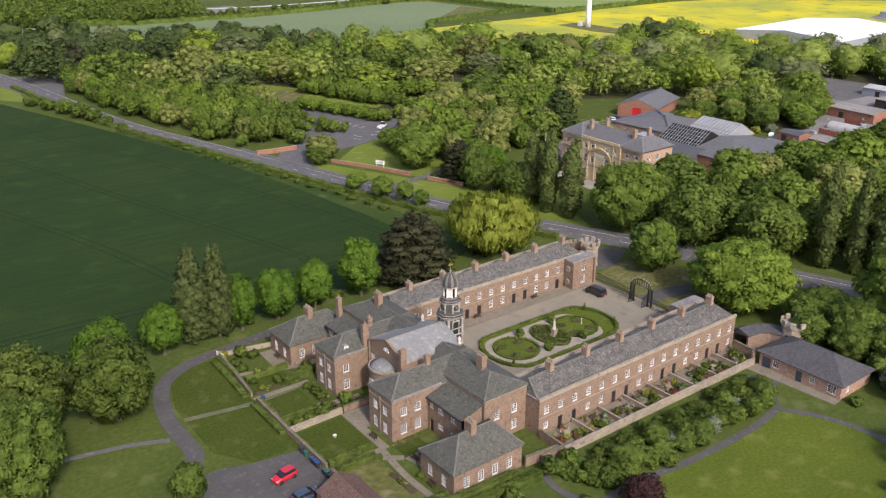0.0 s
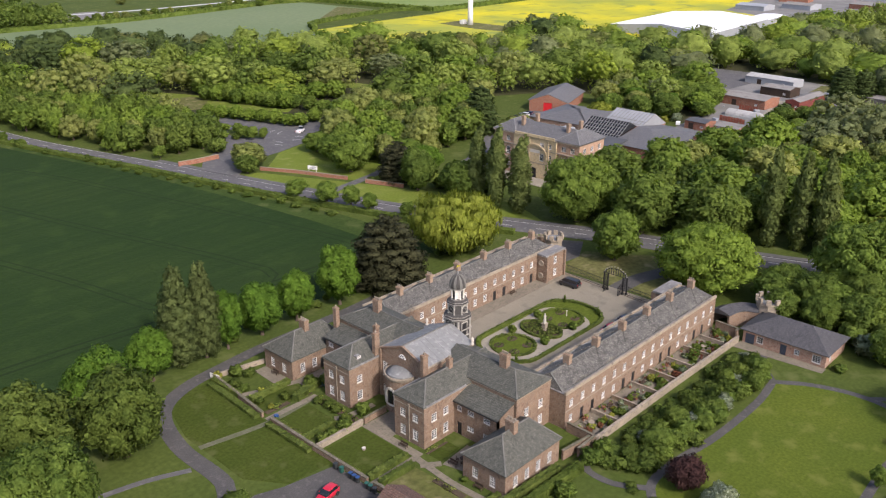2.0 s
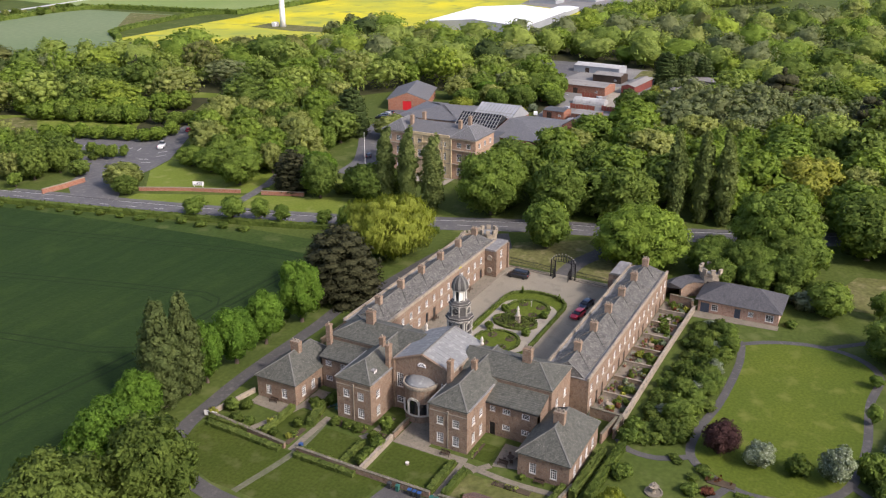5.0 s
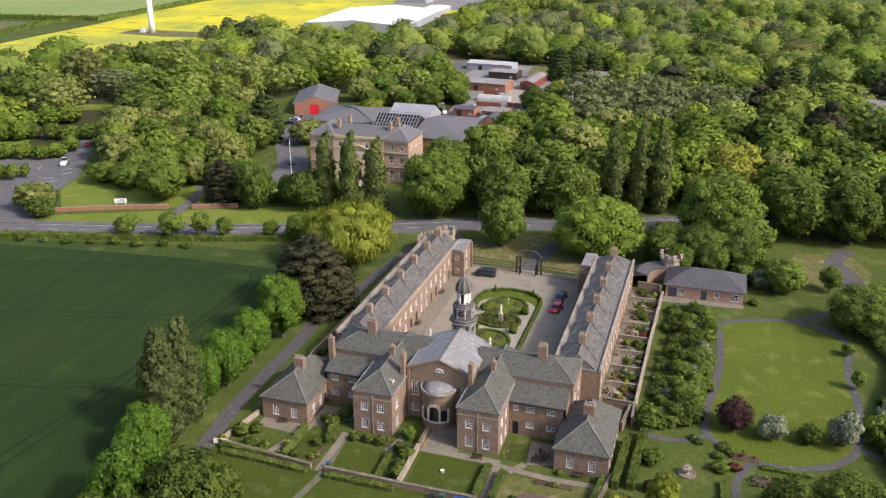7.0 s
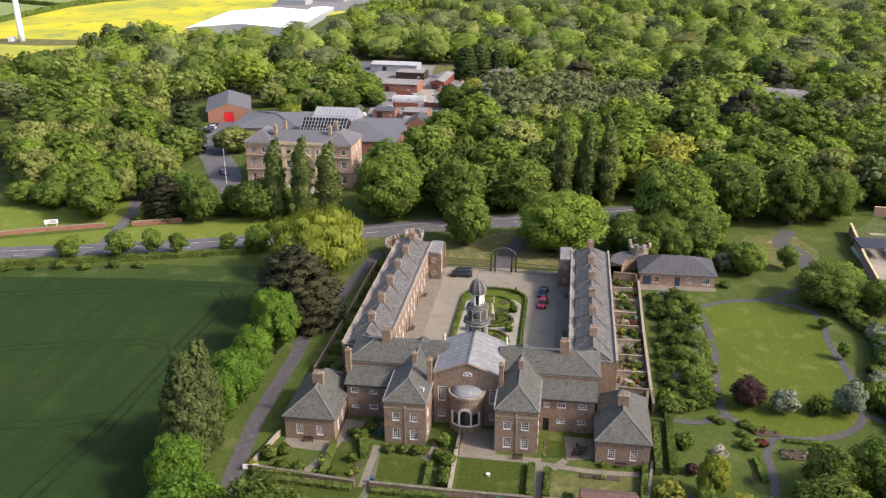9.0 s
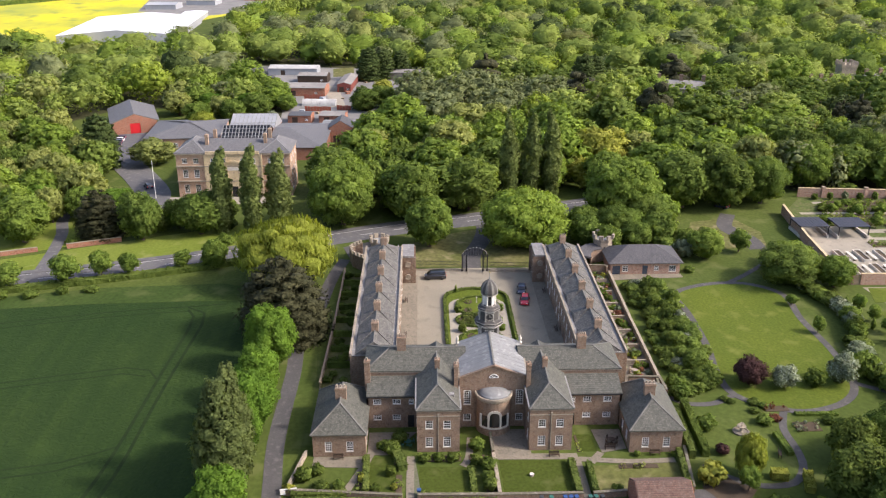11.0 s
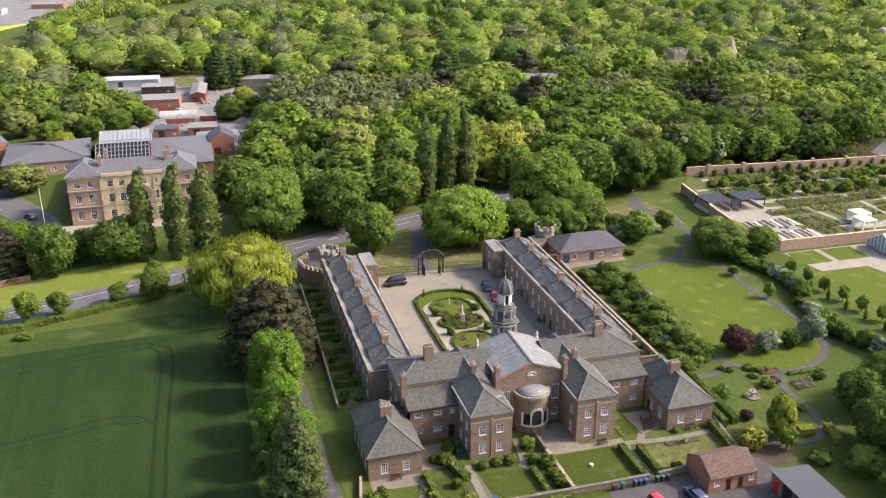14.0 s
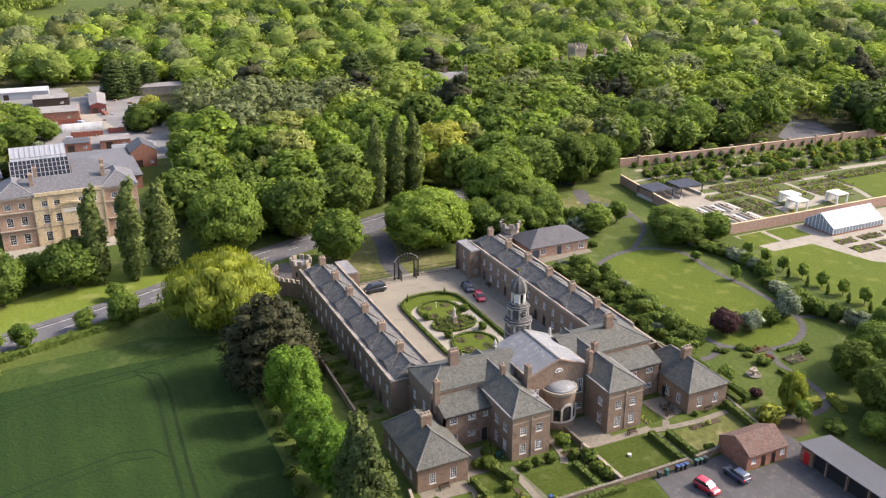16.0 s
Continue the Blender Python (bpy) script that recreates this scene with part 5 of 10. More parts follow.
def chapel():
    ob = thing("chapel", "brick chapel with gabled lead roof and apse", "chapel", 13.0, 0.2)
    w, x0, x1 = 5.3, -5.2, 6.7
    bm = bmesh.new()
    wall_run(bm, (x0, w), (x0, -w), -0.3, 9.1, [(0.5, 1.7, 4.2, 6.8), (8.9, 10.1, 4.2, 6.8), (0.5, 1.7, 1.2, 2.4), (8.9, 10.1, 1.2, 2.4)])
    g = [bm.verts.new((x, y, z)) for x in (x0, x0 + 0.4) for y, z in ((w, 9.1), (-w, 9.1), (0, 11.15))]
    for f in ((0, 1, 2), (5, 4, 3), (0, 2, 5, 3), (2, 1, 4, 5), (1, 0, 3, 4)):
        bm.faces.new([g[i] for i in f])
    part("gable_wall", bm, BRICK, ob)
    for u in (1.1, 9.5):
        window(ob, (x0, w), (x0, -w), u - 0.6, u + 0.6, 4.2, 6.8, True, 3, 6)
        window(ob, (x0, w), (x0, -w), u - 0.6, u + 0.6, 1.2, 2.4)
    for s in (-1, 1):
        part("wall", boxes((x0 - 0.25, x1, s * w - 0.2, s * w + 0.2, -0.3, 9.1)), BRICK, ob)
        part("coping", boxes((x0 - 0.1, x1, s * (w + 0.1) - 0.25, s * (w + 0.1) + 0.25, 9.0, 9.22)), STONE, ob)
    part("end_wall", boxes((x1 - 0.4, x1, -w, w, -0.3, 9.1)), BRICK, ob)
    part("roof", hip_roof(x0 + 0.1, x1, -w, w, 9.28, 2.1, "x", 0.0, 0.0, 0.05), LEAD, ob, "pale lead sheet roof")
    bm = bmesh.new()
    for i in range(1, 10):
        x = x0 + 0.1 + i * 1.2
        for s in (-1, 1):
            m = Matrix.Translation((x, 0, 11.38)) @ Matrix.Rotation(s * math.atan2(2.1, w + 0.05), 4, "X")
            box(bm, -0.04, 0.04, -5.72 if s > 0 else 0.0, 0.0 if s > 0 else 5.72, 0.0, 0.025, m)
    part("roll_joint", bm, LEAD, ob, "raised rolls of the lead roof")
    part("ridge_cap", boxes((x0 + 0.1, x1, -0.14, 0.14, 11.36, 11.47)), RIDGE, ob, "pale lead ridge roll")
    for s in (-1, 1):
        m = Matrix.Translation((x0 - 0.08, 0, 11.2)) @ Matrix.Rotation(-s * math.atan2(2.1, w), 4, "X")
        bm = bmesh.new()
        box(bm, -0.12, 0.32, min(0, s * 5.8), max(0, s * 5.8), 0.0, 0.2, m)
        part("gable_coping", bm, BRICK, ob, "brick-edged gable coping")
    bm = bmesh.new()
    fan = [(0.72 * math.cos(math.pi * k / 10), 9.05 + 0.66 * math.sin(math.pi * k / 10)) for k in range(11)]
    for x in (x0 - 0.05, x0 + 0.05):
        bm.faces.new([bm.verts.new((x, y, z)) for y, z in fan])
    part("lunette", bm, PANE, ob, "dark half-round window")
    for k in range(5):
        r = math.pi * k / 4
        bm = bmesh.new()
        box(bm, -0.04, 0.04, 0.0, 0.72, -0.035, 0.035, Matrix.Translation((x0 - 0.07, 0, 9.08)) @ Matrix.Rotation(r, 4, "X"))
        part("glazing_bar", bm, WHITE, ob, "white glazing bar")
    for k in range(10):
        (ya, za), (yb, zb) = fan[k], fan[k + 1]
        bm = bmesh.new()
        box(bm, -0.05, 0.05, 0.0, 0.23, -0.05, 0.05, Matrix.Translation((x0 - 0.07, ya, za)) @ Matrix.Rotation(math.atan2(zb - za, yb - ya), 4, "X"))
        part("arch_stone", bm, WHITE, ob, "white half-round rim")
    # apse
    bm = lathe(bmesh.new(), [(2.75, -0.3), (2.75, 6.6)], 28, x0 - 0.2, 0)
    part("apse_wall", bm, BRICK, ob)
    part("apse_cornice", lathe(bmesh.new(), [(2.8, 6.0), (2.95, 6.15), (3.05, 6.5), (3.0, 6.75)], 28, x0 - 0.2, 0), STONE, ob, "pale stone cornice ring")
    part("apse_roof", lathe(bmesh.new(), [(2.75, 6.75), (2.25, 6.8), (2.15, 6.98), (1.6, 7.2), (0.9, 7.34), (0.2, 7.4)], 28, x0 - 0.2, 0), LEAD, ob, "domed lead roof", True)
    for k, (a0, a1, h) in enumerate(((-0.80, -0.40, 3.6), (-0.28, 0.28, 4.35), (0.40, 0.80, 3.6))):
        bm = bmesh.new()
        for i in range(4):
            p, q = (math.pi + a0 + (a1 - a0) * i / 4, math.pi + a0 + (a1 - a0) * (i + 1) / 4)
            prism(bm, [(x0 - 0.2 + 2.79 * math.cos(p), 2.79 * math.sin(p)), (x0 - 0.2 + 2.79 * math.cos(q), 2.79 * math.sin(q)),
                       (x0 - 0.2 + 2.6 * math.cos(q), 2.6 * math.sin(q)), (x0 - 0.2 + 2.6 * math.cos(p), 2.6 * math.sin(p))], 1.7, h)
        bmesh.ops.remove_doubles(bm, verts=bm.verts[:], dist=0.001)
        part("window_light", bm, PANE, ob, "dark curved window light")
    bm = bmesh.new()
    for a in (-0.86, -0.34, 0.34, 0.86):
        m = Matrix.Translation((x0 - 0.2 + 2.84 * math.cos(math.pi + a), 2.84 * math.sin(math.pi + a), 0)) @ Matrix.Rotation(a, 4, "Z")
        box(bm, -0.14, 0.1, -0.13, 0.13, 1.5, 3.75 if abs(a) > 0.5 else 3.75, m)
    for i in range(9):
        a = math.pi * i / 8
        y, z = 0.95 * math.cos(a), 3.7 + 0.85 * math.sin(a)
        m = Matrix.Translation((x0 - 0.2 - 2.86 * math.cos(y / 2.85), -y, z)) @ Matrix.Rotation(-a, 4, "X")
        box(bm, -0.1, 0.1, -0.2, 0.2, -0.14, 0.14, m)
    for i in range(10):
        p = math.pi - 0.95 + 1.9 * i / 10
        q = math.pi - 0.95 + 1.9 * (i + 1) / 10
        prism(bm, [(x0 - 0.2 + r * math.cos(e), r * math.sin(e)) for r, e in ((2.93, p), (2.93, q), (2.7, q), (2.7, p))], 1.35, 1.55)
    part("window_surround", bm, PALESTONE, ob, "pale stone three-light surround")
    for s in (-1, 1):
        part("urn", lathe(bmesh.new(), [(0.3, 9.2), (0.3, 9.45), (0.12, 9.55), (0.28, 9.9), (0.24, 10.25), (0.05, 10.65)], 10, x1 - 0.4, s * (w + 0.1)), PALESTONE, ob, "pale stone urn on the roof corner", True)
    return ob


def clock_tower():
    ob = thing("clock_tower", "ornate cream and dark clock tower with domed lantern", "tower", 21.35, 0.1)
    dark = surface("dark_tower_boards", (0.06, 0.058, 0.055), (0.09, 0.085, 0.08), 0.8, 0.6, 3.0, 0.6, 0.6)
    part("base", boxes((-1.6, 1.6, -1.6, 1.6, -0.3, 12.0)), dark, ob, "square dark boarded base")

    def tier(z, r, h, n=8, name="cornice"):
        c = part(name, lathe(bmesh.new(), [(r * 0.86, z), (r * 0.97, z + h * 0.4), (r, z + h * 0.5), (r, z + h * 0.85)], n, turn=math.pi / n), TOWERPAINT, ob)
        part("skirt", lathe(bmesh.new(), [(r * 0.99, z + h * 0.85), (r * 0.7, z + h * 1.1)], n, turn=math.pi / n), dark, c, "dark weathered lead")
    for k in range(4):
        m = Matrix.Rotation(k * math.pi / 2, 4, "Z")
        for y in (-1.5, 1.5):
            part("corner_pilaster", boxes_of([(1.56, 1.68, y - 0.17, y + 0.17, 6.5, 12.0)], m), TOWERPAINT, ob, "weathered cream corner pilaster")
        part("louvre_panel", boxes_of([(1.6, 1.64, -0.6, 0.6, 9.0, 11.2)], m), BLACK, ob, "dark louvred panel")
        for e in (-0.68, 0.68):
            part("panel_frame", boxes_of([(1.6, 1.69, e - 0.08, e + 0.08, 8.9, 11.3)], m), TOWERPAINT, ob)
        part("panel_frame", boxes_of([(1.6, 1.7, -0.8, 0.8, 11.3, 11.48)], m), TOWERPAINT, ob)
        for z in (9.9, 8.7):
            part("string_course", boxes_of([(1.58, 1.78, -1.78, 1.78, z, z + 0.14)], m), TOWERPAINT, ob)
    tier(11.75, 2.25, 0.35)
    tier(12.15, 2.6, 0.34)
    tier(12.55, 2.4, 0.3)
    part("lower_roof", lathe(bmesh.new(), [(2.35, 12.82), (1.75, 13.15)], 8, turn=math.pi / 8), dark, ob, "dark sloping skirt")
    part("clock_stage", lathe(bmesh.new(), [(1.72, 13.05), (1.72, 14.8)], 8, turn=math.pi / 8), dark, ob, "dark clock stage")
    for k in range(4):
        m = Matrix.Rotation(k * math.pi / 2, 4, "Z") @ Matrix.Translation((1.6, 0, 13.95)) @ Matrix.Rotation(math.pi / 2, 4, "Y")
        bm = lathe(bmesh.new(), [(0.62, 0), (0.62, 0.09), (0.55, 0.12)], 20)
        bmesh.ops.transform(bm, matrix=m, verts=bm.verts[:])
        c = part("clock_face", bm, BLACK, ob, "black clock face")
        bm = lathe(bmesh.new(), [(0.62, 0.06), (0.62, 0.13), (0.74, 0.13), (0.74, 0.02)], 20)
        bmesh.ops.transform(bm, matrix=m, verts=bm.verts[:])
        part("clock_rim", bm, TOWERPAINT, c, "cream clock rim")
        bm = boxes((-0.04, 0.04, -0.02, 0.45, 0.12, 0.15), (-0.32, 0.02, -0.03, 0.03, 0.12, 0.15))
        for i in range(12):
            box(bm, 0.43, 0.53, -0.025, 0.025, 0.12, 0.14, Matrix.Rotation(i * math.pi / 6, 4, "Z"))
        bmesh.ops.transform(bm, matrix=m, verts=bm.verts[:])
        part("dial_marks", bm, TOWERPAINT, c, "gilt dial marks")
        m = Matrix.Rotation(k * math.pi / 2 + math.pi / 4, 4, "Z")
        part("side_panel", boxes_of([(1.55, 1.66, -0.42, 0.42, 13.35, 14.55)], m), dark, ob, "dark boarded panel")
    for i in range(8):
        a = math.pi / 8 + i * math.pi / 4
        part("post", lathe(bmesh.new(), [(0.2, 13.0), (0.14, 13.25), (0.14, 14.5), (0.22, 14.85)], 6, 1.74 * math.cos(a), 1.74 * math.sin(a)), TOWERPAINT, ob)
    tier(14.75, 2.05, 0.34)
    tier(15.1, 1.85, 0.26)
    part("upper_roof", lathe(bmesh.new(), [(1.8, 15.34), (1.3, 15.6)], 8, turn=math.pi / 8), dark, ob, "dark sloping skirt")
    tier(15.5, 1.45, 0.3)
    part("lantern_core", lathe(bmesh.new(), [(0.85, 15.8), (0.85, 17.6)], 8, turn=math.pi / 8), PANE, ob, "dark glazed lantern")
    for i in range(8):
        a = math.pi / 8 + i * math.pi / 4
        part("lantern_post", lathe(bmesh.new(), [(0.2, 15.75), (0.15, 15.95), (0.15, 17.2), (0.24, 17.6)], 6, 1.08 * math.cos(a), 1.08 * math.sin(a)), LANTERN, ob, "white lantern column")
        if i % 2 == 0:
            part("lantern_panel", boxes_of([(0.86, 0.98, -0.4, 0.4, 15.8, 17.5)], Matrix.Rotation(a + math.pi / 8, 4, "Z")), LANTERN, ob, "white panel between the columns")
    tier(17.5, 1.5, 0.34)
    prof = [(1.4, 17.8), (1.44, 18.15), (1.36, 18.75), (1.1, 19.4), (0.68, 19.9), (0.22, 20.15)]
    part("dome", lathe(bmesh.new(), prof, 24), dark, ob, "dark ribbed dome", True)
    for i in range(8):
        a = i * math.pi / 4 + math.pi / 8
        bm = bmesh.new()
        for (r0, z0), (r1, z1) in zip(prof, prof[1:]):
            m = Matrix.Rotation(a, 4, "Z")
            vs = []
            for r, z in ((r0, z0), (r1, z1)):
                for y in (-0.24, 0.24):
                    for e in (-0.05, 0.06):
                        vs.append(bm.verts.new(m @ Vector((r + e, y * (r / 1.44), z))))
            for f in ((1, 3, 7, 5), (0, 1, 5, 4), (3, 2, 6, 7)):
                bm.faces.new([vs[i2] for i2 in f])
        part("dome_rib", bm, RIDGE, ob, "pale lead rib")
    part("finial", lathe(bmesh.new(), [(0.2, 20.1), (0.09, 20.3), (0.19, 20.5), (0.04, 20.7), (0.03, 21.9)], 8), LEAD, ob)
    part("weathervane", boxes((-0.5, 0.4, -0.02, 0.02, 21.5, 21.6), (0.2, 0.5, -0.02, 0.02, 21.42, 21.7), (-0.25, 0.05, -0.02, 0.02, 21.6, 21.85)), FLOWER_YELLOW, ob, "small gilded weathervane")
    return ob


for s in (1, -1):
    lodge(s)
    wing(s)
    link(s)
    cross_range(s)
    long_range(s)
chapel()
clock_tower()


def brick_house(name, label, x, y, rz, w, d, eave, rise, roof_mat, wall_mat, along="x", hips=(1.0, 1.0), windows=(), doors=(), over=0.35, category="house", door_mat=None):
    """A plain rectangular building: windows and doors by wall (0: -y, 1: +x, 2: +y, 3: -x)."""
    ob = thing(name, label, category, x, y, 0, rz)
    c = [(-w / 2, -d / 2), (w / 2, -d / 2), (w / 2, d / 2), (-w / 2, d / 2)]
    for i in range(4):
        a, b, k = Vector(c[i]), Vector(c[(i + 1) % 4]), 0.31 * (i % 2)
        e = (b - a).normalized() * k
        facade(ob, wall_mat, tuple(a + e), tuple(b - e), eave, [(q[1] - k, *q[2:]) for q in windows if q[0] == i], [(q[1] - k, *q[2:]) for q in doors if q[0] == i], door_mat=door_mat, thick=0.3)
    ins = [over + 0.12 if h == 0.0 else 0.0 for h in hips]
    xr = (-w / 2 + ins[0], w / 2 - ins[1]) if along == "x" else (-w / 2, w / 2)
    yr = (-d / 2 + ins[0], d / 2 - ins[1]) if along == "y" else (-d / 2, d / 2)
    part("roof", hip_roof(*xr, *yr, eave + 0.14, rise, along, hips[0], hips[1], over), roof_mat, ob)
    for s, h in ((-1, hips[0]), (1, hips[1])):
        if h == 0.0:
            bm = bmesh.new()
            half = (d if along == "x" else w) / 2
            top = eave + 0.2 + rise * half / (half + over)
            if along == "x":
                g = [bm.verts.new((s * (w / 2 - e), yy, zz)) for e in (0.0, 0.3) for yy, zz in ((-d / 2, eave), (d / 2, eave), (0, top))]
            else:
                g = [bm.verts.new((xx, s * (d / 2 - e), zz)) for e in (0.0, 0.3) for xx, zz in ((-w / 2, eave), (w / 2, eave), (0, top))]
            for f in ((0, 1, 2), (5, 4, 3), (0, 2, 5, 3), (2, 1, 4, 5), (1, 0, 3, 4)):
                bm.faces.new([g[i] for i in f])
            bmesh.ops.recalc_face_normals(bm, faces=bm.faces[:])
            part("gable", bm, wall_mat, ob)
    return ob


# annex by the lawn
PINKBRICK = courses("pale_red_brick", (0.418, 0.237, 0.163), (0.351, 0.196, 0.137), (0.380, 0.330, 0.273), 0.225, 0.075, 0.012, 0.9, (0.342, 0.227, 0.168), 0.4)
annex = brick_house("annex_house", "single-storey red brick annex with dark hipped roof", 74.3, -39.5, 0, 9.6, 16.0, 2.75, 2.6, NEWSLATE, PINKBRICK, "y", (1.0, 1.0),
                    [(3, 3.4, 0.7, 1.3, 1.4), (3, 10.6, 0.9, 1.0, 1.1), (3, 14.3, 0.6, 1.6, 1.5), (0, 2.2, 0.9, 1.0, 1.1)], [(3, 1.4, 1.8, 2.1), (3, 8.0, 1.2, 2.1)], 0.6, door_mat=CAR_GREY)
tagged(annex, category="house")

# shed and garages by the parking yard
shed = brick_house("brick_shed", "small brick shed with brown pantile roof", -13.2, -21.9, 0, 6.2, 8.0, 2.4, 1.9, TILE, REDBRICK, "y", (0.0, 0.0),
                   [(3, 1.3, 1.0, 0.9, 0.9), (3, 7.0, 1.0, 0.9, 0.9)], [(3, 3.2, 0.9, 1.95), (3, 5.2, 0.9, 1.95)], 0.25, "shed", DARKWOOD)


def garage_row():
    ob = thing("garage_row", "row of brick garages with black doors and grey roof", "garage", -25.5, -30.4)
    w, d = 16.0, 6.0
    part("back_wall", boxes((-w / 2, w / 2, -d / 2, -d / 2 + 0.25, -0.2, 2.3)), BRICK, ob)
    for k, x in enumerate((-w / 2, -w / 2 + 3.7, -w / 2 + 7.4, -w / 2 + 11.1, w / 2 - 2.3, w / 2 - 0.25)):
        part("pier", boxes((x, x + 0.25, -d / 2 + 0.25, d / 2, -0.2, 2.5)), BRICK, ob)
    for x in (-w / 2 + 0.25, -w / 2 + 3.95, -w / 2 + 7.65, -w / 2 + 11.35):
        part("garage_door", boxes((x + 0.03, min(x + 3.42, w / 2 - 2.35), d / 2 - 0.5, d / 2 - 0.42, -0.05, 2.45)), BLACK, ob, "black painted garage door")
    part("store_front", boxes((w / 2 - 2.05, w / 2 - 0.25, d / 2 - 0.25, d / 2 - 0.01, -0.2, 2.5)), REDBRICK, ob)
    part("store_door", boxes((w / 2 - 1.7, w / 2 - 0.7, d / 2 - 0.03, d / 2 + 0.03, 0.0, 2.0)), REDDOOR, ob, "red painted door")
    bm = bmesh.new()
    vs = [bm.verts.new((x, y, z + (0.5 if y > 0 else 0.0))) for z in (2.42, 2.57) for x, y in ((-w / 2 - 0.3, -d / 2 - 0.3), (w / 2 + 0.3, -d / 2 - 0.3), (w / 2 + 0.3, d / 2 + 0.4), (-w / 2 - 0.3, d / 2 + 0.4))]
    for q in ((3, 2, 1, 0), (4, 5, 6, 7), (0, 1, 5, 4), (1, 2, 6, 5), (2, 3, 7, 6), (3, 0, 4, 7)):
        bm.faces.new([vs[i] for i in q])
    part("roof", bm, GREYFELT, ob)


garage_row()

# the museum house
BUFF = courses("buff_brick", (0.52, 0.32, 0.21), (0.42, 0.25, 0.165), (0.36, 0.29, 0.22), 0.225, 0.075, 0.012, 0.9, (0.34, 0.25, 0.17), 0.6)
WARMSTONE = surface("ochre_sandstone", (0.62, 0.50, 0.31), (0.54, 0.42, 0.25), 0.9, 0.5, 3.0, 0.6, 0.5, third=(0.26, 0.21, 0.15))


def museum():
    ob = thing("mansion", "three-storey brick and sandstone mansion with slate roofs", "house", 135.5, 65.2, 0, 0)
    w, d, h = 13.0, 32.4, 12.9
    fw = [(u, v, 1.5, hh) for u in (2.4, 5.6, 10.6, 21.8, 26.8, 30.0) for v, hh in ((1.2, 2.5), (5.8, 2.3), (10.0, 1.5))] + [(13.4, 5.8, 1.5, 2.2), (19.0, 5.8, 1.5, 2.2), (13.4, 10.0, 1.5, 1.4), (19.0, 10.0, 1.5, 1.4)]
    sw = [(u, v, 1.4, hh) for u in (2.4, 6.3, 10.2) for v, hh in ((1.2, 2.4), (5.8, 2.2), (10.0, 1.5))]
    facade(ob, BUFF, (-w / 2, d / 2), (-w / 2, d / 2 - 8.0), h, [q for q in fw if q[0] < 8])
    facade(ob, BUFF, (-w / 2, -d / 2 + 8.0), (-w / 2, -d / 2), h, [(q[0] - 24.4, *q[1:]) for q in fw if q[0] > 24.4])
    facade(ob, WARMSTONE, (-w / 2 - 0.4, d / 2 - 8.0), (-w / 2 - 0.4, -d / 2 + 8.0), h, [(q[0] - 8.0, *q[1:]) for q in fw if 8 < q[0] < 24.4], [(8.2, 1.8, 3.2)], name="stone_front")
    facade(ob, BUFF, (-w / 2 + 0.36, -d / 2), (w / 2, -d / 2), h, sw)
    facade(ob, REDBRICK, (w / 2, -d / 2 + 0.36), (w / 2, d / 2), h)
    facade(ob, BUFF, (w / 2 - 0.36, d / 2), (-w / 2 + 0.36, d / 2), h, sw)
    for z in (4.7, 9.1, 12.6):
        part("string_course", boxes((-w / 2 - 0.55, w / 2 + 0.15, -d / 2 - 0.15, d / 2 + 0.15, z, z + 0.3)) if z > 10 else boxes((-w / 2 - 0.5, -w / 2, -d / 2 - 0.1, d / 2 + 0.1, z, z + 0.25), (-w / 2, w / 2, -d / 2 - 0.1, -d / 2, z, z + 0.25), (-w / 2, w / 2, d / 2, d / 2 + 0.1, z, z + 0.25)), STONE, ob)
    for i in range(13):
        a = math.pi * i / 12
        part("arch_stone", boxes_of([(-w / 2 - 0.75, -w / 2 - 0.4, -0.7, 0.7, -0.25, 0.25)], Matrix.Translation((0, 4.6 * math.cos(a), 7.2 + 3.4 * math.sin(a))) @ Matrix.Rotation(-(a - math.pi / 2) * -1, 4, "X")), WARMSTONE, ob)
    part("roof", hip_roof(-w / 2, w / 2, -d / 2, d / 2, h + 0.14, 2.7, "y", 1.0, 1.0, 0.4), MUSEUMSLATE, ob)
    for e in (-1, 1):
        ya, yb = sorted((e * (d / 2), e * (d / 2 - 8.4)))
        part("wing_roof", hip_roof(-w / 2, w / 2, ya, yb, h + 0.145, 2.9, "x", 1.0, 1.0, 0.4), MUSEUMSLATE, ob)
        ridge_caps(ob, -w / 2, w / 2, ya, yb, h + 0.145, 2.9, "x", 1.0, 1.0, 0.4, LEAD)
    part("name_panel", boxes((-w / 2 - 0.52, -w / 2 - 0.38, -2.0, 2.0, 8.0, 8.9)), PALESTONE, ob, "pale carved panel under the arch")
    for y in (-6.4, -3.6, 3.6, 6.4):
        part("pilaster", boxes((-w / 2 - 0.62, -w / 2 - 0.38, y - 1.9, y - 1.5, 0.0, h - 0.3)), WARMSTONE, ob, "sandstone pilaster")
    part("parapet", boxes((-w / 2 - 0.75, -w / 2 - 0.4, -7.6, 7.6, h - 0.1, h + 0.75)), WARMSTONE, ob, "stone parapet over the centre")
    for x, y in ((-2.6, 7.8), (3.0, 6.6), (-1.9, -8.8), (4.0, -9.2)):
        chimney(ob, x, y, h + 0.8, h + 4.6, 1.2, 0.9, 1, material=TANBRICK)


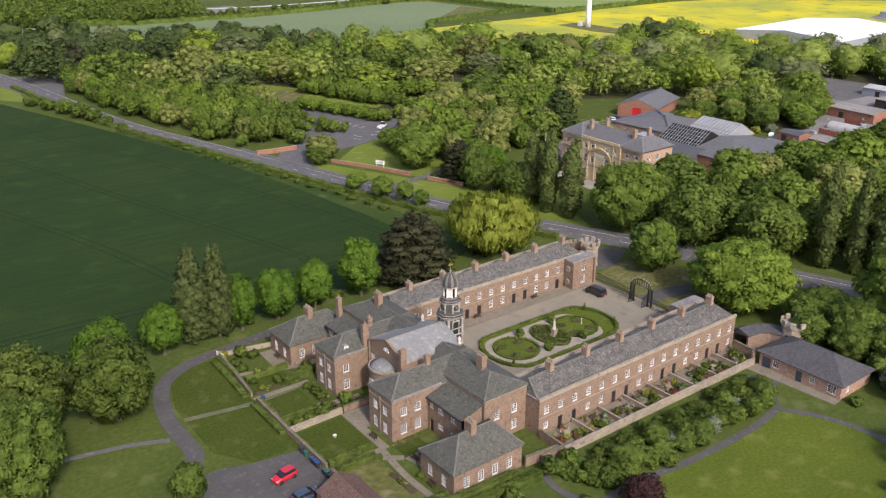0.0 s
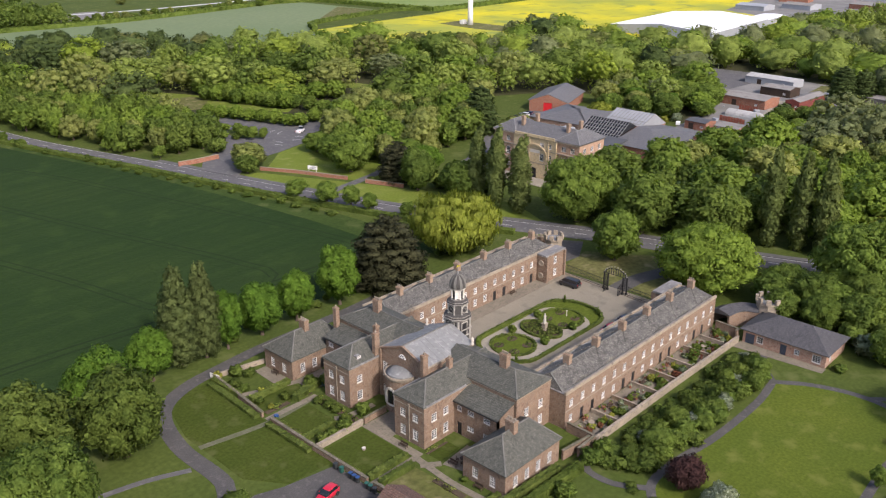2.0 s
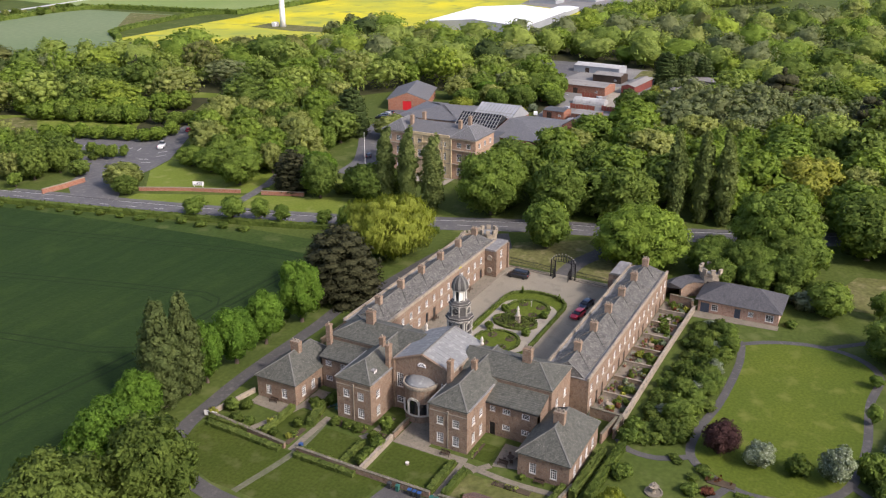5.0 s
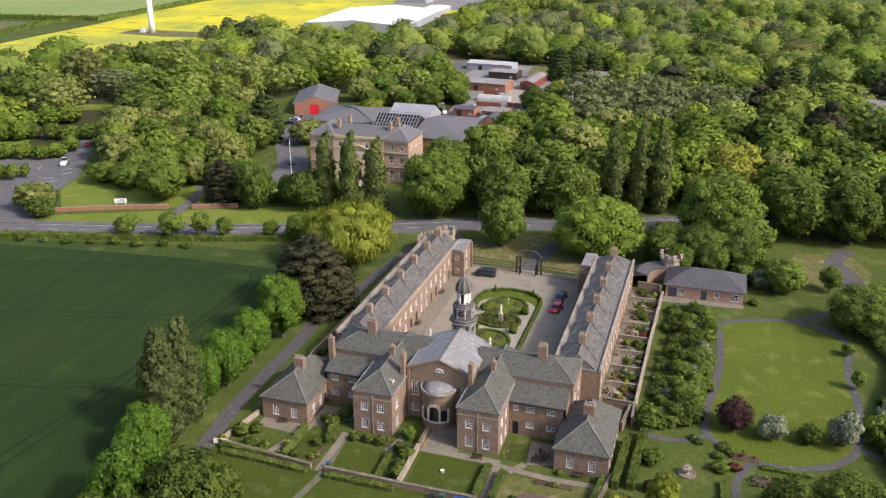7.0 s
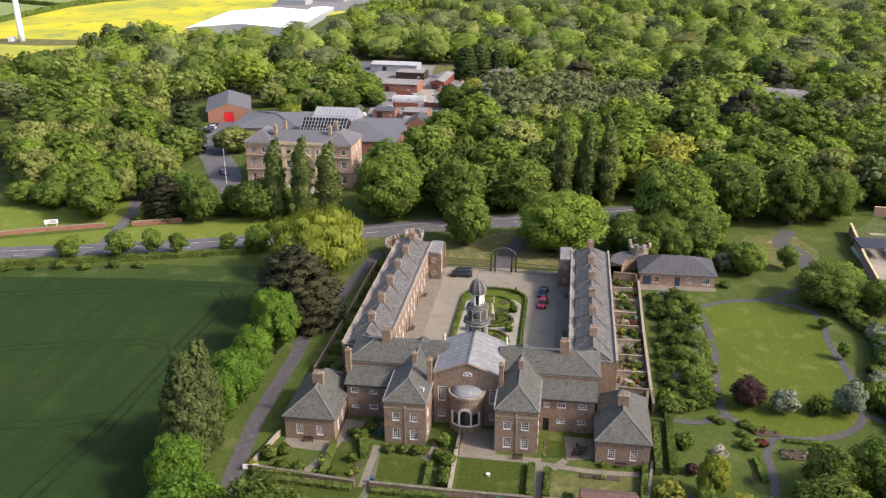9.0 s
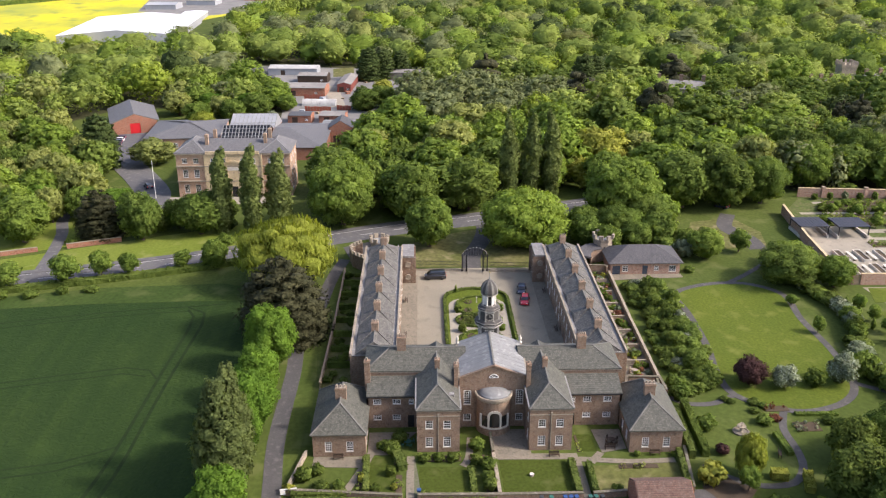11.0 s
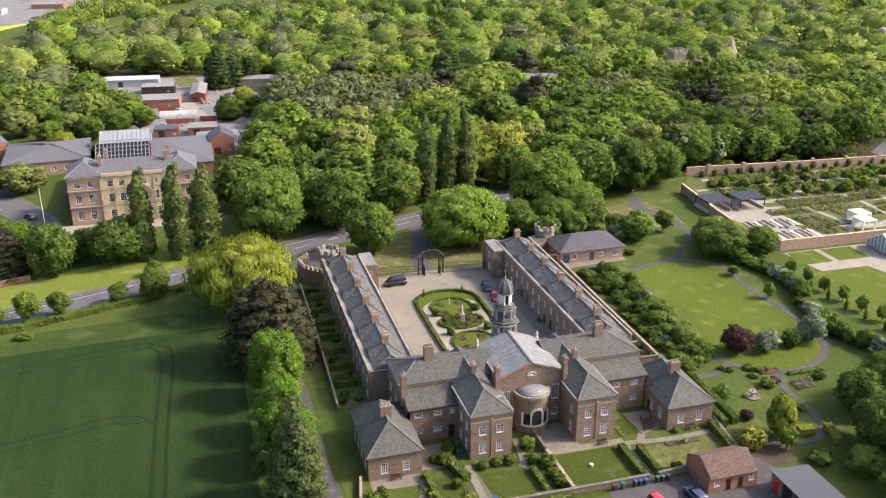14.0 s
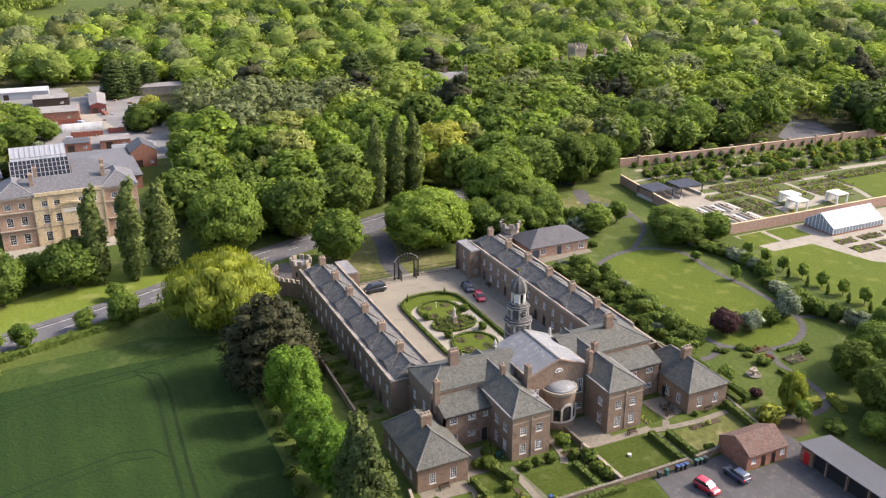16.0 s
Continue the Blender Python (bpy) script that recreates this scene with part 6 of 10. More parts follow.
def atrium():
    """Two pitched glazed court roofs, one behind the other."""
    ob = thing("museum_atrium", "glazed museum court with two pitched roofs", "building", 0, 0)
    y0, y1 = 62.6, 78.4
    part("walls", boxes((171.6, 204.0, y0 + 0.1, y1 - 0.1, -0.2, 4.4)), REDBRICK, ob)
    for k, prof in enumerate(([(171.4, 4.4), (179.1, 9.0), (186.2, 5.6), (186.2, 4.4)], [(186.2, 4.4), (186.2, 5.6), (195.8, 9.1), (204.2, 4.4)])):
        bm = bmesh.new()
        pa = [bm.verts.new((x, y0, z)) for x, z in prof]
        pb = [bm.verts.new((x, y1, z)) for x, z in prof]
        bm.faces.new(pa), bm.faces.new(pb[::-1])
        for i in range(4):
            bm.faces.new((pa[i], pb[i], pb[(i + 1) % 4], pa[(i + 1) % 4]))
        bmesh.ops.recalc_face_normals(bm, faces=bm.faces[:])
        gl = part("glazed_roof", bm, PANE if k == 0 else ATRIUM, ob, "dark barred glass roof" if k == 0 else "pale grey panelled glass roof")
        for (xa, za), (xb, zb) in (((171.4, 4.4), (179.1, 9.0)), ((179.1, 9.0), (186.2, 5.6))) if k == 0 else (((186.2, 5.6), (195.8, 9.1)), ((195.8, 9.1), (204.2, 4.4))):
            ang, length = math.atan2(zb - za, xb - xa), math.hypot(xb - xa, zb - za)
            m = Matrix.Translation((xa, 0, za)) @ Matrix.Rotation(-ang, 4, "Y")
            n = 15 if k == 0 else 12
            for i in range(n):
                yy = y0 + (y1 - y0) * i / (n - 1)
                q = 0.1 if k == 0 else 0.05
                part("glazing_bar", boxes_of([(0.05, length - 0.05, yy - q, yy + q, 0.0, 0.14)], m), GUTTERLEAD, gl)
            for i in range(5 if k == 0 else 3):
                part("glazing_bar", boxes_of([(length * i / 5.0 + 0.02, length * i / 5.0 + 0.14, y0 + 0.02, y1 - 0.02, 0.01, 0.12)], m), GUTTERLEAD, gl)
    part("flat_roof", boxes((142.3, 171.2, 58.0, 84.0, -0.2, 5.2)), GREYFELT, ob, "low flat link roof")
    part("skylight", boxes((160.0, 170.0, 78.8, 83.0, 5.2, 6.2)), ATRIUM, ob, "pale glazed skylight")


ATRIUM = surface("pale_glazed_panels", (0.30, 0.315, 0.325), (0.25, 0.265, 0.275), 0.4, 0.2, 1.0, 0.8, 0.4)
museum()
atrium()
brick_house("museum_hall", "low museum hall with slate roof behind the mansion", 193.5, 94.5, 4, 27, 25, 4.2, 2.6, MUSEUMSLATE, PINKBRICK, "y", (1.0, 1.0), [(3, 3.0 + 3.8 * k, 1.2, 1.6, 1.6) for k in range(6)])
brick_house("museum_hall", "low museum hall with slate roof behind the mansion", 184, 53.0, 0, 34, 18.6, 4.2, 2.6, MUSEUMSLATE, REDBRICK, "y", (0.8, 0.0))
brick_house("red_door_hall", "brick hall with slate gable roof and red doors", 217.3, 121.1, 20, 27, 15.6, 4.2, 3.0, MUSEUMSLATE, REDBRICK, "x", (0.0, 0.0), (), [(3, 7.8, 3.6, 3.8)], 0.9, "building", REDDOOR)

# ---- trees that stand out ----
tree("broad_d", -44.5, 24.6, 16.8, 8.0)
# dark-leaved kind: its colour stands in for cloud shade in this corner
tree("broad_e", -49.4, 7.8, 17.3, 7.9)
tree("small", 65.9, 103.1, 5.8, 3.8)
tree("small", 67.0, 90.9, 7.3, 3.9)
tree("small", 70.1, 84.1, 7.0, 3.0)
tree("small", 71.6, 78.2, 5.7, 2.8)
tree("small", 75.4, 67.1, 4.9, 2.3)
tree("broad_c", 75.7, 59.6, 7.2, 3.5)
tree("broad_b", 116.3, -61.0, 15.7, 8.7)
tree("broad_d", 115.6, -71.8, 17.1, 8.7)
tree("broad_e", 119.1, -84.2, 14.3, 8.1)
tree("olive", 163.2, 97.9, 8.7, 7.9)
tree("olive", 183.4, 10.4, 8.8, 8.8)
tree("gold", 177.7, 16.8, 7.3, 6.8)
tree("olive", 75.7, 139.9, 8.1, 6.3)
tree("broad_c", 78.9, -56.1, 7.6, 4.8)
tree("small", 82.5, -65.6, 6.0, 2.8)
for x, y, k, h, rad in ((82.5, -33.0, "broad_b", 7.5, 4.2), (84.5, -40.5, "broad_e", 8.0, 4.6), (83.5, -47.5, "bush_dark", 4.2, 3.2), (80.5, -51.5, "bush_grey", 4.6, 3.2), (84.5, -53.5, "broad_e", 5.6, 3.6), (88.5, -47.0, "broad_b", 9.0, 5.0), (91.0, -37.0, "broad_e", 10.0, 5.4), (88.0, -29.0, "broad_b", 8.0, 4.6), (93.5, -29.5, "broad_e", 9.0, 5.0), (94.5, -46.0, "broad_e", 11.0, 5.6)):
    tree(k, x, y, h, rad)
tree("broad_e", 63.7, -70.1, 9.5, 7.9)
tree("broad_c", 61.3, -79.7, 7.4, 4.4)
tree("small", -10.0, -35.6, 4.4, 1.7, "small yellow-green tree over the bare bed")
tree("broad_d", -14.0, -50.0, 10.5, 6.0)
tree("blossom", 18.8, -52.1, 4.4, 2.7)
tree("bush", 19.3, -57.6, 3.2, 2.0)
tree("blossom", 20.0, -62.9, 6.1, 2.7)
tree("bush_dark", 22.6, -67.5, 5.4, 2.4)
tree("small", 52.1, -66.6, 2.6, 1.4)
tree("small", 39.3, -66.7, 3.8, 1.3)
tree("broad_d", -3.8, -53.4, 8.6, 4.3)
tree("broad_e", -3.0, -61.0, 10.0, 5.4)
tree("bush_dark", 15.4, -32.6, 2.9, 1.9, "clipped dark green round bush by the garden wall")
tree("bush_dark", 19.0, -32.6, 2.8, 1.7, "clipped dark green round bush by the garden wall")
tree("willow", -6.4, -36.8, 7.4, 2.3, "slender weeping tree in light yellow-green leaf")
tree("bush_gold", -7.6, -31.0, 3.5, 2.3)
tree("broad_b", -30.4, -6.4, 6.7, 2.6)
tree("broad_c", 73.0, -74.5, 6.2, 5.4)
tree("grey_poplar", -10.4, 39.8, 20.0, 3.9)
tree("grey_poplar", -5.6, 39.2, 19.5, 3.4)
tree("broad", -0.9, 39.2, 13.0, 3.5)
tree("broad", 7.1, 39.3, 11.8, 4.7)
tree("broad", 15.7, 39.2, 11.5, 4.2)
tree("broad", 26.8, 38.8, 14.0, 5.1)
tree("cedar", 41.0, 38.8, 17.5, 9.2)
tree("willow", 66.0, 42.0, 15.0, 11.8)
tree("broad", -17.1, 38.8, 10.6, 4.4)
tree("broad_d", -31.7, 21.0, 16.0, 6.9)
tree("broad", -29.9, 31.4, 14.2, 5.9)
tree("oak", 88.7, -13.4, 14.3, 11.6)
tree("broad_c", 88.0, 9.7, 13.0, 6.5)
tree("oak_dark", 103.9, -41.4, 18.0, 10.5)
tree("broad_c", 98, -47, 11, 7.5)
tree("broad_c", 91.5, -40.5, 8.5, 5.5)
tree("poplar", 98.5, 62.2, 22.5, 2.7)
tree("poplar", 97.5, 54.6, 23.5, 3.0)
tree("poplar", 99.5, 47.8, 21.5, 3.3)
tree("broad_b", 98.5, 68.3, 11.5, 6.6)
tree("oak_dark", 104.5, 32.3, 18.5, 10.6)
tree("broad_b", 108.0, 14.5, 16.5, 8.5)
tree("broad_b", 115.5, -1.8, 15.5, 8.0)
tree("gold", 146, -43, 16.5, 10.0)
tree("gold", 133, -36, 10.0, 5.5)
tree("poplar", 122.0, -13.2, 25.5, 2.8)
tree("poplar", 123.6, -19.4, 25.5, 2.7)
tree("poplar", 124.4, -25.3, 25.5, 2.9)
tree("broad_c", 93.8, 111.2, 12.5, 7.9)
tree("cedar", 97.0, 93.2, 13.5, 6.5)
tree("broad_b", 94.5, 82.0, 13.0, 5.5)
tree("conifer", 160.0, 113.8, 17.0, 6.0)
tree("purple", 20.1, -46.2, 5.3, 3.3)


# ---- woods ----
HOLES = [
    [(112, 92), (112, 40), (132, 38), (166, 30), (200, 28), (246, 96), (246, 135), (195, 135), (165, 100), (140, 112)],
    [(196, 18), (335, 4), (350, 80), (348, 120), (316, 118), (286, 90), (196, 72)],
    [(60, 84), (98, 84), (108, 112), (104, 160), (122, 215), (96, 222), (84, 190), (56, 162)],
    [(164, 180), (178, 179), (198, 202), (194, 224), (182, 231), (173, 230)],
    [(84, 150), (108, 144), (150, 168), (168, 178), (170, 204), (140, 214), (130, 256), (96, 266), (86, 248), (96, 226)],
    [(10, -78), (125, -84), (128, -98), (120, -330), (0, -330)],
    [(110, -50), (132, -50), (142, -82), (176, -122), (160, -134), (128, -88)],
    [(224, -89), (272, -86), (268, -114), (224, -112)],
    [(252, -166), (276, -166), (276, -182), (252, -182)],
    [(262, -202), (284, -202), (284, -216), (262, -216)],
    [(119, -172), (132, -168), (152, -194), (148, -204), (120, -196)],
    [(412, 234), (540, 244), (540, 148), (420, 146)],
    [(454, -52), (496, -96), (524, -138), (466, -142), (442, -84)],
    [(466, 102), (556, 104), (650, 50), (640, 28), (548, 74), (470, 80)],
    [(282, -322), (350, -320), (352, -346), (282, -348)],
]
KIND_ROW = ("wood_c", "wood_a", "wood_b", "wood_c", "wood_b", "olive", "wood_a")
for i, (x, y, r_) in enumerate(crowded([(112, 20), (111, 34), (130, 38), (150, 36), (190, 30), (196, -60), (160, -98), (134, -88), (124, -55), (117, -20)], 3, [[(110, -4), (110, -32), (131, -34), (131, -8)], [(134, -32), (134, -54), (158, -54), (158, -32)]], (4.5, 8.2))):
    tree(KIND_ROW[(i * 3) % 7], x, y, 6.6 + r_ * 0.9 + (i * 37 % 30) / 10, r_ * 1.05, group="wood by the road")
for i, (x, y, r_) in enumerate(crowded([(57, 182), (66, 170), (84, 168), (88, 186), (90, 225), (80, 262), (66, 312), (46, 332), (39, 296), (43, 250)], 5, (), (3.2, 5.0))):
    tree(KIND_ROW[(i * 3) % 7], x, y, 5.5 + r_ * 0.9 + (i * 37 % 20) / 10, r_ * 1.05, group="trees by the road")
for i, (x, y, r_) in enumerate(crowded([(103, 124), (110, 100), (150, 112), (190, 135), (190, 166), (150, 168), (124, 155), (108, 144)], 9, (), (3.8, 7.0))):
    tree(("olive", "wood_c", "olive", "wood_b", "olive", "wood_c", "wood_a")[(i * 3 + 2) % 7], x, y, 5.5 + r_ * 0.95 + (i * 37 % 20) / 10, r_ * 1.05, group="trees by the museum")
BIG = [(36, 330), (92, 222), (122, 215), (124, 168), (190, 166), (246, 135), (246, 96), (200, 30), (196, -62), (158, -100), (134, -96), (130, -98), (118, -330), (300, -560), (400, -462), (500, -420), (560, -350), (600, -150), (612, -40), (540, 40), (530, 84), (520, 138), (412, 132), (384, 150), (374, 190), (370, 226), (362, 244), (348, 236), (312, 234), (268, 270), (204, 342), (126, 404), (50, 460), (20, 488)]
EDGE = ((133, -103, "oak_dark", 14.5, 8.0), (136, -116, "wood_a", 13.0, 8.0), (131, -126, "wood_b", 12.0, 7.5), (137, -137, "oak_dark", 15.0, 8.5), (130, -148, "wood_a", 12.5, 7.5), (136, -158, "wood_b", 13.0, 8.0), (147, -108, "broad_d", 15.0, 8.5), (149, -126, "broad_e", 15.0, 9.0), (150, -146, "wood_c", 14.0, 8.5), (148, -166, "wood_a", 14.0, 8.5),
        (127, -112, "bush_dark", 3.4, 3.0), (126, -135, "bush", 3.6, 3.2), (124, -156, "bush_dark", 3.4, 3.0), (118, -206, "wood_b", 11.0, 7.0), (127, -212, "wood_a", 13.0, 8.0))
for x, y, kd, h, r_ in EDGE:
    tree(kd, float(x), float(y), h, r_, "large dark green tree behind the garden wall" if h > 5 else "")
# floor colour darkened so the gaps between crowns read as shade
LITTER = surface("shade_dark_leaf_litter", (0.045, 0.05, 0.02), (0.06, 0.058, 0.028), 0.95, 0.1, 1.0, 0.6, 0.5)
sheet("woodland_floor", "leaf litter with the shade under the trees painted in", "ground", BIG, LITTER, 0.02)
sheet("meadow", "mown grass between the car park trees", "lawn", [(100, 262), (114, 274), (124, 252), (142, 200), (132, 193), (112, 224)], SUNGRASS, 0.045)
for i in range(8):
    tree(("wood_b", "wood_c", "wood_b")[i % 3], 122.5 + 1.7 * i + (i % 3) * 0.8, 238 - 5.6 * i, 6.2 + (i * 7 % 5) * 0.5, 3.4 + (i * 3 % 4) * 0.25, group="trees round the car park")
LOOKS = ((LEAF_WOOD, "mixed green"), (LEAF, "fresh bright green"), (LEAF_OLIVE, "pale olive-green"), (LEAF_DARK, "dark green"), (LEAF_SAGE, "grey-green willow"), (LEAF_LIME, "lime-green"), (LEAF_DUN, "brownish late-leafing"), (LEAF_CEDAR, "blackish conifer"), (LEAF_DEEP, "deep green shade-tinted"))
rest = random.Random(5)
GREYWOOD = [(256, 30), (272, -36), (204, -38), (196, 12), (200, 28)]
groups = {}
for p in crowded(BIG, 21, HOLES, (4.2, 11.0)):
    far = math.hypot(p[0] + 100, p[1]) > 400
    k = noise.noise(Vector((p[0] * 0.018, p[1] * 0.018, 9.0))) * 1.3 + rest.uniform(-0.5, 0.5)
    # lighter leaves for the sunlit part, darker ones for the part under cloud
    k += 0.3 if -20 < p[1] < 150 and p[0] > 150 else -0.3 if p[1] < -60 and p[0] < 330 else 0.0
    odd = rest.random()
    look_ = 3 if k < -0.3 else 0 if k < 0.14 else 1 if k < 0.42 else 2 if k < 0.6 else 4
    # this end of the wood takes the darkest leaves: cloud shade put into colour
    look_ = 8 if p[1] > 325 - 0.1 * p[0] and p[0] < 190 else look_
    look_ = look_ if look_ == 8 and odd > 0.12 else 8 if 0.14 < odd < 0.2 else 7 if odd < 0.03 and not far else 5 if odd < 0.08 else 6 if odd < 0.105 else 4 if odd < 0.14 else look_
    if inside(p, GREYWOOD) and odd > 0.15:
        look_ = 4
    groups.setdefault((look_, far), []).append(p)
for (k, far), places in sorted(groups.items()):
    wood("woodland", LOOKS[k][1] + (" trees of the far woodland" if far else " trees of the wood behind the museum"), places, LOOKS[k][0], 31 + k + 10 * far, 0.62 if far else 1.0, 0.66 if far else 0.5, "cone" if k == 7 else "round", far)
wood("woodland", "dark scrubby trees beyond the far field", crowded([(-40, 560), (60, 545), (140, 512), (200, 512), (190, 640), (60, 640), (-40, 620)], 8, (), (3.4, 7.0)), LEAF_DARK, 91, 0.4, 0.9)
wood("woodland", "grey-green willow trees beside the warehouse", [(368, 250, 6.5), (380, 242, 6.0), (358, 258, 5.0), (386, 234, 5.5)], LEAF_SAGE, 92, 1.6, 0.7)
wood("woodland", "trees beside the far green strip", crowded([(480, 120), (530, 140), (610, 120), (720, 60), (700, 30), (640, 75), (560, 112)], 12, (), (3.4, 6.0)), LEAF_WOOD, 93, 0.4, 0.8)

# ---- the far country ----
sheet("rape_field", "bright yellow field of flowering rape", "field", [(296, 376), (256, 288), (330, 215), (470, 195), (720, 90), (760, 250), (604, 376), (560, 388), (442, 385), (414, 380), (330, 378)], RAPE, 0.06)
sheet("pale_field", "pale green field", "field", [(410, 560), (412, 510), (427, 404), (444, 391), (562, 394), (608, 382), (764, 256), (1400, 500), (1100, 1300), (460, 1000)], PALE, 0.07)
sheet("far_field", "grey-green crop field", "field", [(20, 500), (120, 400), (254, 292), (292, 378), (318, 402), (404, 414), (396, 516), (368, 522), (283, 509), (219, 504), (142, 511), (64, 545)], FARCROP, 0.065)
sheet("bare_strip", "bare pale headland strip of the far field", "field", [(322, 408), (402, 420), (396, 470), (360, 440)], ROUGH, 0.09)
sheet("turbine_pad", "bare earth round the wind turbine", "yard", [(376, 338), (396, 338), (398, 262), (380, 258), (372, 300)], ROUGH, 0.09)
sheet("glade", "pale grassy glade among the trees", "clearing", [(454, -52), (496, -96), (524, -138), (466, -142), (442, -84)], PALE, 0.06)
sheet("green_strip", "bright green strip of grass beyond the wood", "field", [(466, 102), (556, 104), (650, 50), (640, 28), (548, 74), (470, 80)], LAWN, 0.06)
brick_house("warehouse", "vast warehouse with white sheet roof", 472.9, 197, 3.5, 92, 70, 4.7, 2.8, ROOFWHITE, STEEL, "x", (0.0, 0.0), category="warehouse")
brick_house("warehouse_wing", "low brick wing with white flat roof", 540, 176, 3.5, 40, 16, 3.4, 0.6, ROOFWHITE, STEEL, "x", (0.0, 0.0), category="warehouse")


def turbine():
    ob = thing("wind_turbine", "white tapered mast of a wind turbine", "wind turbine", 386, 318)
    part("mast", lathe(bmesh.new(), [(2.0, -0.3), (1.8, 8), (1.1, 66)], 20), WHITE, ob, "", True)
    part("nacelle", bevel(boxes((-4, 3, -1.6, 1.6, 66, 69.4)), 0.5), WHITE, ob)
    part("hub", lathe(bmesh.new(), [(0.4, 0), (1.4, 0.8), (1.4, 2.2)], 14), WHITE, ob).matrix_local = pose(-6.2, 0, 67.7, 0, 90, 0)
    for i in range(3):
        bm = bmesh.new()
        prof = [(0, 1.0, 0.5), (6, 1.5, 0.4), (20, 1.0, 0.2), (34, 0.25, 0.06)]
        rings = [[bm.verts.new((y, x, z)) for x, y in ((-w, 0), (0, -t), (w, 0), (0, t))] for z, w, t in prof]
        for a, b in zip(rings, rings[1:]):
            for k in range(4):
                bm.faces.new((a[k], a[(k + 1) % 4], b[(k + 1) % 4], b[k]))
        part("blade", bm, WHITE, ob).matrix_local = pose(-5.2, 0, 67.7, 40 + 120 * i, 0, 0)
    part("cabinet", boxes((-2, 2, 5, 8, -0.2, 2.8)), WHITE, ob)


turbine()

# ---- walls, gate and towers ----


def garden_wall(points, height, thick=0.35, material=None, cope=None, label="old brick garden wall with stone coping", name="garden_wall"):
    ob = thing(name, label, "wall", points[0][0], points[0][1])
    o = Vector((*points[0], 0))
    for k, (a, b) in enumerate(zip(points, points[1:])):
        a, b = Vector((*a, 0)) - o, Vector((*b, 0)) - o
        d = (b - a).normalized()
        n = Vector((-d.y, d.x, 0))

        def strip(z0, z1, w):
            c = [a + n * w / 2, a - n * w / 2, b - n * w / 2, b + n * w / 2]
            return prism(bmesh.new(), [(q.x, q.y) for q in c], z0, z1)
        part("wall", strip(-0.3, height - 0.002 * k, thick), material or BRICK, ob)
        part("coping", strip(height - 0.002 * k, height + 0.1 - 0.003 * k, thick + 0.12), cope or MOSSY, ob)
    return ob


def fence_run(name, label, a, b, height, spacing, bar=0.035, finial=True):
    """An iron railing of bars between two rails."""
    ob = thing(name, label, "railing", a[0], a[1])
    d = Vector((b[0] - a[0], b[1] - a[1], 0))
    n = int(d.length / spacing)
    m = Matrix.Rotation(math.atan2(d.y, d.x), 4, "Z")
    rails = bmesh.new()
    for z in (0.35, height * 0.62, height - 0.25):
        box(rails, 0, d.length, -0.03, 0.03, z, z + 0.06, m)
    part("rail", rails, IRON, ob)
    me = mesh_of("bar", boxes((-bar / 2, bar / 2, -bar / 2, bar / 2, 0.1, height)), IRON)
    for i in range(n + 1):
        p = d * i / n
        shared("bar", me, ob, pose(p.x, p.y, 0))
    part("plinth", boxes_of([(0, d.length, -0.25, 0.25, -0.2, 0.3)], m), STONE, ob)
    return ob


def gateway():
    ob = thing("iron_gateway", "tall ornate black iron gateway with scrolled overthrow", "gate", 72.2, -0.6)
    for s in (-1, 1):
        for e in (1.9, 2.9):
            part("post", boxes((-0.12, 0.12, s * e - 0.12, s * e + 0.12, 0, 4.0), (-0.2, 0.2, s * e - 0.2, s * e + 0.2, 0, 0.5), (-0.2, 0.2, s * e - 0.2, s * e + 0.2, 3.9, 4.05)), IRON, ob)
        bm = bmesh.new()
        for k in range(5):
            y = s * (2.05 + k * 0.18)
            box(bm, -0.03, 0.03, y - 0.02, y + 0.02, 0.2, 3.8)
        for k in range(7):
            box(bm, -0.04, 0.04, s * 1.95, s * 2.85, 0.5 + k * 0.5, 0.55 + k * 0.5)
        part("lattice_panel", bm, IRON, ob)
        # the leaves stand open, folded inwards
        bm = bmesh.new()
        for k in range(11):
            x = -0.15 - k * 0.17
            box(bm, x - 0.02, x + 0.02, s * 1.8 - 0.02, s * 1.8 + 0.02, 0.15, 2.9 - 0.04 * k)
        for z in (0.2, 1.2, 2.4):
            box(bm, -1.9, -0.12, s * 1.8 - 0.03, s * 1.8 + 0.03, z, z + 0.07)
        part("gate_leaf", bm, IRON, ob, "open iron gate leaf")
    bm = bmesh.new()
    for i in range(24):
        a = math.pi * i / 23
        y, z = 2.9 * math.cos(a), 4.0 + 1.5 * math.sin(a) ** 1.3
        box(bm, -0.05, 0.05, -0.16, 0.16, -0.06, 0.06, Matrix.Translation((0, y, z)) @ Matrix.Rotation(math.pi / 2 - a + math.pi / 2, 4, "X"))
    for i in range(9):
        y = -2.4 + i * 0.6
        h = 1.25 * math.sqrt(max(0.05, 1 - (y / 2.9) ** 2))
        lathe(bm, [(0.04, 4.0), (0.12, 4.0 + h * 0.45), (0.04, 4.0 + h * 0.8), (0.12, 4.0 + h + 0.1), (0.02, 4.15 + h + 0.2)], 6, 0, y)
    box(bm, -0.05, 0.05, -2.9, 2.9, 4.0, 4.1)
    part("overthrow", bm, IRON, ob, "scrolled iron overthrow")
    for i in range(12):
        a = math.pi * i / 11
        y, z = 2.75 * math.cos(a), 4.25 + 1.55 * math.sin(a) ** 1.3
        part("rosette", lathe(bmesh.new(), [(0.05, z), (0.14, z + 0.12), (0.04, z + 0.26)], 6, -0.02, y), TOWERPAINT, ob, "pale painted rosette")


gateway()
